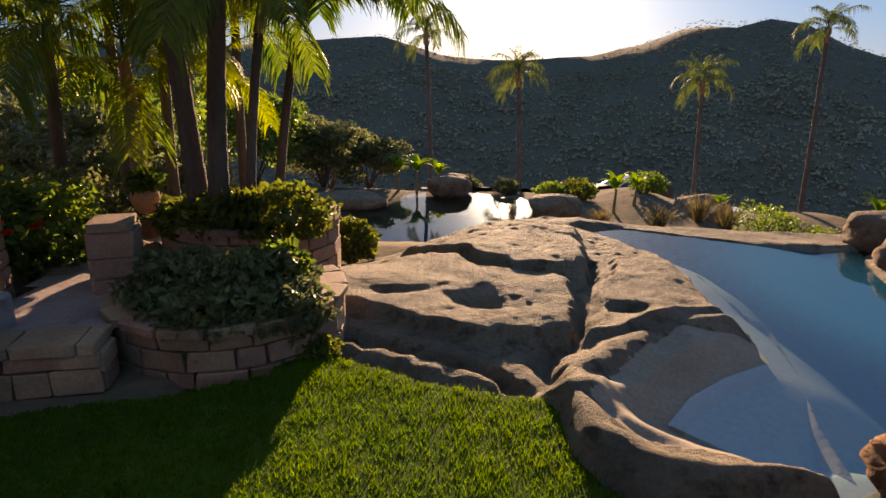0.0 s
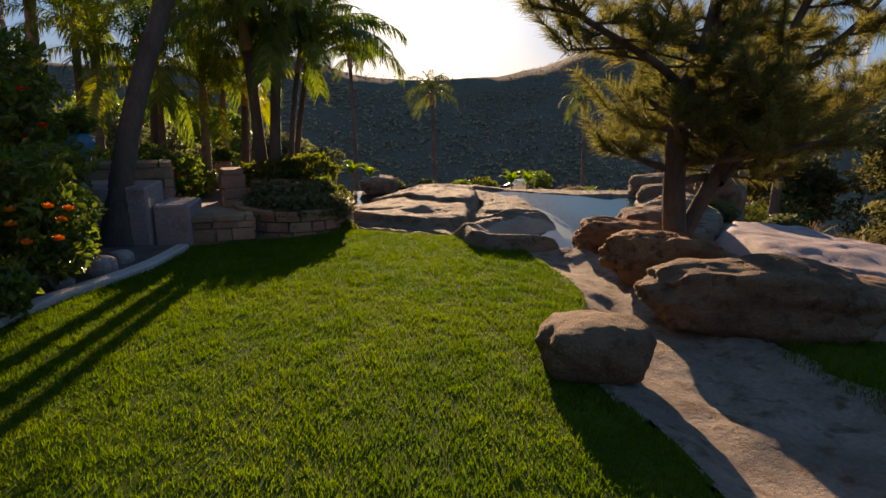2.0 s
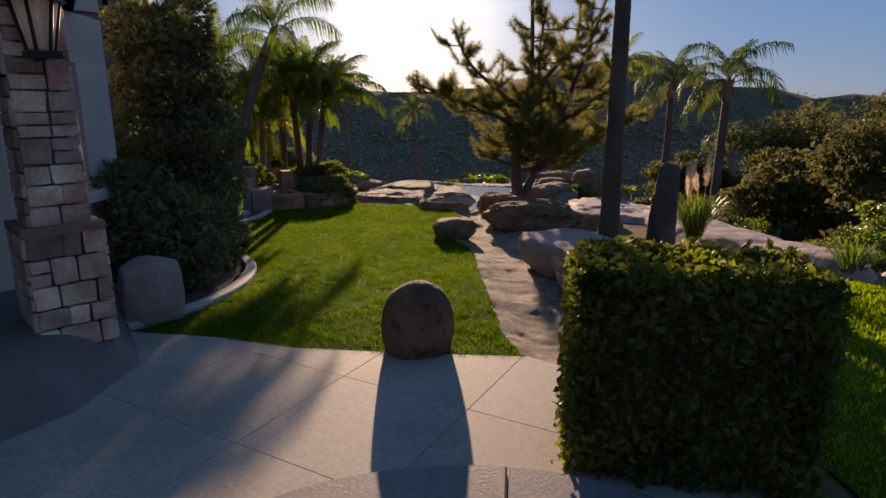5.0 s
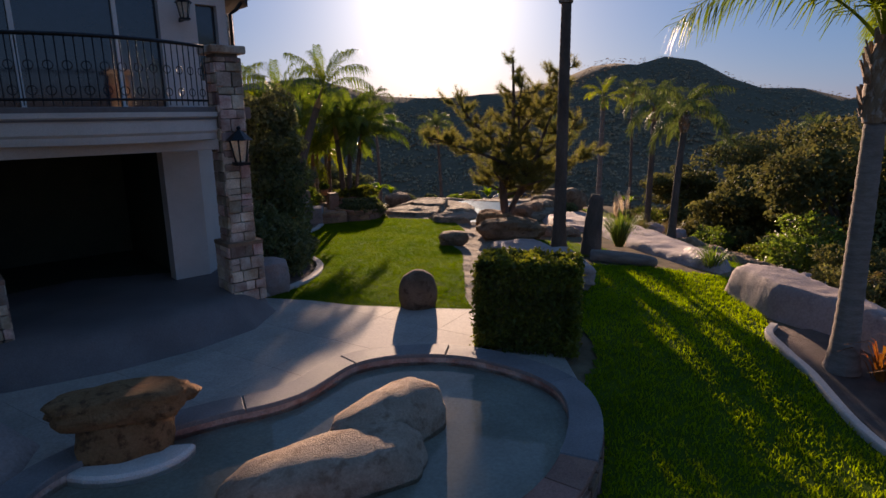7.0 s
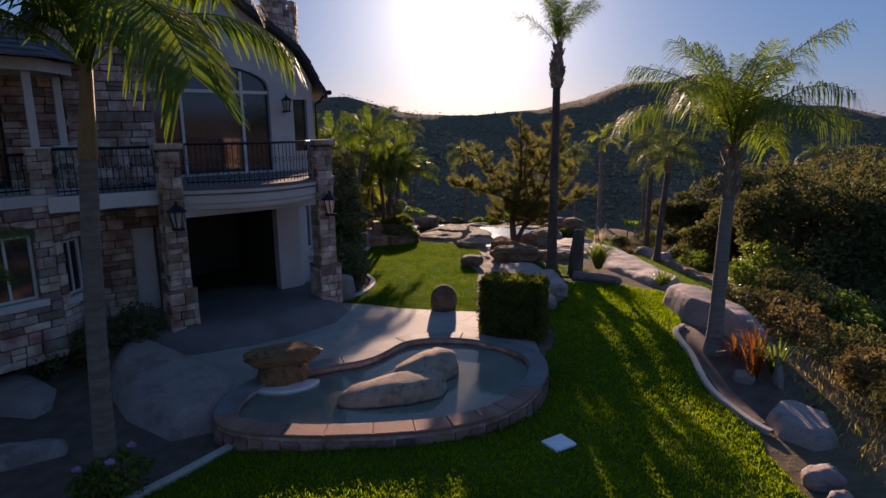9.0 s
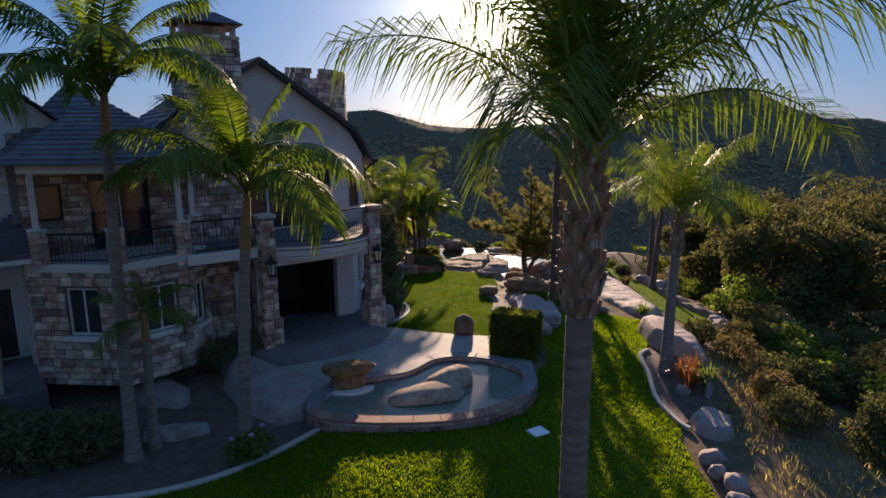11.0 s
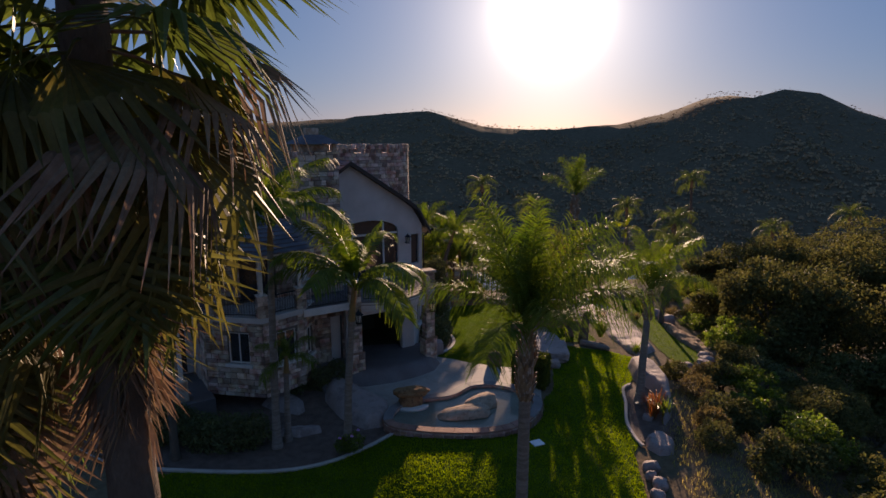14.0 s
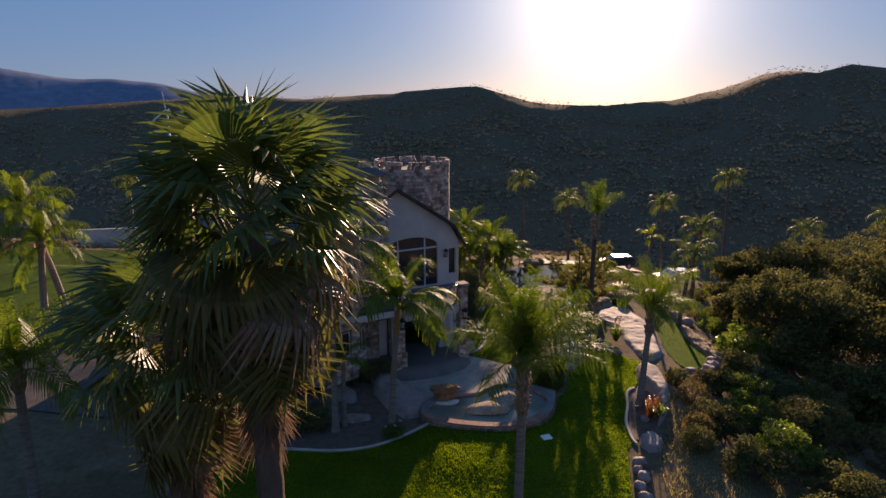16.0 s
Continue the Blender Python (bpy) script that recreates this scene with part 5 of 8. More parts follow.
def rail_run(pts, z, h=0.95, gap=0.11):
    """Iron rail: top and bottom bars, each baluster, scroll rings."""
    r = part("railing", tube_mesh("railing", [(x, y, z + h) for x, y in pts], [0.028] * len(pts), M["iron"], 6), house, "black wrought-iron balcony railing")
    part("bottom_bar", tube_mesh("bottom_bar", [(x, y, z + 0.1) for x, y in pts], [0.018] * len(pts), M["iron"], 6), r)
    P = [Vector((x, y, 0)) for x, y in pts]
    total = sum((b - a).length for a, b in zip(P[:-1], P[1:]))
    n_ = int(total / gap)
    bal = tube_mesh("baluster", [(0, 0, 0.02), (0, 0, h)], [0.009, 0.009], M["iron"], 5)
    ring_v, ring_f = tube([(0.06 * math.cos(a * math.pi / 6), 0, 0.06 * math.sin(a * math.pi / 6)) for a in range(13)], [0.007] * 13, 4, False)
    ring = fast_mesh("scroll", ring_v, ring_f, M["iron"])
    for i in range(n_ + 1):
        s = total * i / n_
        for a, b in zip(P[:-1], P[1:]):
            l_ = (b - a).length
            if s <= l_ + 1e-6:
                p = a.lerp(b, min(1, s / l_))
                ang = math.atan2((b - a).y, (b - a).x)
                part("baluster", bal, r, "", Matrix.Translation((p.x, p.y, z)))
                if i % 2 == 0:
                    part("scroll", ring, r, "", Matrix.Translation((p.x, p.y, z + 0.22)) @ Matrix.Rotation(ang, 4, "Z"))
                    part("scroll", ring, r, "", Matrix.Translation((p.x, p.y, z + 0.55)) @ Matrix.Rotation(ang, 4, "Z"))
                break
            s -= l_


rail_run([(x, y + 0.08) for x, y in arc[1:-1]], 3.70)
rail_run([(-2.1, 0.2), (-0.25, 0.2)], 3.66)

# upper storey: gable wall with the arched window
gable = bmesh.new()
GY = 3.2
outline = [(-2.6, 3.6), (5.25, 3.6), (5.25, 6.3), (5.0, 6.75), (4.7, 7.2), (4.2, 7.6), (1.24, 9.55), (-1.7, 7.6), (-2.2, 7.2), (-2.6, 6.5)]
front = [gable.verts.new((x, GY, z)) for x, z in outline]
back = [gable.verts.new((x, GY + 0.3, z)) for x, z in outline]
for i in range(len(outline)):
    j = (i + 1) % len(outline)
    gable.faces.new((front[i], front[j], back[j], back[i]))
# front face with an arched hole
arch = [(0.55, 3.75), (0.55, 6.15)] + [(2.2 - 1.65 * math.cos(math.pi * k / 12), 6.15 + 0.6 * math.sin(math.pi * k / 12)) for k in range(1, 12)] + [(3.85, 6.15), (3.85, 3.75)]
tri_pts = [Vector((x, z, 0)) for x, z in outline]
hole = [Vector((x, z, 0)) for x, z in arch]
win2 = [Vector(p) for p in ((4.6, 4.3, 0), (4.6, 5.85, 0), (5.05, 5.85, 0), (5.05, 4.3, 0))]
from mathutils import geometry
tess = geometry.tessellate_polygon([tri_pts, hole, win2])
allp = tri_pts + hole + win2
for lvl, y in ((0, GY - 0.0), (1, GY + 0.3)):
    vs = [gable.verts.new((p.x, y, p.y)) for p in allp]
    for t in tess:
        try:
            gable.faces.new([vs[k] for k in t])
        except ValueError:
            pass
bmesh.ops.remove_doubles(gable, verts=gable.verts, dist=0.0005)
for hp in (hole, win2):
    for i in range(len(hp)):
        a, b = hp[i], hp[(i + 1) % len(hp)]
        gable.faces.new([gable.verts.new(c) for c in ((a.x, GY, a.y), (b.x, GY, b.y), (b.x, GY + 0.3, b.y), (a.x, GY + 0.3, a.y))])
bmesh.ops.recalc_face_normals(gable, faces=gable.faces)
gw = part("gable_wall", bm_mesh("gable_wall", gable, M["stucco"]), house, "cream stucco gable wall")
bm = bmesh.new()
bm.faces.new([bm.verts.new((x, GY + 0.16, z)) for x, z in arch])
part("pane", bm_mesh("pane", bm, M["glass"]), gw, "large arched window pane")
bm = bmesh.new()
for x in (1.35, 3.05):
    box_bm(x - 0.04, x + 0.04, GY + 0.08, GY + 0.155, 3.75, 6.6, 0, bm)
box_bm(0.55, 3.85, GY + 0.085, GY + 0.15, 5.98, 6.07, 0, bm)
part("window_frame", bm_mesh("window_frame", bm, M["trim"]), gw)
box("pane", (4.6, 5.05, GY + 0.15, GY + 0.17, 4.3, 5.85), M["glass"], gw, bevel=0)
lantern(gw, 4.25, GY - 0.3, 5.75, 1.0)


def roof_sheet(name, prof, y0, y1, parent, label, lift=0.0, rows=9):
    """Overlapping rows of tiles along a roof profile (u, z), from y0 to y1."""
    bm = bmesh.new()
    rs = random.Random(11)
    for (x0, z0), (x1, z1) in zip(prof[:-1], prof[1:]):
        L = math.hypot(x1 - x0, z1 - z0)
        k = max(1, int(L / 0.32))
        nx_, nz_ = -(z1 - z0) / L, (x1 - x0) / L
        if nz_ < 0:
            nx_, nz_ = -nx_, -nz_
        up = 1 if z1 > z0 else -1
        for i in range(k):
            a, b = i / k, (i + 1.12) / k
            pa, pb = (x0 + (x1 - x0) * a, z0 + (z1 - z0) * a), (x0 + (x1 - x0) * b, z0 + (z1 - z0) * b)
            la, lb = (0.05, 0.015) if up > 0 else (0.015, 0.05)
            y = y0
            while y < y1:
                w = min(rs.uniform(0.5, 0.9), y1 - y)
                j = rs.uniform(0, 0.012)
                c = []
                for (px_, pz_), l_ in ((pa, la), (pb, lb)):
                    for yy in (y + 0.01, y + w - 0.01):
                        c.append(((px_ + nx_ * (l_ + j), yy, pz_ + nz_ * (l_ + j)), (px_ + nx_ * (l_ - 0.03), yy, pz_ + nz_ * (l_ - 0.03))))
                t = [bm.verts.new(q[0]) for q in c]
                u_ = [bm.verts.new(q[1]) for q in c]
                bm.faces.new((t[0], t[1], t[3], t[2]))
                for p_, q_ in ((0, 1), (1, 3), (3, 2), (2, 0)):
                    bm.faces.new((t[p_], u_[p_], u_[q_], t[q_]))
                y += w
    bmesh.ops.recalc_face_normals(bm, faces=bm.faces)
    ob = part(name, bm_mesh(name, bm, M["roof"]), parent, label)
    return tagged(ob, kind="stuff")


gp = [(5.6, 6.0), (5.32, 6.45), (5.08, 6.9), (4.78, 7.32), (4.25, 7.72), (1.24, 9.68), (-1.75, 7.72), (-2.3, 7.3), (-2.75, 6.5)]
roof_sheet("roof", gp, GY - 0.35, 9.0, house, "dark slate gable roof with flared steep eaves")
bm = bmesh.new()
for (x0, z0), (x1, z1) in zip(gp[:-1], gp[1:]):
    q = [bm.verts.new(p) for p in ((x0, GY - 0.36, z0 - 0.16), (x1, GY - 0.36, z1 - 0.16), (x1, GY - 0.36, z1 + 0.02), (x0, GY - 0.36, z0 + 0.02))]
    r = [bm.verts.new((v.co.x, 9.0, v.co.z)) for v in q]
    bm.faces.new(q); bm.faces.new((q[0], q[1], r[1], r[0])); bm.faces.new((q[3], q[2], r[2], r[3]))
bmesh.ops.remove_doubles(bm, verts=bm.verts, dist=0.001)
part("verge_board", bm_mesh("verge_board", bm, M["door"]), house, "dark roof verge board")
part("gutter", tube_mesh("gutter", [(5.66, GY - 0.4, 6.06), (5.66, 9.0, 6.06)], [0.07, 0.07], M["iron"], 8), house)
part("downpipe", tube_mesh("downpipe", [(5.62, GY - 0.2, 6.05), (5.45, GY - 0.1, 5.8), (5.33, GY - 0.02, 5.7), (5.33, GY - 0.02, 3.7)], [0.04] * 4, M["iron"], 8), house)

# chimney, with stone face and hipped cap
def stone_block(name, x0, x1, y0, y1, z0, z1, label, seed):
    core = part(name, bm_mesh(name, box_bm(x0 + 0.04, x1 - 0.04, y0 + 0.04, y1 - 0.04, z0, z1), M["mortar"]), house, label)
    faces = [((x0, y0), (x1, y0)), ((x1, y0), (x1, y1)), ((x0, y1), (x0, y0))]
    allr = []
    for k, (a, b) in enumerate(faces):
        L = math.hypot(b[0] - a[0], b[1] - a[1])
        m0 = Matrix.Translation((a[0], a[1], 0)) @ Matrix.Rotation(math.atan2(b[1] - a[1], b[0] - a[0]), 4, "Z")
        for (p, q, za, zb) in stone_rects(L, z0, z1, [], random.Random(seed + k)):
            allr.append(m0 @ Matrix.Translation(((p + q) / 2, 0.03, (za + zb) / 2)) @ Matrix.Diagonal((q - p - 0.02, 0.1, zb - za - 0.02, 1)))
    joined_stones(core, allr)
    return core


def joined_stones(parent, mats):
    """Stones too small to tell singly, as one mesh."""
    bm = bmesh.new()
    for i, m in enumerate(mats):
        co, polys = unit_co[i % len(unit_co)]
        mm = np.array(m)
        w = co @ mm[:3, :3].T + mm[:3, 3]
        vv = [bm.verts.new(p) for p in w]
        for pl in polys:
            bm.faces.new([vv[k] for k in pl])
    ob = part("stone_veneer", bm_mesh("stone_veneer", bm, M["stone_far"]), parent)
    return tagged(ob, kind="stuff")


chim = stone_block("chimney", -1.5, 0.35, 2.2, 3.6, 3.66, 10.2, "tall stone chimney with a hipped cap", 51)
for sx in (-1.42, 0.13):
    for sy in (2.28, 3.38):
        box("cap_post", (sx, sx + 0.16, sy, sy + 0.16, 10.2, 10.55), M["stone_far"], chim)
box("flue", (-1.2, 0.05, 2.5, 3.3, 10.2, 10.5), M["stone_far"], chim)
bm = bmesh.new()
q = [bm.verts.new(p) for p in ((-1.65, 2.05, 10.55), (0.5, 2.05, 10.55), (0.5, 3.75, 10.55), (-1.65, 3.75, 10.55))]
t = [bm.verts.new(p) for p in ((-0.95, 2.65, 10.95), (-0.2, 2.65, 10.95), (-0.2, 3.15, 10.95), (-0.95, 3.15, 10.95))]
bm.faces.new(q[::-1]); bm.faces.new(t)
for i in range(4):
    bm.faces.new((q[i], q[(i + 1) % 4], t[(i + 1) % 4], t[i]))
part("cap_roof", bm_mesh("cap_roof", bm, M["roof"]), chim, "dark hipped cap")
box("flue", (-0.92, -0.35, 2.7, 3.1, 10.95, 11.25), M["stone_far"], chim)

# porch over the bay
deck = [(-6.1, 1.4), (-4.2, -0.32), (-2.2, 0.2), (-1.5, 1.1), (-1.45, 2.4), (-6.1, 2.4)]
part("porch_deck", slab_mesh("porch_deck", deck, 3.5, 3.72, M["stucco"], 0.02), house, "cream porch deck over the bay")
wall("porch_back_wall", (-6.0, 2.6), (-1.5, 2.6), 3.7, 6.2, M["mortar"], [(1.7, 3.3, 3.75, 5.8), (0.35, 1.0, 4.7, 5.7)], stones="stuff", seed=61)
box("door", (-4.28, -3.52, 2.72, 2.78, 3.75, 5.78), M["glass"], house, "dark glazed porch door")
box("door", (-3.48, -2.72, 2.72, 2.78, 3.75, 5.78), M["glass"], house, "dark glazed porch door")
box("door_frame", (-3.52, -3.48, 2.70, 2.78, 3.75, 5.78), M["trim"], house)
box("pane", (-5.62, -5.03, 2.72, 2.76, 4.72, 5.68), M["glass"], house)
for px_, py_ in ((-5.75, 1.15), (-4.1, -0.12), (-2.35, 0.35), (-1.7, 1.6)):
    pier = part("porch_post", bm_mesh("porch_post", box_bm(-0.075, 0.075, -0.075, 0.075, 4.65, 6.12, 0.01), M["trim"]), house, "cream porch post on a stone pier", Matrix.Translation((px_, py_, 0)))
    core = box("pier", (-0.17, 0.17, -0.17, 0.17, 3.72, 4.62), M["mortar"], pier, "stone pier")
    rr = []
    for k in range(4):
        for (p, q, za, zb) in stone_rects(0.4, 3.72, 4.62, [], random.Random(k + int(px_ * 9)), (0.14, 0.3), (0.12, 0.22)):
            rr.append(Matrix.Rotation(k * math.pi / 2, 4, "Z") @ Matrix.Translation(((p + q) / 2 - 0.2, -0.17, (za + zb) / 2)) @ Matrix.Diagonal((q - p - 0.015, 0.08, zb - za - 0.015, 1)))
    joined_stones(pier, rr)
    box("pier_cap", (-0.22, 0.22, -0.22, 0.22, 4.62, 4.66), M["trim"], pier)
rail_run([(-5.6, 1.0), (-4.25, -0.05)], 3.72, 0.8)
rail_run([(-3.95, -0.05), (-2.5, 0.32)], 3.72, 0.8)
part("porch_beam", slab_mesh("porch_beam", [(-6.0, 1.2), (-4.15, -0.38), (-2.15, 0.15), (-1.45, 1.1), (-1.45, 2.6), (-6.0, 2.6)], 6.12, 6.36, M["trim"], 0.01), house, "cream porch beam")


def hip(name, base, ridge, z0, z1, label):
    """A hipped roof over an outline, to a ridge of one or two points, with tile courses."""
    bm = bmesh.new()
    n_ = len(base)
    rows = 14
    cen = [min(ridge, key=lambda r_: (r_[0] - b[0]) ** 2 + (r_[1] - b[1]) ** 2) for b in base]
    for i in range(n_):
        j = (i + 1) % n_
        for r in range(rows):
            a, b = r / rows, (r + 1) / rows
            f = lambda P, C, t: (P[0] + (C[0] - P[0]) * t, P[1] + (C[1] - P[1]) * t)
            za, zb = z0 + (z1 - z0) * a, z0 + (z1 - z0) * b
            p, q, s, t = f(base[i], cen[i], a), f(base[j], cen[j], a), f(base[j], cen[j], b), f(base[i], cen[i], b)
            v = [bm.verts.new(c) for c in ((*p, za + 0.045), (*q, za + 0.045), (*s, zb), (*t, zb))]
            if (Vector(s) - Vector(t)).length > 0.01:
                bm.faces.new(v)
            else:
                bm.faces.new(v[:3])
            w = [bm.verts.new(c) for c in ((*p, za), (*q, za), (*q, za + 0.045), (*p, za + 0.045))]
            bm.faces.new(w)
    bmesh.ops.recalc_face_normals(bm, faces=bm.faces)
    return part(name, bm_mesh(name, bm, M["roof"]), house, label)


hip("porch_roof", [(-6.5, 1.3), (-4.25, -0.8), (-1.9, -0.2), (-1.1, 1.0), (-1.1, 4.5), (-6.5, 4.5)], [(-4.0, 3.5), (-3.4, 3.5)], 6.34, 8.1, "dark slate hipped roof over the porch")
hip("roof", [(-6.6, 3.0), (-1.6, 3.0), (-1.6, 12.0), (-6.6, 12.0)], [(-4.1, 5.5), (-4.1, 9.5)], 6.3, 8.9, "dark slate main roof")
wall("upper_wall", (-6.2, 3.0), (-1.5, 3.0), 3.6, 6.4, M["stucco"])
wall("end_wall", (-6.2, 12.0), (-6.2, 3.0), 0.3, 6.4, M["stucco"])
# left wing: a gabled cross wing, then a low wing set back
lw = wall("wing_wall", (-8.0, 4.0), (-6.1, 4.0), 0.0, 7.2, M["stucco"], [(1.05, 1.75, 5.95, 7.0), (0.5, 1.5, 0.45, 2.6)], label="cream stucco wing wall")
window(lw, 1.05, 1.75, 5.95, 7.0)
box("entry_door", (0.5, 1.5, 0.12, 0.18, 0.45, 2.6), M["door"], lw, "dark panelled entry door")
bm = bmesh.new()
tri_ = [(-8.0, 7.2), (-4.4, 7.2), (-6.2, 8.7)]
f0, f1 = [bm.verts.new((x, 4.0, z)) for x, z in tri_], [bm.verts.new((x, 4.3, z)) for x, z in tri_]
bm.faces.new(f0[::-1]); bm.faces.new(f1)
for k in range(3):
    bm.faces.new((f0[k], f0[(k + 1) % 3], f1[(k + 1) % 3], f1[k]))
bmesh.ops.recalc_face_normals(bm, faces=bm.faces)
part("gable", bm_mesh("gable", bm, M["stucco"]), house, "cream stucco gable")
roof_sheet("wing_roof", [(-4.1, 7.0), (-6.2, 8.82), (-8.3, 7.0)], 3.55, 11.5, house, "dark slate gabled wing roof")
box("string_course", (-8.05, -6.1, 3.94, 4.0, 5.45, 5.62), M["trim"], house)
for r in range(10):
    ya = 1.0 + r * 0.3
    za = 3.95 + r * 0.1
    box("slate_course", (-7.65 + 0.17 * r, -5.7, ya, 3.99, za - 0.04, za + 0.09), M["roof"], house)
box("beam", (-7.6, -5.75, 1.0, 1.12, 3.78, 3.91), M["trim"], house)
box("beam", (-7.6, -7.48, 1.12, 3.99, 3.78, 3.91), M["trim"], house)
for v_ in (1.15, 3.5):
    post = part("porch_post", bm_mesh("porch_post", box_bm(-0.08, 0.08, -0.08, 0.08, 1.3, 3.78, 0.01), M["trim"]), house, "cream porch post", Matrix.Translation((-7.15, v_, 0)))
    box("pier", (-0.22, 0.22, -0.22, 0.22, 0.0, 1.3), M["stone_far"], post, "stone pier", 0.03)
box("porch_floor", (-8.2, -6.0, 0.6, 4.0, -0.3, 0.42), M["terrace"], house)
low = wall("low_wing_wall", (-12.0, 7.0), (-8.0, 7.0), -0.3, 3.0, M["stucco"], [(0.6, 1.7, 0.2, 2.4), (2.2, 3.4, 0.9, 2.4)], label="cream stucco wall of the low wing")
box("side_door", (0.6, 1.7, 0.12, 0.18, 0.2, 2.4), M["door"], low, "brown panelled door")
window(low, 2.2, 3.4, 0.9, 2.4)
hip("low_wing_roof", [(-12.4, 6.5), (-7.9, 6.5), (-7.9, 11.9), (-12.4, 11.9)], [(-10.8, 9.2), (-9.6, 9.2)], 3.0, 4.2, "dark slate roof of the low wing")
wall("back_wall", (5.2, 11.9), (-8.0, 11.9), 0.0, 6.3, M["stucco"])
wall("end_wall", (-8.0, 11.9), (-8.0, 4.3), 0.0, 7.2, M["stucco"])
wall("back_wall", (-8.0, 11.6), (-12.0, 11.6), -0.3, 3.0, M["stucco"])
wall("end_wall", (-12.0, 11.6), (-12.0, 7.3), -0.3, 3.0, M["stucco"])

# round tower with battlements
Rm = Matrix.Translation((HX, HY, 0)) @ Matrix.Rotation(radians(HA), 4, "Z")
tc = Rm.inverted() @ Vector((-8.8, 4.5, 0))
TR = 2.7
bm = bmesh.new()
bmesh.ops.create_cone(bm, cap_ends=True, segments=48, radius1=TR, radius2=TR, depth=9.8, matrix=Matrix.Translation((tc.x, tc.y, 4.9)))
tower = part("tower", bm_mesh("tower", bm, M["mortar"]), house, "round stone tower with battlements")
rr = []
rt = random.Random(9)
z = 5.8
while z < 9.8:
    h_ = rt.uniform(0.17, 0.28)
    a = rt.uniform(0, 0.3)
    end = a + 2 * math.pi
    while a < end - 0.05:
        w_ = rt.uniform(0.25, 0.5) / TR
        rr.append(Matrix.Translation((tc.x, tc.y, z + h_ / 2)) @ Matrix.Rotation(a + w_ / 2, 4, "Z") @ Matrix.Translation((TR + 0.01, 0, 0)) @ Matrix.Diagonal((0.1, w_ * TR - 0.02, h_ - 0.02, 1)))
        a += w_
    z += h_
for k in range(10):
    for lvl in range(2):
        for s in (-2, -1, 0, 1, 2):
            rr.append(Matrix.Translation((tc.x, tc.y, 9.95 + lvl * 0.26)) @ Matrix.Rotation(k * math.pi / 5 + (s + 0.3 * lvl) * 0.095, 4, "Z") @ Matrix.Translation((TR - 0.05, 0, 0)) @ Matrix.Diagonal((0.24, 0.23, 0.25, 1)))
joined_stones(tower, rr)
part("finial", tube_mesh("finial", [(1.1, 5.2, 9.0), (1.1, 5.2, 10.9)], [0.02, 0.008], M["iron"], 6), house)

# ---- plants ----
def feather(length, a0, bend, seed, leaflets=46, leaf=0.42, droop=0.5, width=0.022, twist=0.0, lift=(-0.15, 0.40)):
    """Rachis and leaflets of a feather frond along +x; a0, bend in degrees."""
    rs = np.random.RandomState(seed)
    n = 24
    ts = np.linspace(0, 1, n + 1)
    ang = np.radians(a0 - bend * ts ** 1.25)
    step = length / n
    P = np.zeros((n + 1, 3))
    for i in range(n):
        P[i + 1] = P[i] + step * np.array([np.cos(ang[i]), twist * ts[i] * 0.5, np.sin(ang[i])])
    rv, rf = tube([tuple(p) for p in P], list(np.interp(ts, [0, 0.2, 1], [0.022, 0.014, 0.003]) * length / 2.2), 5, False)
    V, Fq = [rv], [rf]
    off = len(rv)
    k = leaflets
    t = np.linspace(0.16, 0.995, k)
    for side in (-1, 1):
        tt = np.clip(t + rs.uniform(-0.006, 0.006, k), 0, 1)
        base = np.stack([np.interp(tt, ts, P[:, j]) for j in range(3)], 1)
        a = np.interp(tt, ts, ang)
        tan = np.stack([np.cos(a), np.zeros(k), np.sin(a)], 1)
        up = np.stack([-np.sin(a), np.zeros(k), np.cos(a)], 1)
        L = leaf * length / 2.2 * (0.35 + 0.65 * np.sin(np.pi * np.clip((tt - 0.05) / 1.05, 0, 1)) ** 0.7) * rs.uniform(0.85, 1.1, k)
        lift_ = rs.uniform(*lift, k)
        d = tan * 0.62 + np.array([0, side, 0]) * 0.75 + up * lift_[:, None]
        d /= np.linalg.norm(d, axis=1)[:, None]
        down = np.array([0, 0, -1.0])
        mid = base + d * (L * 0.5)[:, None] + down * (L * 0.10 * droop)[:, None]
        tip = base + d * (L * 0.86)[:, None] + down * (L * 0.55 * droop * rs.uniform(0.6, 1.4, k))[:, None]
        w = np.cross(d, up)
        w /= np.linalg.norm(w, axis=1)[:, None] + 1e-6
        w = w * width * length / 2.2 * 0.5
        q = np.stack([base - w * 0.5, base + w * 0.5, mid + w, mid - w, tip + w * 0.15, tip - w * 0.15], 1).reshape(-1, 3)
        o = off + np.arange(k) * 6
        V.append(q)
        Fq.append(np.stack([o, o + 1, o + 2, o + 3], 1))
        Fq.append(np.stack([o + 3, o + 2, o + 4, o + 5], 1))
        off += 6 * k
    return np.concatenate(V), np.concatenate(Fq)


def frond_set(material, length, seed, angles=((84, 35), (72, 62), (60, 85), (46, 98), (26, 95), (-8, 70)), **kw):
    out = []
    for i, (a0, bend) in enumerate(angles):
        v, f = feather(length, a0, bend, seed + i, twist=0.12 * (-1) ** i, **kw)
        out.append(fast_mesh("frond", v, f, material))
    return out


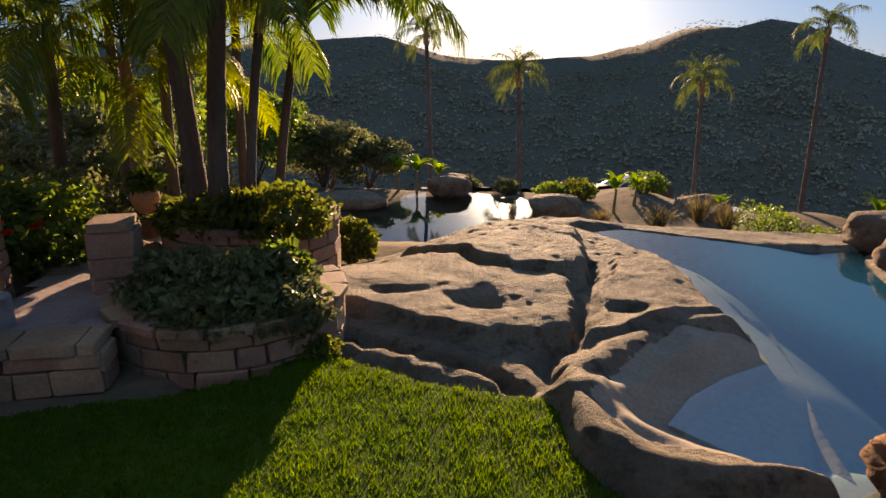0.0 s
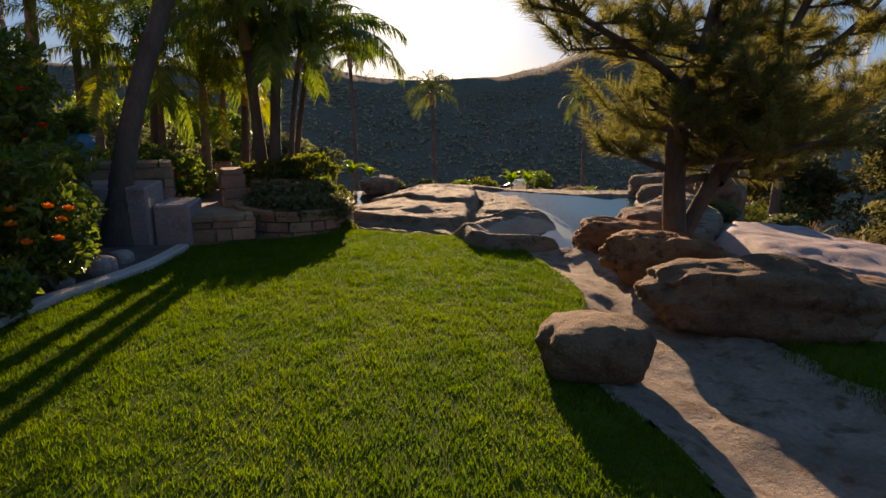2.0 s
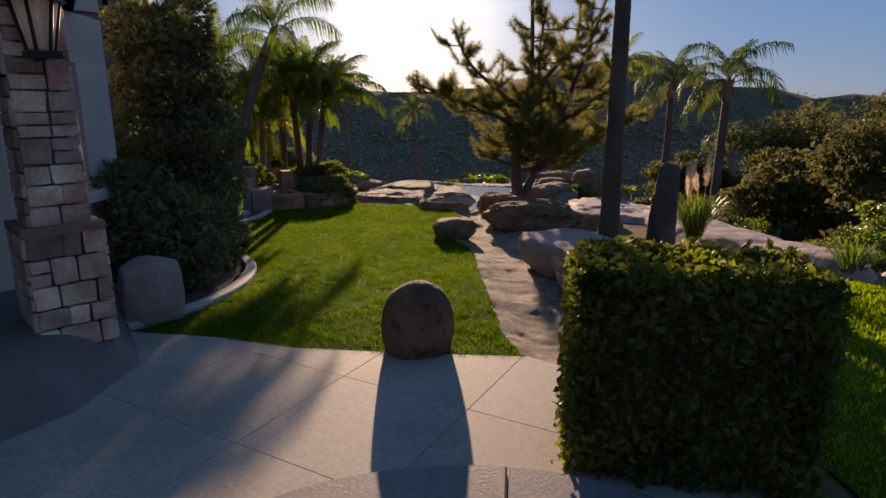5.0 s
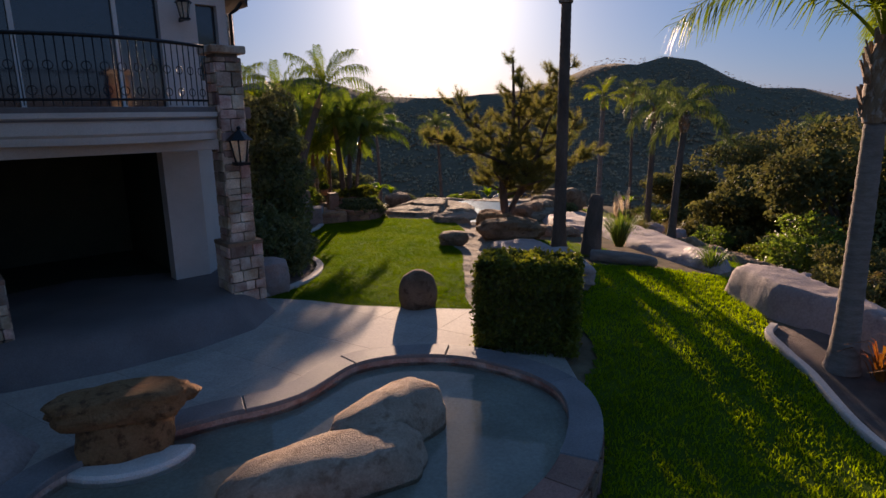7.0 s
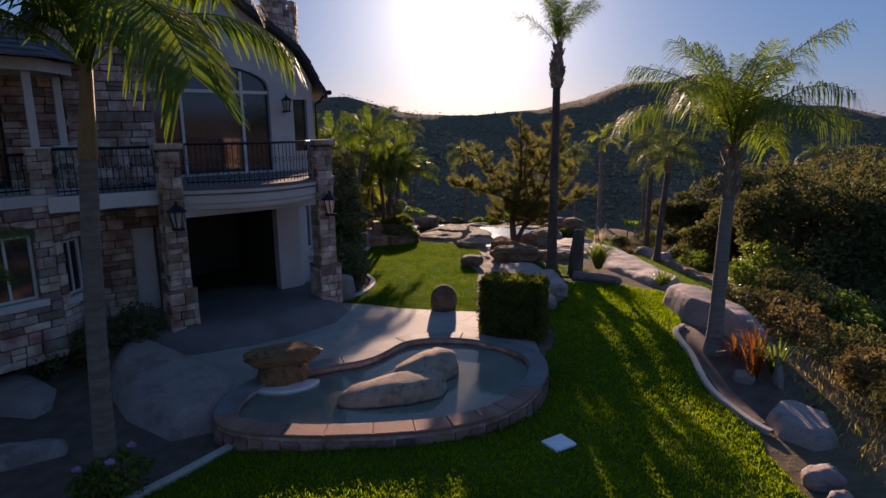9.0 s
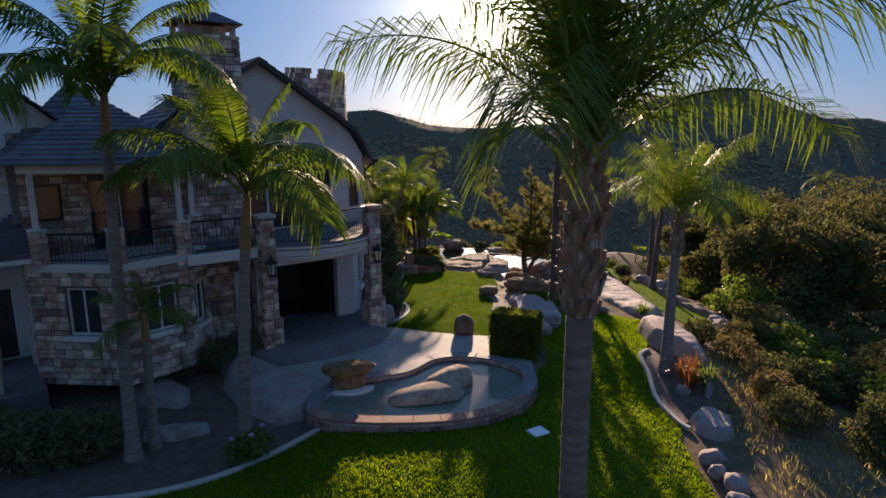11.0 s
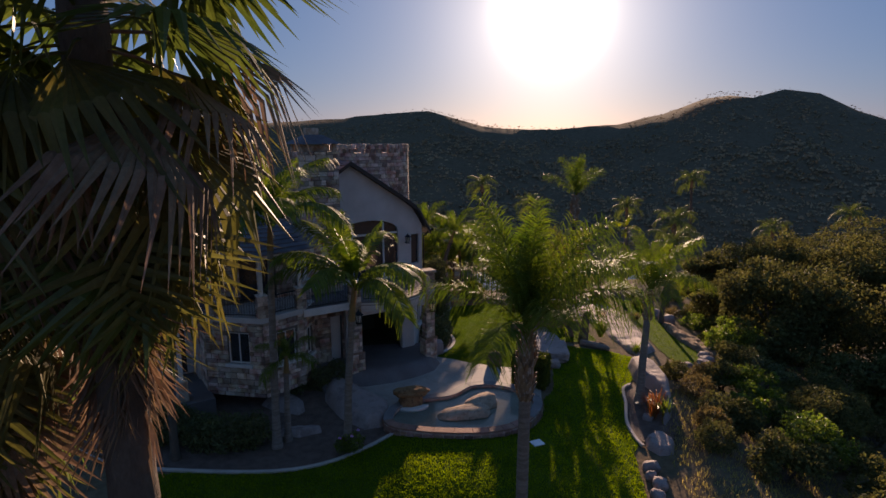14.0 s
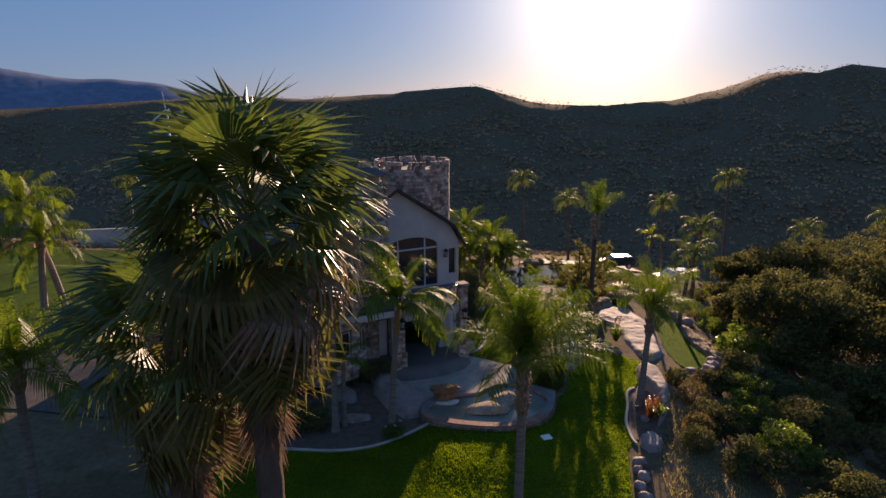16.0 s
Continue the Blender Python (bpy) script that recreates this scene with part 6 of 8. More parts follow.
UPRIGHT = ((88, 14), (81, 30), (74, 42), (67, 52), (60, 56), (55, 64))
ARCHED = ((84, 50), (74, 72), (64, 86), (54, 92), (44, 92), (34, 88))
PUFF = ((85, 60), (75, 95), (65, 125), (50, 135), (30, 125), (0, 95))
FRONDS = {"queen": frond_set(M["frond"], 2.6, 10, UPRIGHT, leaflets=100, leaf=0.62, droop=0.75, width=0.015, lift=(-0.5, 0.8)),
          "king": frond_set(M["frond"], 2.6, 30, leaflets=64, leaf=0.60, droop=1.35, width=0.030),
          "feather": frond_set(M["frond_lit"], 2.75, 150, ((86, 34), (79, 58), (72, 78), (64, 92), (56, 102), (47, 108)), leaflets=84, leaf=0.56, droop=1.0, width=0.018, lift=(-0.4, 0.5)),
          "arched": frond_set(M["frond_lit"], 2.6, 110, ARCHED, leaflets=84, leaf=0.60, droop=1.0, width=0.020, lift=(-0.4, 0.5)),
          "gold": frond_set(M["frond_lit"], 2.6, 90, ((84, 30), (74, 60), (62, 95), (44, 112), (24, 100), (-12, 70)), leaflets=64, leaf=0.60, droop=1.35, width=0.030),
          "comb": frond_set(M["frond"], 2.6, 190, ((84, 40), (72, 70), (64, 88), (56, 98), (50, 104), (42, 108)), leaflets=72, leaf=0.54, droop=0.9, width=0.034, lift=(-0.12, 0.08)),
          "spray": frond_set(M["frond"], 2.6, 210, ((89, 6), (83, 26), (76, 44), (68, 62), (58, 78), (46, 92)), leaflets=110, leaf=0.62, droop=0.9, width=0.016, lift=(-0.5, 0.8)),
          "yellow": frond_set(M["frond_yellow"], 2.0, 50, leaflets=44, leaf=0.55, droop=0.8, width=0.034),
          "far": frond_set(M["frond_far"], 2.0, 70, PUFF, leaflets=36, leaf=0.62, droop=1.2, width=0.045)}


def palm(label, base, heart, r0=0.16, r1=0.12, fronds="queen", n=16, size=1.0, seed=1, boots=0.0, shaft=0.9, rise=0.0, group="palms", bow=0.0, mat="bark", turn=0.0):
    """A feather palm: ringed trunk, frond boots or smooth shaft, crown of fronds."""
    rs = random.Random(seed)
    base, heart = Vector(base), Vector(heart)
    ob = thing("palm_tree", label, "palm tree", tuple(base), group=group)
    top = heart - base
    L = top.length
    k = max(18, int(L / 0.09))
    pts, rad = [], []
    side = Vector((top.y, -top.x, 0)).normalized() if abs(top.x) + abs(top.y) > 0.05 else Vector((1, 0, 0))
    for i in range(k + 1):
        t = i / k
        p = top * t
        p = p + Vector((top.x, top.y, 0)) * (t * t - t) * 0.6 + side * bow * math.sin(math.pi * t)
        pts.append(p)
        r = r0 + (r1 - r0) * t + 0.5 * r0 * math.exp(-t * L / 0.35)
        rad.append(r * (1 + (0.035 if i % 2 else -0.02)))
    end = 1 - shaft / L
    cut = max(2, int(k * end))
    part("trunk", tube_mesh("trunk", pts[:cut + 1], rad[:cut + 1], M[mat], 14), ob, "ringed grey trunk")
    if boots:
        sp, sr = pts[cut:], rad[cut:]
        m_ = len(sp)
        sr = [r * (1 + boots * math.sin(math.pi * min(1, (i + 1) / m_ * 1.15)) ** 0.8) for i, r in enumerate(sr)]
        bo = part("frond_base", tube_mesh("frond_base", sp, sr, M["boots"], 12), ob, "shaggy brown frond bases")
        bm = bmesh.new()
        for i in range(int(46 * shaft)):
            t = rs.random()
            j = min(m_ - 2, int(t * (m_ - 1)))
            a = i * 2.399
            p = sp[j] + Vector((math.cos(a), math.sin(a), 0)) * sr[j] * 0.92
            d = Vector((math.cos(a) * 0.35, math.sin(a) * 0.35, 1)).normalized()
            s_ = Vector((-math.sin(a), math.cos(a), 0)) * 0.055
            h_ = rs.uniform(0.12, 0.26)
            o = Vector((math.cos(a), math.sin(a), 0)) * 0.03
            q = [bm.verts.new(c) for c in (p - s_, p + s_, p + s_ * 0.35 + d * h_, p - s_ * 0.35 + d * h_)]
            q2 = [bm.verts.new(v.co + o) for v in q]
            bm.faces.new(q2)
            for e in range(4):
                bm.faces.new((q[e], q[(e + 1) % 4], q2[(e + 1) % 4], q2[e]))
        part("boot_fibre", bm_mesh("boot_fibre", bm, M["boots"]), bo)
    else:
        part("crownshaft", tube_mesh("crownshaft", pts[cut:], [r1 * (1.25 - 0.55 * i / max(1, len(pts) - cut - 1)) for i in range(len(pts) - cut)], M["shaft"], 12), ob, "smooth brown-green crownshaft")
    sets = FRONDS[fronds]
    for i in range(n):
        a = turn + i * 137.5 + rs.uniform(-12, 12)
        lvl = min(5, int(i / n * 5.6 + rise * 0.0))
        s = size * rs.uniform(0.9, 1.1) * (0.75 if lvl == 0 and fronds != "queen" else 1.0)
        fr = part("frond", sets[lvl], ob, "", Matrix.Translation(top + Vector((0, 0, -0.04 * lvl))) @ Matrix.Rotation(radians(a), 4, "Z") @ Matrix.Rotation(radians(rs.uniform(-9, 9)), 4, "X") @ Matrix.Scale(s, 4))
    return ob


def ring_scatter(centers, n, rs, shell=0.55):
    """Points and outward directions in and on a set of ellipsoids."""
    per = np.array([c[3] * c[4] * c[5] for c in centers]) ** 0.667
    pick = rs.choice(len(centers), n, p=per / per.sum())
    c = np.array(centers, float)[pick]
    d = rs.normal(size=(n, 3))
    d /= np.linalg.norm(d, axis=1)[:, None]
    r = shell + (1.04 - shell) * rs.rand(n) ** 0.5
    lump = 1 + 0.16 * np.sin(d[:, 0] * 5 + pick) * np.cos(d[:, 1] * 6 + 2 * pick) + 0.12 * np.sin(d[:, 2] * 9 + pick)
    p = c[:, :3] + d * c[:, 3:6] * (r * lump)[:, None]
    return p, d


def clumps(centers, k, seed, size=(0.28, 0.5), low=0.15):
    """Breaks smooth crowns into many smaller clumps set on and in them."""
    rs = np.random.RandomState(seed)
    out = []
    for c in centers:
        for _ in range(k):
            d = rs.normal(size=3)
            d[2] = abs(d[2]) * 0.9 - low
            d /= np.linalg.norm(d)
            f, r = rs.uniform(0.55, 1.0), rs.uniform(*size)
            out.append((c[0] + d[0] * c[3] * f, c[1] + d[1] * c[4] * f, c[2] + d[2] * c[5] * f * 1.1, c[3] * r, c[4] * r, max(c[5], c[3] * 0.5) * r * 0.8))
    return out


def leaves(name, centers, n, size, material, seed, long=1.9, shell=0.55, droop=0.25):
    """A cloud of single leaves (bent quads) over ellipsoids (x, y, z, rx, ry, rz)."""
    rs = np.random.RandomState(seed)
    p, d = ring_scatter(centers, n, rs, shell)
    t = rs.normal(size=(n, 3)) + d * 0.6
    t[:, 2] -= droop
    t /= np.linalg.norm(t, axis=1)[:, None]
    u = np.cross(t, rs.normal(size=(n, 3)))
    u /= np.linalg.norm(u, axis=1)[:, None] + 1e-9
    s = size * rs.uniform(0.6, 1.3, n)
    a, b = t * (s * long / 2)[:, None], u * (s / 2)[:, None]
    nn = np.cross(t, u) * (s * 0.18)[:, None]
    V = np.stack([p - a, p - b + nn, p + a, p + b + nn], 1).reshape(-1, 3)
    k = np.arange(n) * 4
    return fast_mesh(name, V, np.stack([k, k + 1, k + 2, k + 3], 1), material)


def shrub(label, at, centers, n, size, mat, seed, category="shrub", name="shrub", group="", stems=6, stem_mat="bark_dark", **kw):
    """A shrub: short branching stems and a leafy crown; centers are relative to its foot."""
    ob = thing(name, label, category, at, group=group)
    rs = random.Random(seed)
    V, Fq, off = [], [], 0
    for i in range(stems):
        c = centers[i % len(centers)]
        end = Vector((c[0] + rs.uniform(-0.4, 0.4) * c[3], c[1] + rs.uniform(-0.4, 0.4) * c[4], c[2] + 0.3 * c[5]))
        st = Vector((rs.uniform(-0.08, 0.08), rs.uniform(-0.08, 0.08), -0.1))
        mid = st.lerp(end, 0.5) + Vector((rs.uniform(-0.1, 0.1), rs.uniform(-0.1, 0.1), 0.1))
        r = 0.018 + 0.018 * end.length
        v, f = tube([st, mid, end], [r, r * 0.65, r * 0.25], 6, False)
        V.append(v); Fq.append(f + off); off += len(v)
    part("woody_base", fast_mesh("woody_base", np.concatenate(V), np.concatenate(Fq), M[stem_mat], True), ob)
    part("foliage", leaves("foliage", centers, n, size, M[mat], seed, **kw), ob)
    return ob


# palms round the house and lawn
palm("queen palm with a shaggy brown trunk top and drooping fronds", (-0.2, -22.4, g(-0.2, -22.4)), (-0.15, -22.4, 6.85), 0.145, 0.125, "spray", 27, 1.06, 1, boots=0.42, shaft=1.55, turn=40)
palm("king palm with an orange-brown shaft beside the house", (-5.95, -15.1, g(-5.95, -15.1)), (-5.5, -15.1, 5.85), 0.15, 0.10, "comb", 13, 1.28, 2, shaft=1.25, turn=95)
palm("tall dark king palm in front of the porch", (-8.6, -15.0, g(-8.6, -15)), (-8.45, -14.8, 8.0), 0.15, 0.10, "comb", 16, 1.2, 3, shaft=1.0)
palm("king palm with bright fronds beside the wing", (-11.95, -16.0, g(-11.95, -16.0)), (-11.85, -16.0, 8.36), 0.14, 0.10, "gold", 10, 0.9, 44, shaft=1.0, mat="bark_dark")
palm("young palm with low fronds beside the tall one", (-8.35, -14.5, g(-8.4, -14.5)), (-8.25, -14.5, 3.0), 0.12, 0.09, "king", 8, 0.55, 4, shaft=0.6)
palm("queen palm leaning in a kerbed mulch bed", (5.55, -10.7, g(5.55, -10.7)), (5.85, -10.3, 4.5), 0.17, 0.12, "feather", 17, 1.12, 5, boots=0.5, shaft=1.1)
palm("tall slender palm with a thickened trunk top on the lawn's edge", (3.75, -2.6, g(3.75, -2.6)), (3.85, -2.3, 7.7), 0.17, 0.12, "queen", 12, 0.8, 6, boots=0.75, shaft=1.4, mat="bark_dark")
palm("palm on the slope beyond the granite slab", (14.2, 14.0, g(14.2, 14)), (14.5, 14.5, 3.7), 0.18, 0.13, "far", 15, 1.15, 7, boots=0.3, shaft=0.8, mat="bark_dark")
palm("palm on the slope beside the grass strip", (11.1, 5.2, g(11.1, 5.2)), (12.0, 6.4, 3.3), 0.16, 0.12, "far", 15, 1.1, 8, boots=0.3, shaft=0.7, mat="bark_dark")
palm("young yellow-green palm on the slope", (9.3, 9.0, g(9.3, 9.0)), (9.3, 8.9, 4.2), 0.13, 0.1, "yellow", 9, 0.7, 9, shaft=0.6)
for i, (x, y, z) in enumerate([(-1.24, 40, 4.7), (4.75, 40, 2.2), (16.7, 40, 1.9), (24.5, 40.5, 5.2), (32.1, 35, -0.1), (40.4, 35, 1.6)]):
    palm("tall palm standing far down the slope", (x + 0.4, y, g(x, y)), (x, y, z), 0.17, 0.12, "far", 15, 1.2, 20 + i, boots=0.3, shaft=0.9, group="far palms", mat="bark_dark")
palm("leaning palm by the garden steps", (-4.2, 3.35, g(-4.2, 3.35)), (-3.0, 5.0, 4.5), 0.17, 0.11, "king", 12, 0.8, 30, shaft=0.8, mat="bark_dark")
palm("slender palm rising from the stone planter", (-2.55, 6.15, 0.2), (-2.78, 6.2, 3.2), 0.105, 0.085, "king", 15, 0.62, 31, shaft=0.6, mat="bark_dark")
palm("slender palm rising from the stone planter", (-2.3, 6.0, 0.2), (-2.12, 6.2, 3.25), 0.10, 0.08, "king", 16, 0.66, 32, shaft=0.6, mat="bark_dark")
palm("thin palm rising from the stone planter", (-2.05, 6.2, 0.2), (-1.75, 6.3, 2.75), 0.05, 0.045, "king", 12, 0.5, 33, shaft=0.5, mat="bark_dark")
palm("slender palm with a full dark crown behind the planter", (-2.1, 7.3, -0.4), (-1.7, 7.6, 2.65), 0.06, 0.05, "comb", 22, 0.84, 38, shaft=0.5, mat="bark_dark")
palm("small yellowing palm behind the planter", (-3.9, 7.6, -0.5), (-3.8, 7.4, 2.0), 0.10, 0.08, "yellow", 11, 0.75, 34, shaft=0.5)
palm("small yellow-green palm behind the planter", (-3.9, 9.2, -0.5), (-3.8, 9.2, 1.9), 0.09, 0.07, "yellow", 9, 0.6, 35, shaft=0.5)
palm("small yellowing palm in the side garden", (-5.6, 6.6, -0.4), (-5.4, 6.6, 2.6), 0.11, 0.08, "yellow", 11, 0.85, 36, shaft=0.5)
for i, (x, y, z, kind_, sz) in enumerate([(-4.9, 7.6, 2.3, "king", 0.75), (-3.3, 8.6, 2.1, "yellow", 0.8), (-4.4, 9.6, 3.0, "king", 0.85), (-6.4, 8.0, 3.2, "yellow", 1.0), (-5.6, 10.4, 4.0, "king", 1.0), (-3.6, 10.6, 3.4, "king", 0.8)]):
    palm("slender garden palm with sunlit yellow-green fronds", (x, y, g(x, y)), (x + 0.1, y, z), 0.09, 0.07, kind_, 12, sz, 60 + i, shaft=0.5, mat="bark_dark", group="side garden palms")
palm("palm in the side garden", (-7.4, 8.4, -0.4), (-7.2, 8.4, 4.2), 0.13, 0.1, "king", 12, 0.9, 37, shaft=0.7)
palm("bright palm on the back lawn", (-32.2, -5.0, g(-32, -5)), (-31.6, -5.0, 5.6), 0.24, 0.18, "gold", 16, 1.25, 40, boots=0.3, shaft=0.9)
palm("bright palm on the back lawn", (-31.2, -4.2, g(-31, -4)), (-33.4, -4.2, 7.6), 0.24, 0.18, "gold", 16, 1.3, 41, boots=0.3, shaft=0.9)
palm("palm beside the forecourt", (-17.6, -22.0, g(-17.6, -22)), (-17.4, -22.0, 5.4), 0.19, 0.14, "gold", 16, 1.15, 42, boots=0.4, shaft=0.9)
palm("drooping palm beside the forecourt", (-13.6, -20.2, g(-13.6, -20.2)), (-13.4, -20.2, 6.4), 0.18, 0.13, "arched", 15, 1.0, 43, boots=0.4, shaft=0.9)
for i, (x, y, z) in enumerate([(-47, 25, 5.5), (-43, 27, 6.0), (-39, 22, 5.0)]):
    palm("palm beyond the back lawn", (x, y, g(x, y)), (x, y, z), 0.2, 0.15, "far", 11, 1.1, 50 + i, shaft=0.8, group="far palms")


def fan_leaf(seed, R=0.95, petiole=0.9, segs=30, spread=118, droop=0.35):
    """A fan leaf on a stalk along +x, with split drooping tips."""
    rs = np.random.RandomState(seed)
    sv, sf = tube([(0, 0, 0), (petiole * 0.5, 0, 0.05), (petiole, 0, 0)], [0.022, 0.017, 0.012], 5, False)
    V, T = [sv], [np.concatenate([sf[:, [0, 1, 2]], sf[:, [0, 2, 3]]])]
    off = len(sv)
    for i in range(segs):
        a = math.radians(-spread + 2 * spread * (i + 0.5) / segs)
        da = math.radians(spread / segs) * 1.0
        r1, r2 = R * 0.60, R * (0.92 + 0.16 * rs.rand()) * (1 - 0.18 * (abs(a) / math.radians(spread)) ** 2)
        cup = -0.20 * R * (abs(a) / math.radians(spread)) ** 2
        f = lambda ang, r, z: (petiole + r * math.cos(ang), r * math.sin(ang), z)
        dr = droop * R * rs.uniform(0.5, 1.3)
        q = [f(a, 0.02, 0), f(a - da, r1, cup - droop * R * 0.22), f(a, r1, cup - droop * R * 0.22 + 0.025), f(a + da, r1, cup - droop * R * 0.22), f(a + rs.uniform(-0.03, 0.03), r2, cup - dr)]
        V.append(np.array(q))
        T.append(np.array([(0, 1, 2), (0, 2, 3), (1, 4, 2), (2, 4, 3)]) + off)
        off += 5
    return np.concatenate(V), np.concatenate(T)


def fan_set(material, seed, **kw):
    return [fast_mesh("fan_leaf", *fan_leaf(seed + i, **kw), material) for i in range(3)]


FAN_GREEN = fan_set(M["fan"], 5, droop=0.5, R=1.25, petiole=1.1, segs=26)
FAN_OLD = fan_set(M["fan_old"], 25, droop=0.85, R=1.25, petiole=0.95, segs=24, spread=100)
FAN_DRY = fan_set(M["fan_dead"], 35, droop=0.8, R=1.15, petiole=1.0, segs=22, spread=70)
FAN_DEAD = fan_set(M["fan_dead"], 15, droop=0.25, spread=30, segs=18, R=1.25, petiole=0.5)


def fan_palm(label, base, heart, r, green, dead, size, seed, skirt=3.0):
    rs = random.Random(seed)
    base, heart = Vector(base), Vector(heart)
    ob = thing("fan_palm", label, "palm tree", tuple(base), group="fan palms")
    top = heart - base
    pts = [top * (i / 40) + Vector((top.x, top.y, 0)) * ((i / 40) ** 2 - i / 40) * 0.5 for i in range(41)]
    part("trunk", tube_mesh("trunk", pts, [r * (1.25 - 0.35 * i / 40) * (1.05 if i % 2 else 1) for i in range(41)], M["bark_dark"], 16), ob, "dark fibrous trunk")
    for i in range(green):
        a, t = i * 137.5 + rs.uniform(-10, 10), i / green
        e = 80 - 158 * t ** 0.72 + rs.uniform(-8, 8)
        m = Matrix.Translation(top + Vector((0, 0, 0.15 - 1.75 * t ** 1.5))) @ Matrix.Rotation(radians(a), 4, "Z") @ Matrix.Rotation(radians(-e), 4, "Y") @ Matrix.Rotation(radians(rs.uniform(-35, 35)), 4, "X") @ Matrix.Scale(size * rs.uniform(0.85, 1.12), 4)
        part("fan_leaf", FAN_GREEN[i % 3] if t < 0.42 or i % 5 == 0 else FAN_OLD[i % 3] if i % 5 < 4 else FAN_DRY[i % 3], ob, "", m)
    for i in range(dead):
        a, t = i * 137.5 + 40 + rs.uniform(-10, 10), i / dead
        e = -74 - 12 * min(1, t * 3) + rs.uniform(-5, 5)
        m = Matrix.Translation(top + Vector((0, 0, -0.3 - skirt * t ** 1.2))) @ Matrix.Rotation(radians(a), 4, "Z") @ Matrix.Rotation(radians(-e), 4, "Y") @ Matrix.Rotation(radians(rs.uniform(-40, 40)), 4, "X") @ Matrix.Scale(size * rs.uniform(0.8, 1.1), 4)
        part("dead_leaf", FAN_DEAD[i % 3], ob, "hanging dry brown fan leaf", m)
    return ob


fan_palm("tall fan palm with a skirt of dry leaves", (-5.0, -28.9, g(-5.0, -28.9)), (-5.0, -28.8, 12.3), 0.24, 66, 54, 1.05, 1, 3.0)
fan_palm("second fan palm with a thick skirt of dry leaves", (-7.5, -28.2, g(-7.5, -28.2)), (-7.0, -28.4, 9.9), 0.22, 48, 56, 0.95, 2, 3.0)

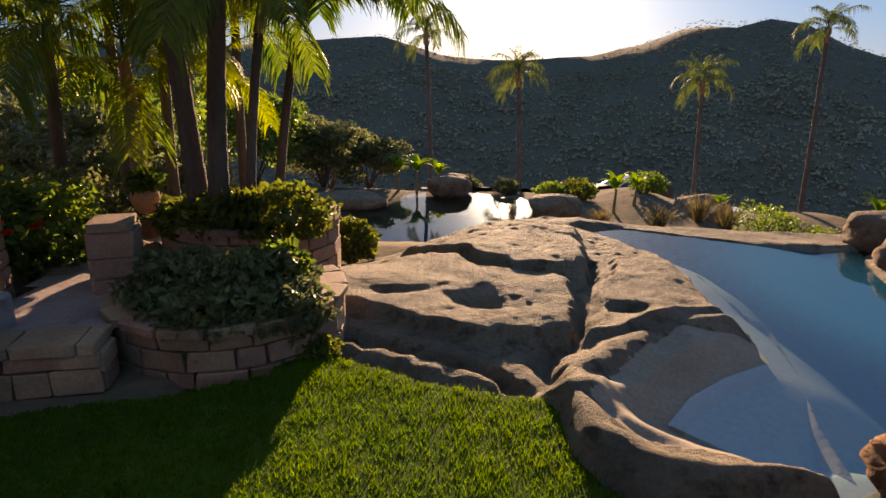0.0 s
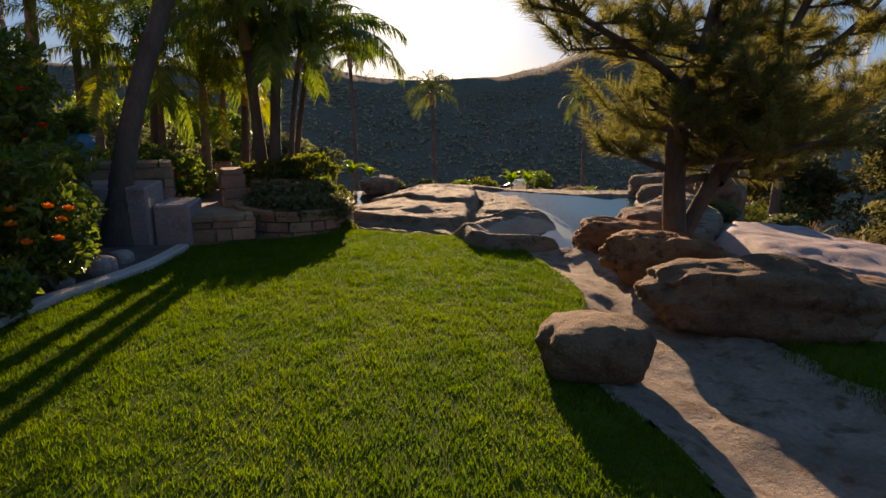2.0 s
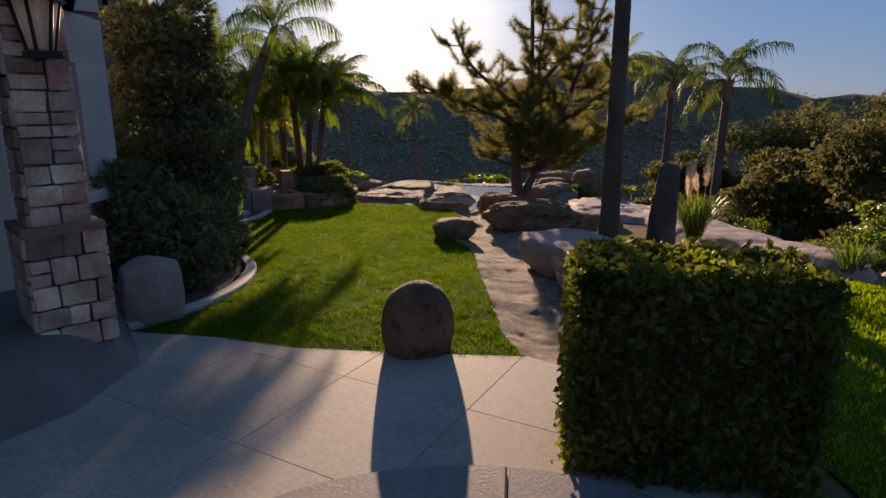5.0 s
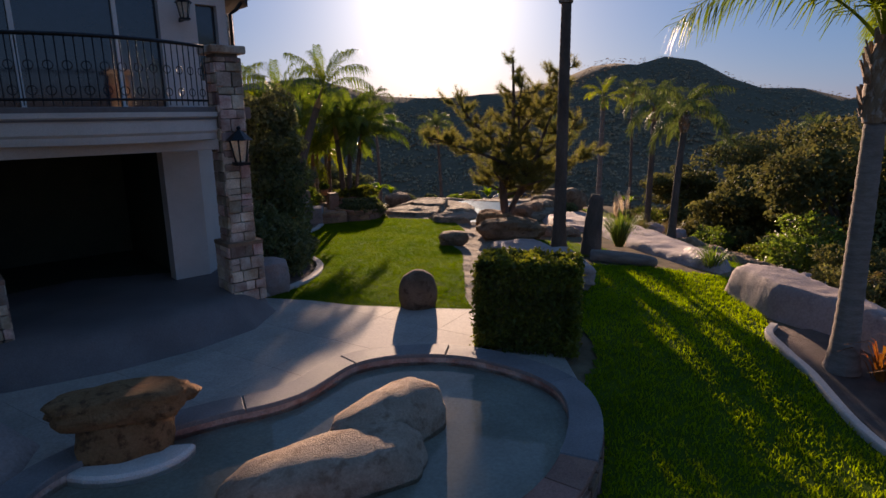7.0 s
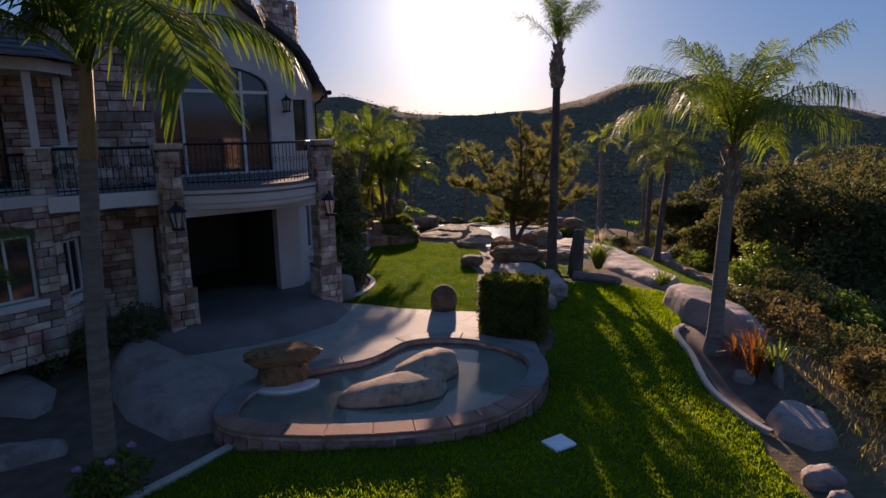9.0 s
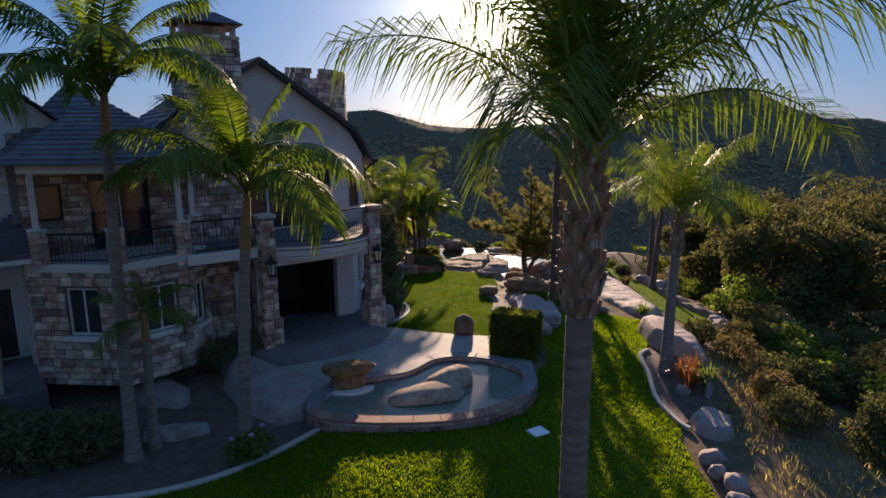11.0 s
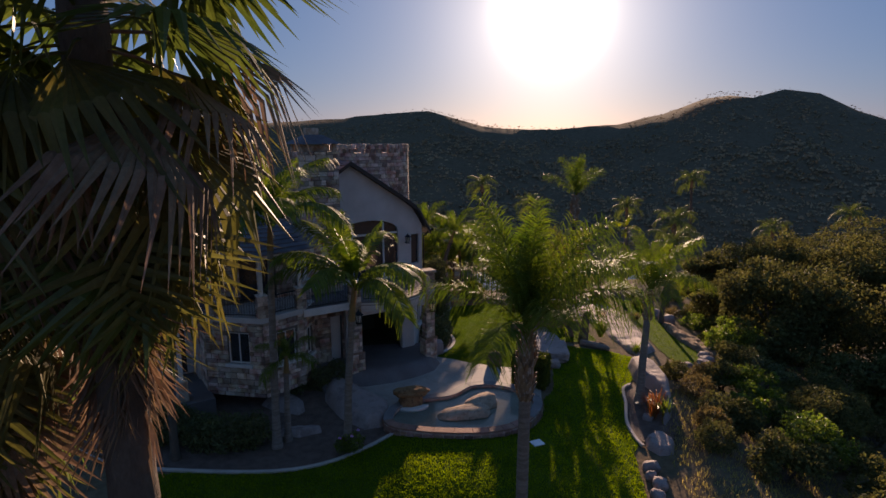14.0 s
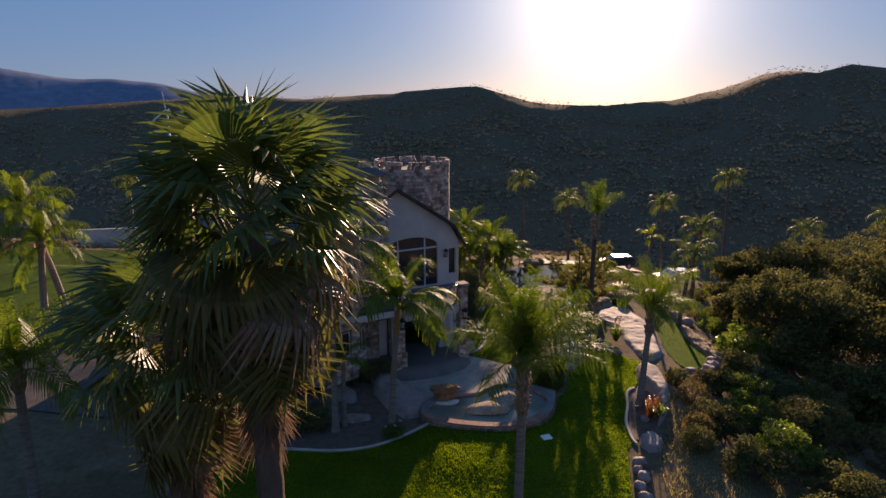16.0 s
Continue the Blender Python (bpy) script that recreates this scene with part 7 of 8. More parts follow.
# pine beside the pool
def pine():
    rs = random.Random(12)
    nr = np.random.RandomState(12)
    base = Vector((3.27, 1.26, -0.35))
    ob = thing("pine_tree", "open-branched pine growing among the pool boulders", "pine tree", tuple(base))
    stems = [([(0, 0, 0), (-0.2, 0, 0.65), (-0.27, 0.05, 1.6), (-0.22, 0.05, 2.3), (-0.05, 0, 2.9), (0.05, 0, 4.0), (0.0, 0, 5.6)], 0.16),
             ([(-0.1, 0, 0.5), (0.3, 0.05, 1.3), (0.65, 0, 2.0), (1.03, 0, 3.05), (1.4, 0, 4.0), (1.9, 0, 5.4)], 0.10),
             ([(-0.24, 0, 2.2), (-0.8, -0.4, 2.5), (-1.8, -0.9, 2.85), (-2.9, -1.6, 3.2)], 0.055),
             ([(-0.08, 0, 2.65), (-0.4, 0.1, 2.9), (-1.36, 0.2, 3.7), (-1.8, 0.2, 4.5)], 0.065),
             ([(-0.05, 0, 2.8), (0.5, 0.1, 3.5), (1.18, 0.2, 4.25), (1.3, 0.2, 5.2)], 0.06),
             ([(0.6, 0, 2.0), (0.3, -0.1, 2.6), (0.17, -0.2, 3.95), (0.3, -0.2, 4.9)], 0.055),
             ([(0.3, 0.0, 1.2), (1.0, 0.3, 1.7), (1.9, 0.4, 2.1), (3.0, 0.5, 2.6)], 0.07),
             ([(0.8, 0.0, 2.4), (1.5, -0.2, 2.9), (2.2, -0.2, 3.7)], 0.05)]
    for i in range(9):
        a, z0 = i * 2.4 + 0.4, 1.2 + 0.12 * i
        r_ = 1.3 - 0.04 * i
        stems.append(([(-0.2, 0, z0), (math.cos(a) * r_ * 0.5, math.sin(a) * r_ * 0.5, z0 + 0.12), (math.cos(a) * r_ + 0.25, math.sin(a) * r_, z0 + 0.35)], 0.05))
    V, Fq, off = [], [], 0
    tufts = []

    def twig(pts, r):
        nonlocal off
        v, f = tube(pts, [r, r * 0.7, r * 0.3], 5, False)
        V.append(v); Fq.append(f + off); off += len(v)

    def brush(p, q, n_):
        d = (q - p).normalized()
        for j in range(n_):
            tufts.append((p.lerp(q, (j + 0.5) / n_) + Vector((rs.gauss(0, 0.02), rs.gauss(0, 0.02), rs.gauss(0, 0.02))), d))

    for pts, r in stems:
        line = smooth_line(pts, 6)
        n = len(line)
        v, f = tube(line, [r * (1 - 0.85 * i / (n - 1)) + 0.008 for i in range(n)], 8)
        V.append(v); Fq.append(f + off); off += len(v)
        L = sum((b - a).length for a, b in zip(line[:-1], line[1:]))
        k = int(L * 4.6)
        for b in range(k):
            t = 0.38 + 0.62 * b / k
            p = line[min(n - 1, int(t * (n - 1)))]
            a = b * 2.4 + rs.uniform(-0.5, 0.5)
            ln = rs.uniform(0.55, 1.25) * (1.35 - 0.85 * t)
            d = Vector((math.cos(a), math.sin(a), rs.uniform(-0.1, 0.25)))
            q1, q2 = p + d * ln * 0.6, p + d * ln + Vector((0, 0, 0.42 * ln))
            twig([p, q1, q2], 0.018)
            brush(q1, q2, int(3 + ln * 7))
            brush(p.lerp(q1, 0.45), q1, int(1 + ln * 4))
            for s_ in range(3):
                u = rs.uniform(0.3, 0.95)
                st = p.lerp(q1, u)
                e = Vector((math.cos(a + rs.choice((-1, 1)) * rs.uniform(0.5, 1.1)), math.sin(a + rs.choice((-1, 1)) * rs.uniform(0.5, 1.1)), rs.uniform(0.2, 0.9))) * ln * rs.uniform(0.25, 0.45)
                twig([st, st + e * 0.55, st + e + Vector((0, 0, 0.05))], 0.009)
                brush(st + e * 0.3, st + e, int(2 + ln * 4))
        tip = line[-1]
        brush(line[-4], tip + Vector((0, 0, 0.2)), 8)
    part("trunk", fast_mesh("trunk", np.concatenate(V), np.concatenate(Fq), M["bark_dark"], True), ob, "dark forked trunk and limbs")
    per = 34
    c = np.repeat(np.array([tuple(t[0]) for t in tufts]), per, 0)
    ax = np.repeat(np.array([tuple(t[1]) for t in tufts]), per, 0)
    m = len(c)
    along = nr.uniform(-0.10, 0.12, m)
    rad = nr.normal(size=(m, 3))
    rad -= ax * (rad * ax).sum(1)[:, None]
    rad /= np.linalg.norm(rad, axis=1)[:, None] + 1e-9
    d = rad * 0.8 + ax * 0.75
    L = nr.uniform(0.09, 0.19, m)
    w = np.cross(d, nr.normal(size=(m, 3)))
    w /= np.linalg.norm(w, axis=1)[:, None] + 1e-9
    p0 = c + ax * along[:, None]
    VV = np.stack([p0 - w * 0.0042, p0 + w * 0.0042, p0 + d * L[:, None]], 1).reshape(-1, 3)
    part("needles", fast_mesh("needles", VV, np.arange(3 * m).reshape(-1, 3), M["needle"]), ob, "olive-green needle tufts")


pine()

# snag, log, pampas grass
snag = thing("dead_trunk", "bare grey dead tree trunk standing on the lawn's edge", "dead tree", (4.4, -3.3, g(4.4, -3.3)))
sp = [Vector(p) for p in ((0, 0, -0.2), (0.0, 0, 0.05), (0.05, 0.04, 0.5), (0.09, 0.08, 0.95), (0.14, 0.12, 1.3), (0.18, 0.15, 1.5), (0.20, 0.16, 1.57))]
line = smooth_line(sp, 4)
part("trunk", tube_mesh("trunk", line, [float(np.interp(i / (len(line) - 1), (0, 0.15, 0.5, 0.8, 0.93, 1), (0.34, 0.28, 0.22, 0.18, 0.15, 0.06))) * (1 + 0.03 * math.sin(i * 2.3)) for i in range(len(line))], M["bark_dark"], 14), snag)
log = thing("fallen_log", "smooth grey fallen log along the lawn", "log", (4.5, -4.15, g(4.6, -4.3)))
part("log", tube_mesh("log", smooth_line([(-0.3, 0.2, 0.08), (0.2, -0.15, 0.12), (0.7, -0.45, 0.10), (1.0, -0.72, 0.08)], 5), [0.19, 0.19, 0.185, 0.18, 0.18, 0.175, 0.17, 0.17, 0.165, 0.16, 0.16, 0.155, 0.15, 0.14, 0.12, 0.06], M["bark"], 12), log)


def blades(name, n, length, width, material, seed, spread=0.5, arch=0.8):
    """A tuft of arching strap leaves from one foot."""
    rs = np.random.RandomState(seed)
    a = rs.uniform(0, 2 * np.pi, n)
    out = rs.uniform(0.1, 1.0, n) * spread
    L = length * rs.uniform(0.6, 1.1, n)
    d = np.stack([np.cos(a), np.sin(a), np.zeros(n)], 1)
    s = np.stack([-np.sin(a), np.cos(a), np.zeros(n)], 1) * width / 2
    z = np.array([0, 0, 1.0])
    p0 = d * (out * 0.15)[:, None]
    p1 = p0 + z * (L * 0.5)[:, None] + d * (L * out * 0.35)[:, None]
    p2 = p0 + z * (L * 0.82)[:, None] + d * (L * out * 0.8)[:, None]
    p3 = p0 + z * (L * (0.95 - arch * out * 0.6))[:, None] + d * (L * out * 1.25)[:, None]
    V = np.stack([p0 - s, p0 + s, p1 - s, p1 + s, p2 - s * 0.7, p2 + s * 0.7, p3 - s * 0.1, p3 + s * 0.1], 1).reshape(-1, 3)
    k = np.arange(n) * 8
    return fast_mesh(name, V, np.concatenate([np.stack([k + i, k + i + 1, k + i + 3, k + i + 2], 1) for i in (0, 2, 4)]), material)


def plume_mesh(seed, h):
    rs = np.random.RandomState(seed)
    n = 420
    t = rs.rand(n)
    r = 0.07 * np.sin(np.pi * np.clip(t * 0.9 + 0.1, 0, 1)) ** 0.8
    a = rs.uniform(0, 2 * np.pi, n)
    p = np.stack([0.10 * t ** 2 + r * np.cos(a) * rs.rand(n), r * np.sin(a) * rs.rand(n), h - 0.55 + 0.55 * t], 1)
    d = np.stack([np.cos(a) * 0.5, np.sin(a) * 0.5, np.ones(n)], 1) * 0.055
    s = np.stack([-np.sin(a), np.cos(a), np.zeros(n)], 1) * 0.006
    v, f = tube([(0, 0, 0), (0, 0, h * 0.6), (0.03, 0, h - 0.4)], [0.008, 0.006, 0.004], 5, False)
    V = np.concatenate([np.stack([p - s, p + s, p + d + s * 0.2, p + d - s * 0.2], 1).reshape(-1, 3), v])
    k = np.arange(n) * 4
    return fast_mesh("plume", V, np.concatenate([np.stack([k, k + 1, k + 2, k + 3], 1), f + 4 * n]), M["plume"])


pampas = thing("pampas_grass", "green pampas grass clump with cream plumes", "ornamental grass", (5.45, -2.7, g(5.45, -2.7) + 0.12))
part("leaves", blades("leaves", 420, 1.0, 0.016, M["leaf"], 3, 0.75, 1.1), pampas)
for i, (x, y, h) in enumerate([(0.0, 0.1, 1.5), (0.15, 0.0, 1.6), (-0.12, 0.05, 1.4), (0.25, 0.15, 1.5)]):
    part("plume", plume_mesh(i, h), pampas, "cream feathery plume", pose(x, y, 0, 0, 5 * (i - 1), 40 * i))
for i, (x, y, s) in enumerate([(6.9, 18.5, 0.9), (8.6, 19.5, 1.0), (9.3, 19.0, 1.1), (5.2, 19.0, 0.7), (12.6, 8.2, 0.8), (13.4, 9.4, 0.8), (9.0, 3.6, 0.6), (6.9, -4.9, 0.6), (10.6, 8.0, 0.7)]):
    ob = thing("grass_clump", "dry golden grass clump", "ornamental grass", (x, y, g(x, y)), 30 * i, group="grass clumps")
    part("leaves", blades("leaves", 160, s, 0.02, M["leaf_dry"] if i not in (7,) else M["leaf"], 20 + i, 0.9, 1.0), ob)
brom = thing("bromeliad", "red-orange bromeliads in the palm bed", "bromeliad", (6.05, -11.5, g(6.05, -11.5)))
for i, (x, y, s) in enumerate([(0, 0, 1.0), (0.35, 0.35, 0.8), (-0.3, -0.45, 0.75), (0.3, -0.35, 0.85), (-0.1, 0.5, 0.7)]):
    part("leaf_rosette", blades("leaf_rosette", 22, 1.0 * s, 0.05, M["leaf"] if i in (1, 3) else M["bromeliad"], 60 + i, 0.75, 0.6), brom, "green leaf rosette" if i in (1, 3) else "", pose(x, y, 0))

# clipped hedge block beside the patio
hedge = thing("hedge", "clipped square hedge block with sunlit top leaves", "hedge", (1.07, -9.6, 0.0), -22)


def box_leaves(hx, hy, z0, z1, n, size, mat, seed):
    rs = np.random.RandomState(seed)
    face = rs.choice(5, n, p=[0.17, 0.17, 0.17, 0.17, 0.32])
    p = np.stack([rs.uniform(-hx, hx, n), rs.uniform(-hy, hy, n), rs.uniform(z0, z1, n)], 1)
    dep = np.abs(rs.normal(0, 0.08, n)) - 0.03
    lump = 0.05 * np.sin(p[:, 0] * 7 + 1) * np.cos(p[:, 1] * 8 + p[:, 2] * 6) + 0.03 * np.sin(p[:, 0] * 17 + p[:, 2] * 13 + p[:, 1] * 15)
    for f, (ax, val) in enumerate(((0, -hx), (0, hx), (1, -hy), (1, hy), (2, z1))):
        m = face == f
        p[m, ax] = val + (np.sign(val) * (lump - dep))[m]
    t = rs.normal(size=(n, 3)); t[:, 2] += 0.5
    t /= np.linalg.norm(t, axis=1)[:, None]
    u = np.cross(t, rs.normal(size=(n, 3))); u /= np.linalg.norm(u, axis=1)[:, None]
    s = size * rs.uniform(0.6, 1.3, n)
    a, b = t * (s * 0.9)[:, None], u * (s * 0.5)[:, None]
    nn = np.cross(t, u) * (s * 0.15)[:, None]
    V = np.stack([p - a, p - b + nn, p + a, p + b + nn], 1).reshape(-1, 3)
    k = np.arange(n) * 4
    return fast_mesh("foliage", V, np.stack([k, k + 1, k + 2, k + 3], 1), M[mat])


part("foliage", box_leaves(0.73, 0.45, 0.02, 1.36, 24000, 0.040, "leaf_hedge", 5), hedge, "small glossy hedge leaves")
part("twig_core", bm_mesh("twig_core", box_bm(-0.60, 0.60, -0.35, 0.35, 0.0, 1.28, 0.05), M["leaf_dark"]), hedge, "dark twiggy inside")

# shrubs and trees of the side garden
shrub("tall dark cypress-like hedge tree beside the house", (-3.95, -2.4, g(-3.95, -2.4)), [(0, 0, 0.9, 0.9, 0.9, 1.0), (0.0, 0, 2.0, 1.0, 0.95, 1.1), (0.05, 0.05, 3.0, 0.82, 0.8, 0.9), (-0.35, 0, 3.6, 0.5, 0.5, 0.6), (0.35, 0, 3.75, 0.42, 0.42, 0.6)], 15000, 0.07, "leaf_dark", 101, "tree", "hedge_tree", shell=0.7)
shrub("dark glossy shrub spilling over the kerb", (-3.15, -3.4, g(-3.15, -3.4)), [(-0.12, 0.1, 0.32, 0.4, 0.5, 0.36), (-0.6, -0.3, 0.42, 0.5, 0.55, 0.45), (0.0, 0.6, 0.28, 0.34, 0.4, 0.32)], 5200, 0.06, "leaf", 103)
shrub("dark glossy shrub beside the bollard stone", (-3.6, -4.7, g(-3.6, -4.7)), [(0, 0, 0.6, 0.8, 0.8, 0.7), (-0.6, 0.4, 0.9, 0.7, 0.7, 0.8), (0.1, 0.9, 0.55, 0.75, 0.7, 0.6)], 9000, 0.065, "leaf_dark", 104)
shrub("dark shrub with orange flowers in the side bed", (-4.0, 1.0, g(-4.0, 1.0)), [(0, 0.1, 0.7, 0.45, 0.5, 0.7), (-0.7, 0.5, 0.7, 0.6, 0.6, 0.75), (0.0, -0.9, 0.3, 0.3, 0.35, 0.3)], 6000, 0.06, "leaf", 105)
shrub("hibiscus shrub with red flowers", (-4.9, 2.4, g(-4.9, 2.4)), [(0, 0, 1.1, 0.8, 0.8, 0.9), (-0.4, 0.3, 2.0, 0.8, 0.8, 0.8)], 6000, 0.07, "leaf", 106)
shrub("rounded shrub on the stone planter", (-2.0, 6.0, 0.15), [(0.35, 0.0, 0.29, 0.5, 0.4, 0.27), (-0.2, 0.1, 0.25, 0.5, 0.4, 0.25), (-0.65, 0.2, 0.21, 0.38, 0.4, 0.21)], 3400, 0.06, "leaf_hedge", 108)
shrub("dark trailing shrub in the lower planter", (-1.85, 4.75, -0.1), [(0.3, 0, 0.22, 0.48, 0.42, 0.26), (-0.3, -0.05, 0.22, 0.45, 0.42, 0.25), (0.05, -0.5, 0.12, 0.5, 0.3, 0.24), (0.6, -0.3, 0.12, 0.33, 0.32, 0.24)], 8000, 0.05, "leaf_dark", 109)
shrub("glossy leaves at the planter's corner", (-1.4, 4.9, -0.1), [(0, 0, 0.3, 0.25, 0.25, 0.22)], 700, 0.07, "leaf", 110)
shrub("low bright shrub between lawn and rock", (-1.05, 4.45, -0.42), [(0, 0, 0.08, 0.22, 0.18, 0.12)], 1400, 0.03, "leaf_hedge", 111)
shrub("bright fern-like plant by the pool rock", (-1.35, 8.4, -0.75), [(0, 0, 0.25, 0.4, 0.35, 0.3)], 1500, 0.06, "leaf_hedge", 112)
shrub("flowering shrub behind the brick wall", (-4.6, 5.6, g(-4.6, 5.6)), [(0, 0, 0.7, 0.8, 0.6, 0.55), (0.6, 0.4, 0.6, 0.5, 0.5, 0.5)], 4500, 0.06, "leaf", 113)
shrub("dark conifer shrub in the rockery", (-4.6, 7.2, -0.4), [(0, 0, 0.5, 0.8, 0.5, 0.5), (0.7, 0.3, 0.4, 0.5, 0.4, 0.3)], 4200, 0.05, "leaf_dark", 114)
for i, (x, y, s, h) in enumerate([(-6.5, 12, 2.2, 3.0), (-8.5, 16, 2.6, 3.6), (-5.2, 25.5, 2.0, 2.4), (-7.8, 24, 2.6, 3.4), (-3.4, 27, 1.8, 2.0), (-10, 20, 2.6, 3.6), (-12, 14, 3, 3.8), (-11, 28, 3, 3.6), (-6, 31, 2.6, 2.4)]):
    gz0 = g(x, y)
    shrub("dense green tree beside the lower pool", (x, y, gz0), clumps([(0, 0, h * 0.55, s * 0.8, s * 0.8, h * 0.5), (s * 0.4, -s * 0.3, h * 0.8, s * 0.6, s * 0.6, h * 0.35), (-s * 0.4, s * 0.2, h * 0.9, s * 0.6, s * 0.6, h * 0.35)], 14, 500 + i), 7000, 0.11, "leaf" if i % 2 else "leaf_dark", 120 + i,
          "tree", "garden_tree", group="garden trees")
for i, (x, y, s) in enumerate([(4.2, 23, 0.6), (5.3, 23.5, 0.7), (2.6, 24.5, 0.5), (11.3, 20.5, 1.1), (6.4, 6.2, 0.35), (10.4, 8.6, 0.5), (14, 7, 0.9), (13.8, 3.4, 0.7), (6.9, 6.1, 0.3), (12.5, 19, 0.8), (15.5, 17, 1.0), (0.9, 26, 0.6), (8.3, 24, 0.7)]):
    shrub("rounded low shrub on the slope", (x, y, g(x, y)), [(0, 0, s * 0.55, s, s * 0.9, s * 0.6), (s * 0.6, 0.2, s * 0.4, s * 0.7, s * 0.7, s * 0.5)], 1800, 0.07, ("leaf", "leaf_hedge", "leaf_dark")[i % 3], 140 + i, group="slope shrubs")


def banana(at, h, seed):
    rs = random.Random(seed)
    ob = thing("banana_plant", "bright green banana plant with paddle leaves", "banana plant", at, group="banana plants")
    part("stem", tube_mesh("stem", [(0, 0, -0.1), (0.03, 0, h * 0.45)], [0.07, 0.04], M["shaft"], 8), ob)
    for i in range(7):
        a, e, L = i * 2.4 + rs.uniform(-0.3, 0.3), rs.uniform(0.95, 1.5), h * rs.uniform(0.42, 0.62)
        V, Fq = [], []
        for k in range(9):
            t = k / 8
            ang = e - 1.1 * t * t
            x = L * t * math.cos(e - 0.5 * t * t)
            z = h * 0.4 + L * t * math.sin(e - 0.6 * t * t)
            w = 0.16 * h / 2 * math.sin(math.pi * min(1, t * 0.9 + 0.1)) ** 0.6 if t > 0.15 else 0.015
            for s in (-1, 0, 1):
                V.append((x * math.cos(a) - s * w * math.sin(a), x * math.sin(a) + s * w * math.cos(a), z + (0.35 * w if s else 0)))
        for k in range(8):
            for s in (0, 1):
                q = k * 3 + s
                Fq.append((q, q + 1, q + 4, q + 3))
        part("leaf", fast_mesh("leaf", np.array(V), np.array(Fq), M["leaf_banana"], True), ob)


for i, (x, y, h) in enumerate([(-1.1, 24.4, 2.1), (-0.2, 24.8, 1.7), (-1.9, 25.0, 1.8), (6.3, 21.5, 1.9), (7.2, 22.0, 1.5), (10.0, 21.0, 1.4), (15.4, 20.5, 1.8), (16.4, 21.5, 1.5), (12.4, 11.5, 1.4), (-4.7, 5.9, 0.9)]):
    banana((x, y, g(x, y)), h, 200 + i)

# oaks and brush on the falling slope
def oak(label, at, crown, n, size, seed, mat="leaf_oak"):
    ob = thing("oak_tree", label, "oak tree", at, group="oaks")
    rs = random.Random(seed)
    V, Fq, off = [], [], 0
    limbs = [[(0, 0, -0.3), (0.1, 0, 1.0), (0.2, 0.1, 2.2)]] + [[(0.15, 0.05, 1.4), (c[0] * 0.5, c[1] * 0.5, 1.4 + (c[2] - 1.4) * 0.6), (c[0], c[1], c[2])] for c in crown]
    for i, l_ in enumerate(limbs):
        pts = smooth_line(l_, 5)
        r = 0.32 if i == 0 else 0.15
        v, f = tube(pts, [r * (1 - 0.7 * k / (len(pts) - 1)) for k in range(len(pts))], 8, False)
        V.append(v); Fq.append(f + off); off += len(v)
    part("trunk", fast_mesh("trunk", np.concatenate(V), np.concatenate(Fq), M["bark_dark"], True), ob)
    part("crown", leaves("crown", clumps(crown, 11, seed, (0.24, 0.48), 0.5), n, size, M[mat], seed, 1.7, 0.3), ob)


rs3 = random.Random(8)
for i, (x, y, R, top) in enumerate([(17.6, 3.2, 3.3, 3.4), (22.5, 7.0, 4.2, 2.2), (28.5, 13.5, 4.6, 3.2), (24.0, 16.5, 4.0, 2.2), (26.5, 1.0, 4.6, 2.4), (17.5, 9.5, 3.2, 0.8), (33.0, 22.0, 5.0, 3.6), (32.0, 6.0, 4.6, 2.6), (21.5, -4.5, 3.6, -0.6), (20.5, 22.0, 3.2, -0.5)]):
    z0 = g(x, y)
    H = top - z0
    crown = [(rs3.uniform(-0.6, 0.6) * R, rs3.uniform(-0.6, 0.6) * R, H * rs3.uniform(0.55, 0.82), R * rs3.uniform(0.38, 0.55), R * rs3.uniform(0.38, 0.55), H * rs3.uniform(0.16, 0.24)) for _ in range(8)] + [(0, 0, H * 0.5, R * 0.8, R * 0.8, H * 0.35), (0, 0, H * 0.25, R * 0.9, R * 0.9, H * 0.25), (-0.3 * R, -0.4 * R, H * 0.28, R * 0.6, R * 0.6, H * 0.25)]
    oak("broad dark oak tree on the falling slope", (x, y, z0), crown, 14500, 0.15, 300 + i)
for i in range(26):
    x, y = rs3.uniform(8.6, 18), rs3.uniform(-22, 3)
    if x < 11.8 and y > -5.5:
        continue
    s = rs3.uniform(0.5, 1.3)
    shrub("scrubby bush on the falling slope", (x, y, g(x, y)), clumps([(0, 0, s * 0.6, s, s, s * 0.65), (s * 0.7, 0.3, s * 0.4, s * 0.6, s * 0.6, s * 0.45), (-s * 0.6, -0.4, s * 0.5, s * 0.6, s * 0.6, s * 0.5)], 8, 540 + i), int(1500 * s), 0.085, ("leaf_oak", "leaf_dry", "leaf_oak", "leaf_dark")[i % 4], 330 + i, group="slope brush")
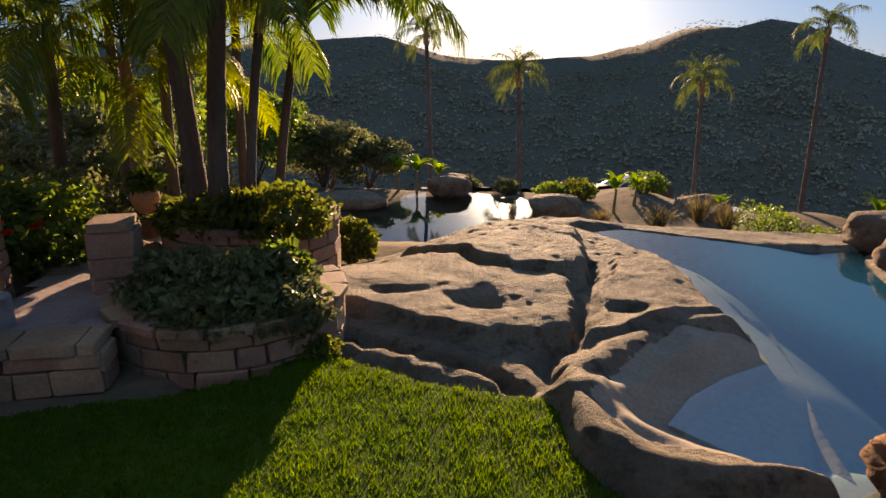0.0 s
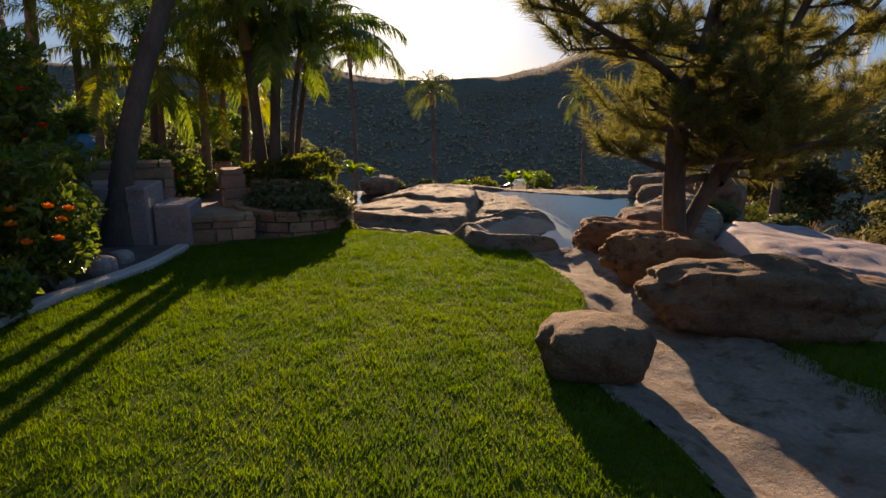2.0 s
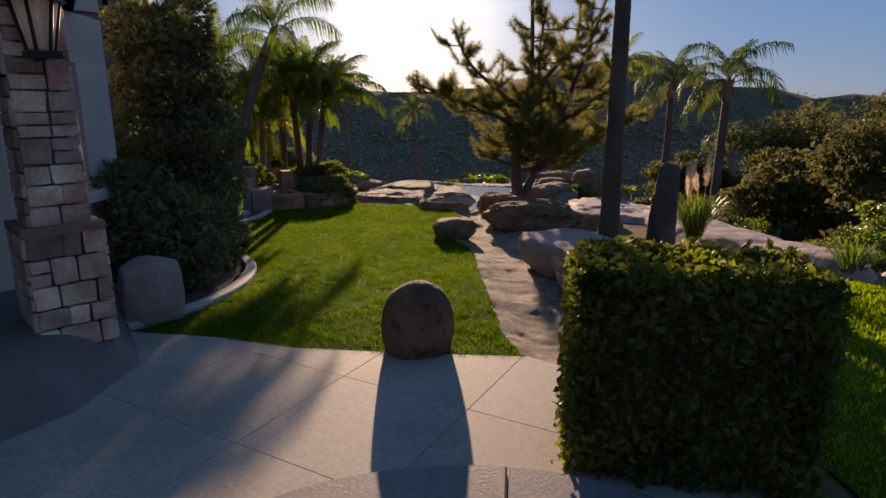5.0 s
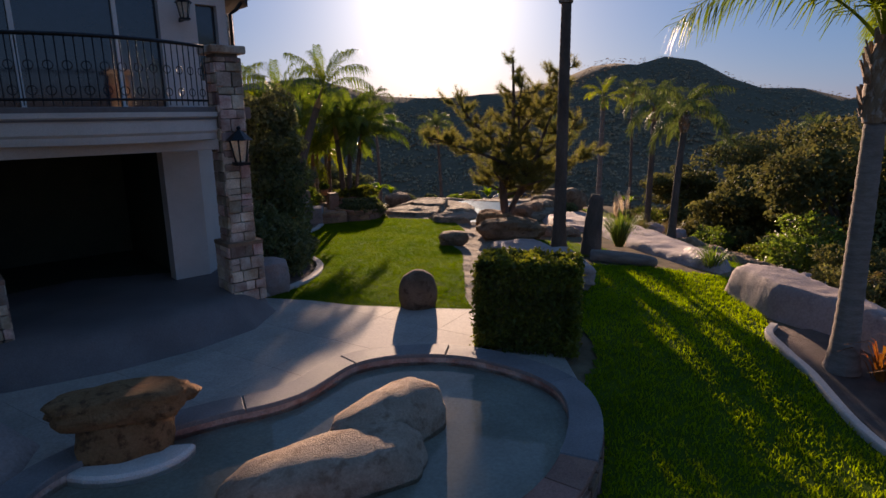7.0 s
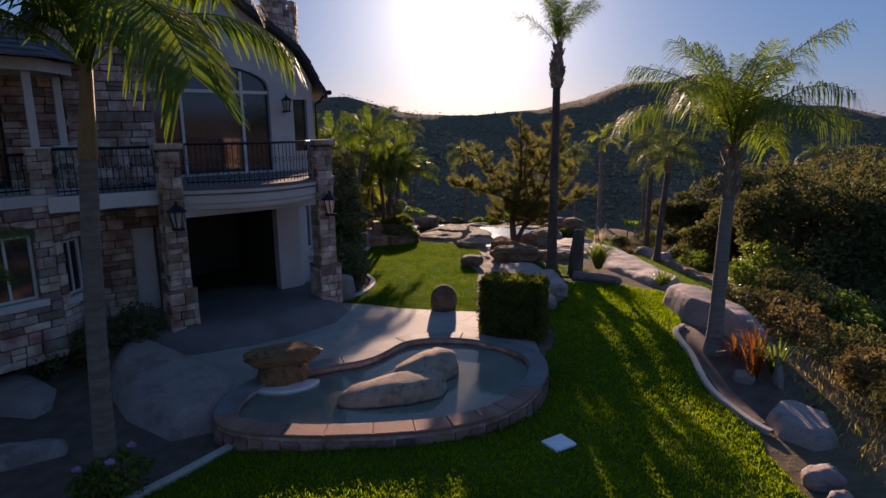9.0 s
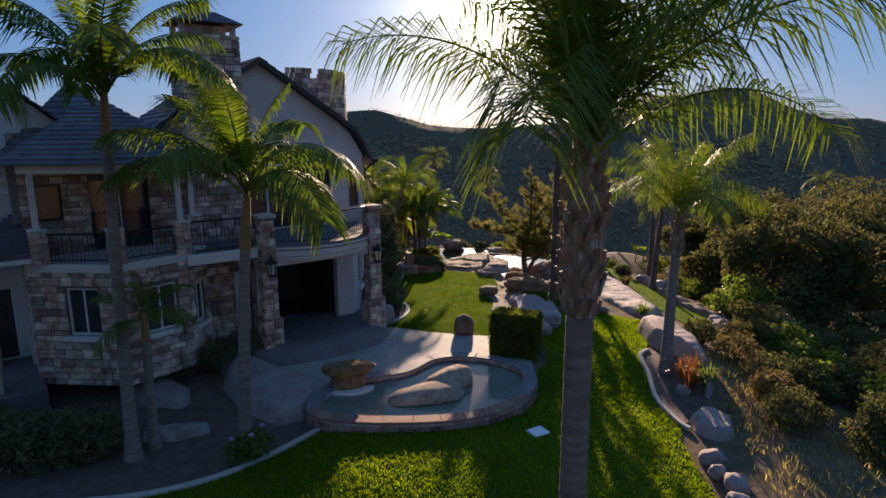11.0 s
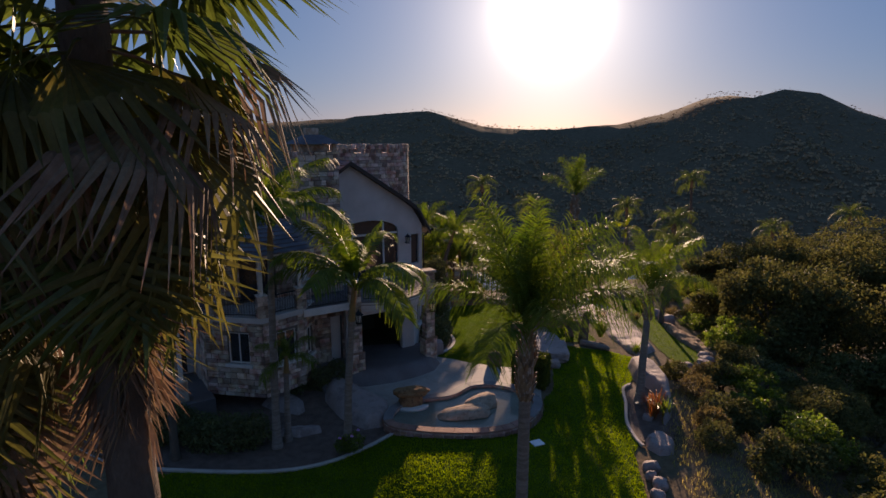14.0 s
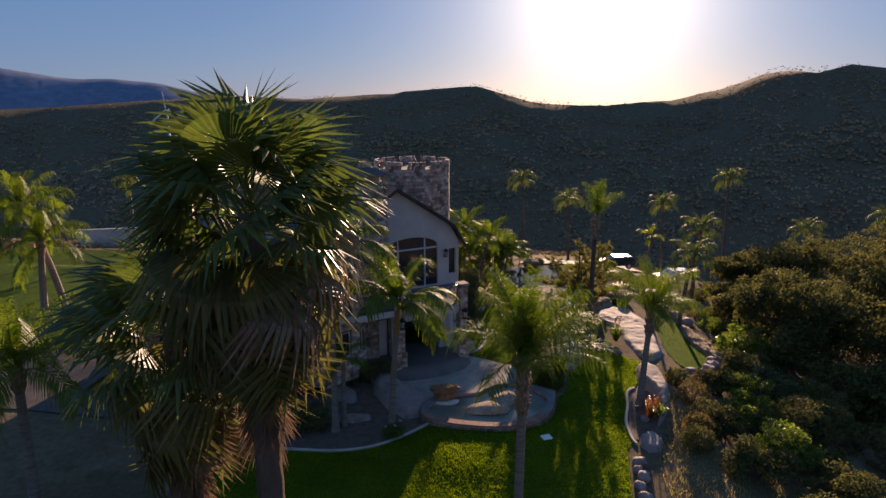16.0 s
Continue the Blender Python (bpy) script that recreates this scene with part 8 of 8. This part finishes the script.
for i, (x, y, s) in enumerate([(12.9, -10.4, 1.5), (11.3, -9.4, 1.1), (10.6, -6.6, 0.9), (9.6, -15.0, 1.2), (11.9, -6.4, 1.2), (14.6, -8.6, 1.5), (15.4, -5.2, 1.5), (11.2, -13.2, 1.3), (12.8, -15.4, 1.4), (10.2, -18.6, 1.3), (12.4, -19.8, 1.5), (9.2, -11.8, 0.8), (13.2, -2.6, 1.3), (14.2, 1.2, 1.5), (9.0, -21.6, 1.0)]):
    shrub("olive-green bush on the falling slope", (x, y, g(x, y)), clumps([(0, 0, s * 0.65, s, s, s * 0.75), (s * 0.6, 0.3, s * 0.5, s * 0.7, s * 0.7, s * 0.55), (-s * 0.5, -0.4, s * 0.5, s * 0.7, s * 0.7, s * 0.55)], 10, 580 + i), int(3200 * s), 0.08, ("leaf_oak", "leaf", "leaf_oak")[i % 3], 420 + i, group="slope brush")
for i, (x, y, s) in enumerate([(8.0, -7.6, 0.6), (8.4, -9.4, 0.8), (8.6, -11.2, 0.8), (7.8, -12.6, 0.6), (7.4, -14.2, 0.7), (9.8, -6.4, 0.7)]):
    shrub("dry scrub beside the palm bed", (x, y, g(x, y)), [(0, 0, s * 0.6, s, s, s * 0.7)], 1600, 0.06, ("leaf_oak", "leaf_dry")[i % 2], 370 + i, group="slope brush")

# lower planting bed
shrub("dark rounded shrub in the lower bed", (-10.6, -15.0, g(-10.6, -15)), [(0, 0, 0.5, 1.1, 0.9, 0.6), (0.9, 0.2, 0.5, 0.8, 0.8, 0.6), (-0.9, 0.1, 0.5, 0.8, 0.8, 0.6)], 8000, 0.06, "leaf_dark", 401)
shrub("dark rounded shrub in the lower bed", (-12.8, -14.6, g(-12.8, -14.6)), [(0, 0, 0.6, 1.0, 0.9, 0.7)], 5000, 0.06, "leaf_dark", 402)
shrub("dark shrub below the bay window", (-9.6, -11.0, g(-9.6, -11.0)), [(0, 0, 0.4, 0.9, 0.4, 0.45), (1.2, 0.6, 0.4, 0.6, 0.4, 0.45)], 3500, 0.05, "leaf_dark", 403)
shrub("dark shrub below the entry wall", (-7.5, -10.2, 0.3), [(0, 0, 0.4, 0.5, 0.4, 0.45), (-0.6, -0.5, 0.3, 0.45, 0.4, 0.4)], 2500, 0.05, "leaf_dark", 404)
rose = shrub("rose bush with pale pink flowers", (-5.75, -15.2, g(-5.75, -15.2)), [(0, 0, 0.4, 0.4, 0.35, 0.35), (-0.3, -0.1, 0.35, 0.3, 0.3, 0.3)], 1300, 0.05, "leaf", 405)


def blossom(parent, at, r, mat, seed):
    rs = random.Random(seed)
    bm = bmesh.new()
    for k in range(9):
        a, e = k * 2.4, 0.3 + 0.9 * (k / 9)
        d = Vector((math.cos(a) * math.cos(e), math.sin(a) * math.cos(e), math.sin(e)))
        s = Vector((-math.sin(a), math.cos(a), 0))
        up = d.cross(s)
        bm.faces.new([bm.verts.new(Vector(at) + c) for c in (d * 0.1 * r, d * 0.6 * r + s * 0.5 * r, d * r + up * 0.1 * r, d * 0.6 * r - s * 0.5 * r)])
    part("blossom", bm_mesh("blossom", bm, M[mat]), parent)


for i, p in enumerate([(0.05, -0.25, 0.72), (-0.38, -0.3, 0.66), (0.2, 0.1, 0.78)]):
    blossom(rose, p, 0.09, "pink_flower", i)
for ob in list(scene.objects):
    if ob.name.startswith("shrub") and ("orange flowers" in ob.get("label", "") or "red flowers" in ob.get("label", "") or "flowering shrub" in ob.get("label", "")):
        for i in range(9):
            blossom(ob, (rs3.uniform(-0.2, 0.9), rs3.uniform(-0.9, -0.1), rs3.uniform(0.6, 2.2 if "red" in ob["label"] else 1.1)), 0.07, "orange_flower" if "orange" in ob["label"] else "red_flower", i)

# garden walls, steps, planters
def brick_wall(label, a, b, z0, z1, thick, seed, name="garden_wall"):
    L = math.hypot(b[0] - a[0], b[1] - a[1])
    ob = thing(name, label, "garden wall", (a[0], a[1], 0), math.degrees(math.atan2(b[1] - a[1], b[0] - a[0])))
    part("core", bm_mesh("core", box_bm(0.02, L - 0.02, 0.03, thick - 0.03, z0 - 0.2, z1 - 0.05), M["mortar"]), ob)
    for y in (0.03, thick - 0.03):
        for (p, q, za, zb) in stone_rects(L, z0, z1 - 0.06, [], random.Random(seed), (0.22, 0.42), (0.12, 0.2)):
            PIECES.append((ob, Matrix.Translation(((p + q) / 2, y, (za + zb) / 2)) @ Matrix.Diagonal((q - p - 0.012, 0.1, zb - za - 0.012, 1)), "brick"))
    for y0 in (0.0, L - 0.06):
        for (p, q, za, zb) in stone_rects(thick, z0, z1 - 0.06, [], random.Random(seed + 5), (0.2, 0.4), (0.12, 0.2)):
            PIECES.append((ob, Matrix.Translation((y0 + 0.03, (p + q) / 2, (za + zb) / 2)) @ Matrix.Diagonal((0.1, q - p - 0.012, zb - za - 0.012, 1)), "brick"))
    x = 0.0
    while x < L:
        w = min(0.42, L - x)
        if w > 0.05:
            PIECES.append((ob, Matrix.Translation((x + w / 2, thick / 2, z1 - 0.02)) @ Matrix.Diagonal((w - 0.012, thick + 0.08, 0.08, 1)), "brick"))
        x += w
    return ob


PIECES = []
brick_wall("tan block garden wall with a sunlit end", (-5.5, 4.05), (-3.72, 4.62), -0.35, 0.72, 0.45, 1)
brick_wall("low stone retaining wall by the steps", (-3.3, 3.55), (-2.35, 3.75), -0.35, 0.02, 0.3, 2)
brick_wall("low garden wall with a pale stone top beside the shrubs", (-6.6, 0.45), (-4.35, 0.4), -0.3, 0.84, 0.4, 6)
pier = brick_wall("square sandstone pier at the planter's end", (-3.02, 4.88), (-2.68, 5.0), -0.4, 0.56, 0.36, 12, "stone_pier")
for i, (x0, x1, y0, y1, z) in enumerate([(-4.75, -3.72, 3.35, 4.1, 0.52), (-3.70, -3.2, 3.45, 4.2, 0.24)]):
    st = thing("garden_step", "cut stone step block with a sunlit top", "step", (0, 0, 0), group="garden steps")
    box("block", (x0, x1, y0, y1, g(x0, y0) - 0.1, z), M["slab_rock"], st, bevel=0.03)
sheet("garden_path", [(-3.7, 4.0), (-2.4, 3.9), (-2.75, 5.6), (-3.2, 7.6), (-4.4, 7.4), (-3.7, 5.0)], 0.15, lambda X, Y: ground_z(X, Y) + 0.30, M["slab_rock"], "tan flagstone path into the side garden", "path")


def round_planter(label, cx, cy, r, z0, z1, a0, a1, seed, pieces=True):
    ob = thing("stone_planter", label, "planter", (cx, cy, 0))
    n_ = 40
    ring = [(math.cos(a) * r, math.sin(a) * r) for a in np.linspace(radians(a0), radians(a1), n_)]
    core = [(x * 0.97, y * 0.97) for x, y in ring]
    V, Fq = [], []
    for x, y in core:
        V += [(x, y, z0 - 0.15), (x, y, z1 - 0.03), (x * 0.82, y * 0.82, z1 - 0.03), (x * 0.82, y * 0.82, z0)]
    for i in range(n_ - 1):
        for j in range(3):
            Fq.append((i * 4 + j, (i + 1) * 4 + j, (i + 1) * 4 + j + 1, i * 4 + j + 1))
    part("core", fast_mesh("core", np.array(V), np.array(Fq), M["mortar"]), ob)
    part("soil", slab_mesh("soil", [(x * 0.85, y * 0.85) for x, y in [(math.cos(a) * r, math.sin(a) * r) for a in np.linspace(0, 2 * math.pi, 25)[:-1]]], z0 - 0.1, z1 - 0.08, M["mulch"]), ob)
    rs = random.Random(seed)
    z = z0
    while z < z1 - 0.06:
        h_ = min(rs.uniform(0.12, 0.2), z1 - z)
        a = radians(a0)
        while a < radians(a1) - 0.02:
            w = min(rs.uniform(0.2, 0.42) / r, radians(a1) - a)
            PIECES.append((ob, Matrix.Rotation(a + w / 2, 4, "Z") @ Matrix.Translation((r - 0.02, 0, z + h_ / 2)) @ Matrix.Diagonal((0.1, w * r - 0.012, h_ - 0.012, 1)), "brick"))
            a += w
        z += h_
    a = radians(a0)
    while a < radians(a1) - 0.02:
        w = min(0.36 / r, radians(a1) - a)
        PIECES.append((ob, Matrix.Rotation(a + w / 2, 4, "Z") @ Matrix.Translation((r - 0.10, 0, z1 + 0.02)) @ Matrix.Diagonal((0.3, w * r - 0.012, 0.07, 1)), "brick"))
        a += w
    return ob


round_planter("curved tan stone planter on the lawn's edge", -1.85, 4.95, 0.95, -0.45, -0.02, 170, 400, 3)
round_planter("raised curved stone planter holding palms", -2.2, 6.75, 0.95, -0.5, 0.26, 150, 380, 4)
for i, (x, y, s) in enumerate([(-3.45, 6.3, 0.34), (-4.1, 6.2, 0.36), (-3.75, 5.6, 0.26), (-4.6, 6.0, 0.28), (-3.0, 6.1, 0.2), (-4.3, 5.5, 0.24), (-3.9, 7.2, 0.4)]):
    boulder("tan rockery stone in the side garden", (x, y, g(x, y)), (s, s * 0.8, s * 0.8), 30 * i, 90 + i, 0.15, group="rockery stones", sink=0.2)
for i, (x, y, s) in enumerate([(-3.75, 1.6, 0.2), (-3.95, 1.1, 0.16), (-3.7, 2.2, 0.14)]):
    boulder("small pale stone by the kerb", (x, y, g(x, y)), (s, s * 0.8, s * 0.7), 30 * i, 95 + i, 0.12, M["slab_rock"], group="rockery stones", sink=0.15)


def pot(label, at, r, h, mat):
    ob = thing("plant_pot", label, "pot", at)
    prof = [(0.55, 0), (0.8, 0.25), (1.0, 0.6), (0.95, 0.85), (0.8, 0.93), (0.92, 1.0), (0.82, 1.0), (0.75, 0.92)]
    V, Fq, k = [], [], 20
    for rr_, zz in prof:
        for s in range(k):
            a = 2 * math.pi * s / k
            V.append((rr_ * r * math.cos(a), rr_ * r * math.sin(a), zz * h))
    for i in range(len(prof) - 1):
        for s in range(k):
            Fq.append((i * k + s, i * k + (s + 1) % k, (i + 1) * k + (s + 1) % k, (i + 1) * k + s))
    part("pot_body", fast_mesh("pot_body", np.array(V), np.array(Fq), M[mat], True), ob)
    part("plant", leaves("plant", [(0, 0, h * 1.35, r * 1.1, r * 1.1, h * 0.45)], 700, 0.06, M["leaf"], 7), ob)


pot("glazed blue pot on the garden wall", (-5.2, 5.0, 0.74), 0.22, 0.42, "blue_glaze")
pot("terracotta pot by the planter", (-3.35, 6.6, 0.30), 0.16, 0.26, "terracotta")

# cars on the drive, wind turbine, far wall
def car(label, at, rz, paint, L=4.8, W=1.9, H=1.75):
    ob = thing("car", label, "car", at, rz)
    bm = bmesh.new()
    side = [(-L / 2, 0.45), (-L / 2, 0.95), (-L / 2 + 0.15, 1.05), (-L / 2 + 0.35, H - 0.12), (-L / 2 + 0.7, H), (L * 0.08, H - 0.03), (L * 0.24, 1.08), (L / 2 - 0.25, 0.95), (L / 2, 0.75), (L / 2, 0.4)]
    rows = []
    for yy, inset in ((-W / 2, 0.10), (-W / 2 + 0.12, 0.0), (W / 2 - 0.12, 0.0), (W / 2, 0.10)):
        rows.append([bm.verts.new((x, yy + (0.12 if z > 1.1 else 0) * (1 if yy < 0 else -1), z - inset * (0.3 if z > 0.6 else 0))) for x, z in side])
    for a, b in zip(rows[:-1], rows[1:]):
        for i in range(len(side)):
            j = (i + 1) % len(side)
            bm.faces.new((a[i], a[j], b[j], b[i]))
    bm.faces.new(rows[0][::-1]); bm.faces.new(rows[-1])
    bmesh.ops.recalc_face_normals(bm, faces=bm.faces)
    body = part("body", bm_mesh("body", bm, paint), ob)
    for s in (-1, 1):
        bm = bmesh.new()
        y = s * (W / 2 - 0.105)
        for x0, x1 in ((-L / 2 + 0.62, -L * 0.2), (-L * 0.18, L * 0.03), (L * 0.05, L * 0.17)):
            bm.faces.new([bm.verts.new(c) for c in ((x0, y + s * 0.012, 1.13), (x1, y + s * 0.012, 1.13), (x1 - 0.06, y + s * 0.008, H - 0.2), (x0 + 0.04, y + s * 0.008, H - 0.2))])
        part("side_window", bm_mesh("side_window", bm, M["glass"]), body)
        for x in (-L * 0.29, L * 0.30):
            bm = bmesh.new()
            bmesh.ops.create_cone(bm, cap_ends=True, segments=20, radius1=0.36, radius2=0.36, depth=0.24, matrix=Matrix.Translation((x, s * (W / 2 - 0.1), 0.36)) @ Matrix.Rotation(math.pi / 2, 4, "X"))
            wh = part("wheel", bm_mesh("wheel", bm, M["tyre"]), ob)
            bm = bmesh.new()
            bmesh.ops.create_cone(bm, cap_ends=True, segments=14, radius1=0.22, radius2=0.20, depth=0.26, matrix=Matrix.Translation((x, s * (W / 2 - 0.095), 0.36)) @ Matrix.Rotation(math.pi / 2, 4, "X"))
            part("rim", bm_mesh("rim", bm, M["steel"]), wh)
    bm = bmesh.new()
    bm.faces.new([bm.verts.new(c) for c in ((-L / 2 + 0.14, -W / 2 + 0.25, 1.1), (-L / 2 + 0.14, W / 2 - 0.25, 1.1), (-L / 2 + 0.33, W / 2 - 0.3, H - 0.2), (-L / 2 + 0.33, -W / 2 + 0.3, H - 0.2))])
    part("rear_window", bm_mesh("rear_window", bm, M["glass"]), body)


car("dark estate car parked on the driveway", (10.25, 32.8, g(10.25, 32.8)), 195, M["car_dark"], 4.6, 1.9, 1.5)
car("white car parked on the driveway", (18.3, 38.5, g(18.3, 38.5) + 0.15), 190, M["car_white"])
tur = thing("wind_turbine", "slim white garden wind turbine on a pole", "wind turbine", (-52.0, 42.0, g(-52, 42)))
hub = 13.6 - g(-52, 42)
part("pole", tube_mesh("pole", [(0, 0, -0.5), (0, 0, hub)], [0.22, 0.12], M["steel"], 10), tur)
for a in (95, 215, 335):
    bl = bm_mesh("blade", box_bm(0.1, 2.6, -0.03, 0.03, -0.12, 0.10, 0.02), M["steel"])
    part("blade", bl, tur, "", Matrix.Translation((0, -0.3, hub)) @ Matrix.Rotation(radians(-a), 4, "Y"))
part("nacelle", bm_mesh("nacelle", box_bm(-0.15, 0.15, -0.35, 0.5, hub - 0.15, hub + 0.15, 0.05), M["steel"]), tur)
yard = thing("yard_wall", "pale stucco wall beyond the back lawn", "wall", (-60, 31.0, g(-55, 33)), 20)
box("wall", (0, 11.5, 0, 0.3, -1.0, 2.4), M["stucco"], yard)
box("coping", (-0.05, 11.55, -0.05, 0.35, 2.4, 2.5), M["trim"], yard)

# mountains far beyond the valley, blue from haze put into their colour
fa = np.radians(np.linspace(-75, -18, 115))
top_ = np.interp(np.degrees(fa), [-75, -60, -50, -44, -40.5, -38.6, -36.6, -33, -30, -28, -24, -18], [150, 185, 150, 138, 114, 106, 110, 93, 62, 49, 20, -20])
V = []
for k_, (rad, share) in enumerate(((2150, -0.4), (2250, 0.25), (2350, 0.62), (2430, 0.86), (2500, 1.0), (2700, 0.6))):
    fx, fy = rad * np.sin(fa), -38.5 + rad * np.cos(fa)
    V.append(np.stack([fx, fy, top_ * share + vnoise(fx, fy, 130, 21, 4) * (14 if k_ != 4 else 5)], 1))
V = np.concatenate(V)
k = (np.arange(5)[:, None] * 115 + np.arange(114)[None, :]).ravel()
tagged(new("backdrop", fast_mesh("backdrop", V, np.stack([k, k + 1, k + 116, k + 115], 1), M["haze_blue_hill"], True)), "hazy blue mountain ridge on the far horizon", "mountains", kind="structure")

# brush that covers the hills, its colour raised for haze
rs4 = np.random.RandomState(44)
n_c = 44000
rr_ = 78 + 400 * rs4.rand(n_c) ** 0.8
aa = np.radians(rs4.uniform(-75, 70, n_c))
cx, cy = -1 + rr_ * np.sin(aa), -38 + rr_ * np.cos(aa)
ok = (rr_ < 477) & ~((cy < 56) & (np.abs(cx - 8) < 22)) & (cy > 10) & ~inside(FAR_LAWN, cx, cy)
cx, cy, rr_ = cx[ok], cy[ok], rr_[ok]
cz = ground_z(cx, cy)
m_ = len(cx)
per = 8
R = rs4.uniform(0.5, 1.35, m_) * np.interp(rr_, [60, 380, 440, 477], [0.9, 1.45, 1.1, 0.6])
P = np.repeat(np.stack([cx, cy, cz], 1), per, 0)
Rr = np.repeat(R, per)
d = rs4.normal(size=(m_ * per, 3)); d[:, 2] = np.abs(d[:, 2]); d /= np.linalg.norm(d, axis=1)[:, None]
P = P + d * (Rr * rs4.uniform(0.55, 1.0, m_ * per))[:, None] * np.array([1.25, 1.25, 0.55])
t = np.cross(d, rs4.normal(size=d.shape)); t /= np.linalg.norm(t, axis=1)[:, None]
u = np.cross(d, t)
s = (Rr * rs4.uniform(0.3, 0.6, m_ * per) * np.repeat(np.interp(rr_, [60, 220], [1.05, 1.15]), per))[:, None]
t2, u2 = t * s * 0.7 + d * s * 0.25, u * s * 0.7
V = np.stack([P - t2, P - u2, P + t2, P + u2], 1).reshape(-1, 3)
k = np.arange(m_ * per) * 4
tagged(new("hillside_brush", fast_mesh("hillside_brush", V, np.stack([k, k + 1, k + 2, k + 3], 1), M["chaparral"])), "chaparral brush covering the hills, with haze in its colour", "brush", kind="stuff")

# ---- single stones of walls, last ----
for i, (ob, rects, how) in enumerate(stone_jobs):
    mats = [Matrix.Translation(((p + q) / 2, -0.005, (za + zb) / 2)) @ Matrix.Diagonal((q - p - 0.02, 0.1, zb - za - 0.02, 1)) for (p, q, za, zb) in rects]
    if how == "parts":
        for j, m in enumerate(mats):
            part("stone", UNIT[j % 5], ob, "", m)
    else:
        joined_stones(ob, mats)
for j, (c, m, keep) in enumerate(COLUMN_STONES):
    part("stone", UNIT[j % 5], c, "", m)
BRICK = []
for me in UNIT:
    b = me.copy()
    b.name = "brick"
    b.materials.clear()
    b.materials.append(M["brick"])
    BRICK.append(b)
for j, (ob, m, nm) in enumerate(PIECES):
    part(nm, BRICK[j % 5], ob, "", m)
# the fountain wall takes the stone copy darkened for shade
SHADE_STONE = []
for me in UNIT:
    b = me.copy()
    b.name = "stone"
    b.materials.clear()
    b.materials.append(M["stone_red_shade"])
    SHADE_STONE.append(b)
for j, m in enumerate(FOUNT_STONES):
    part("stone", SHADE_STONE[j % 5], fountain, "", m)
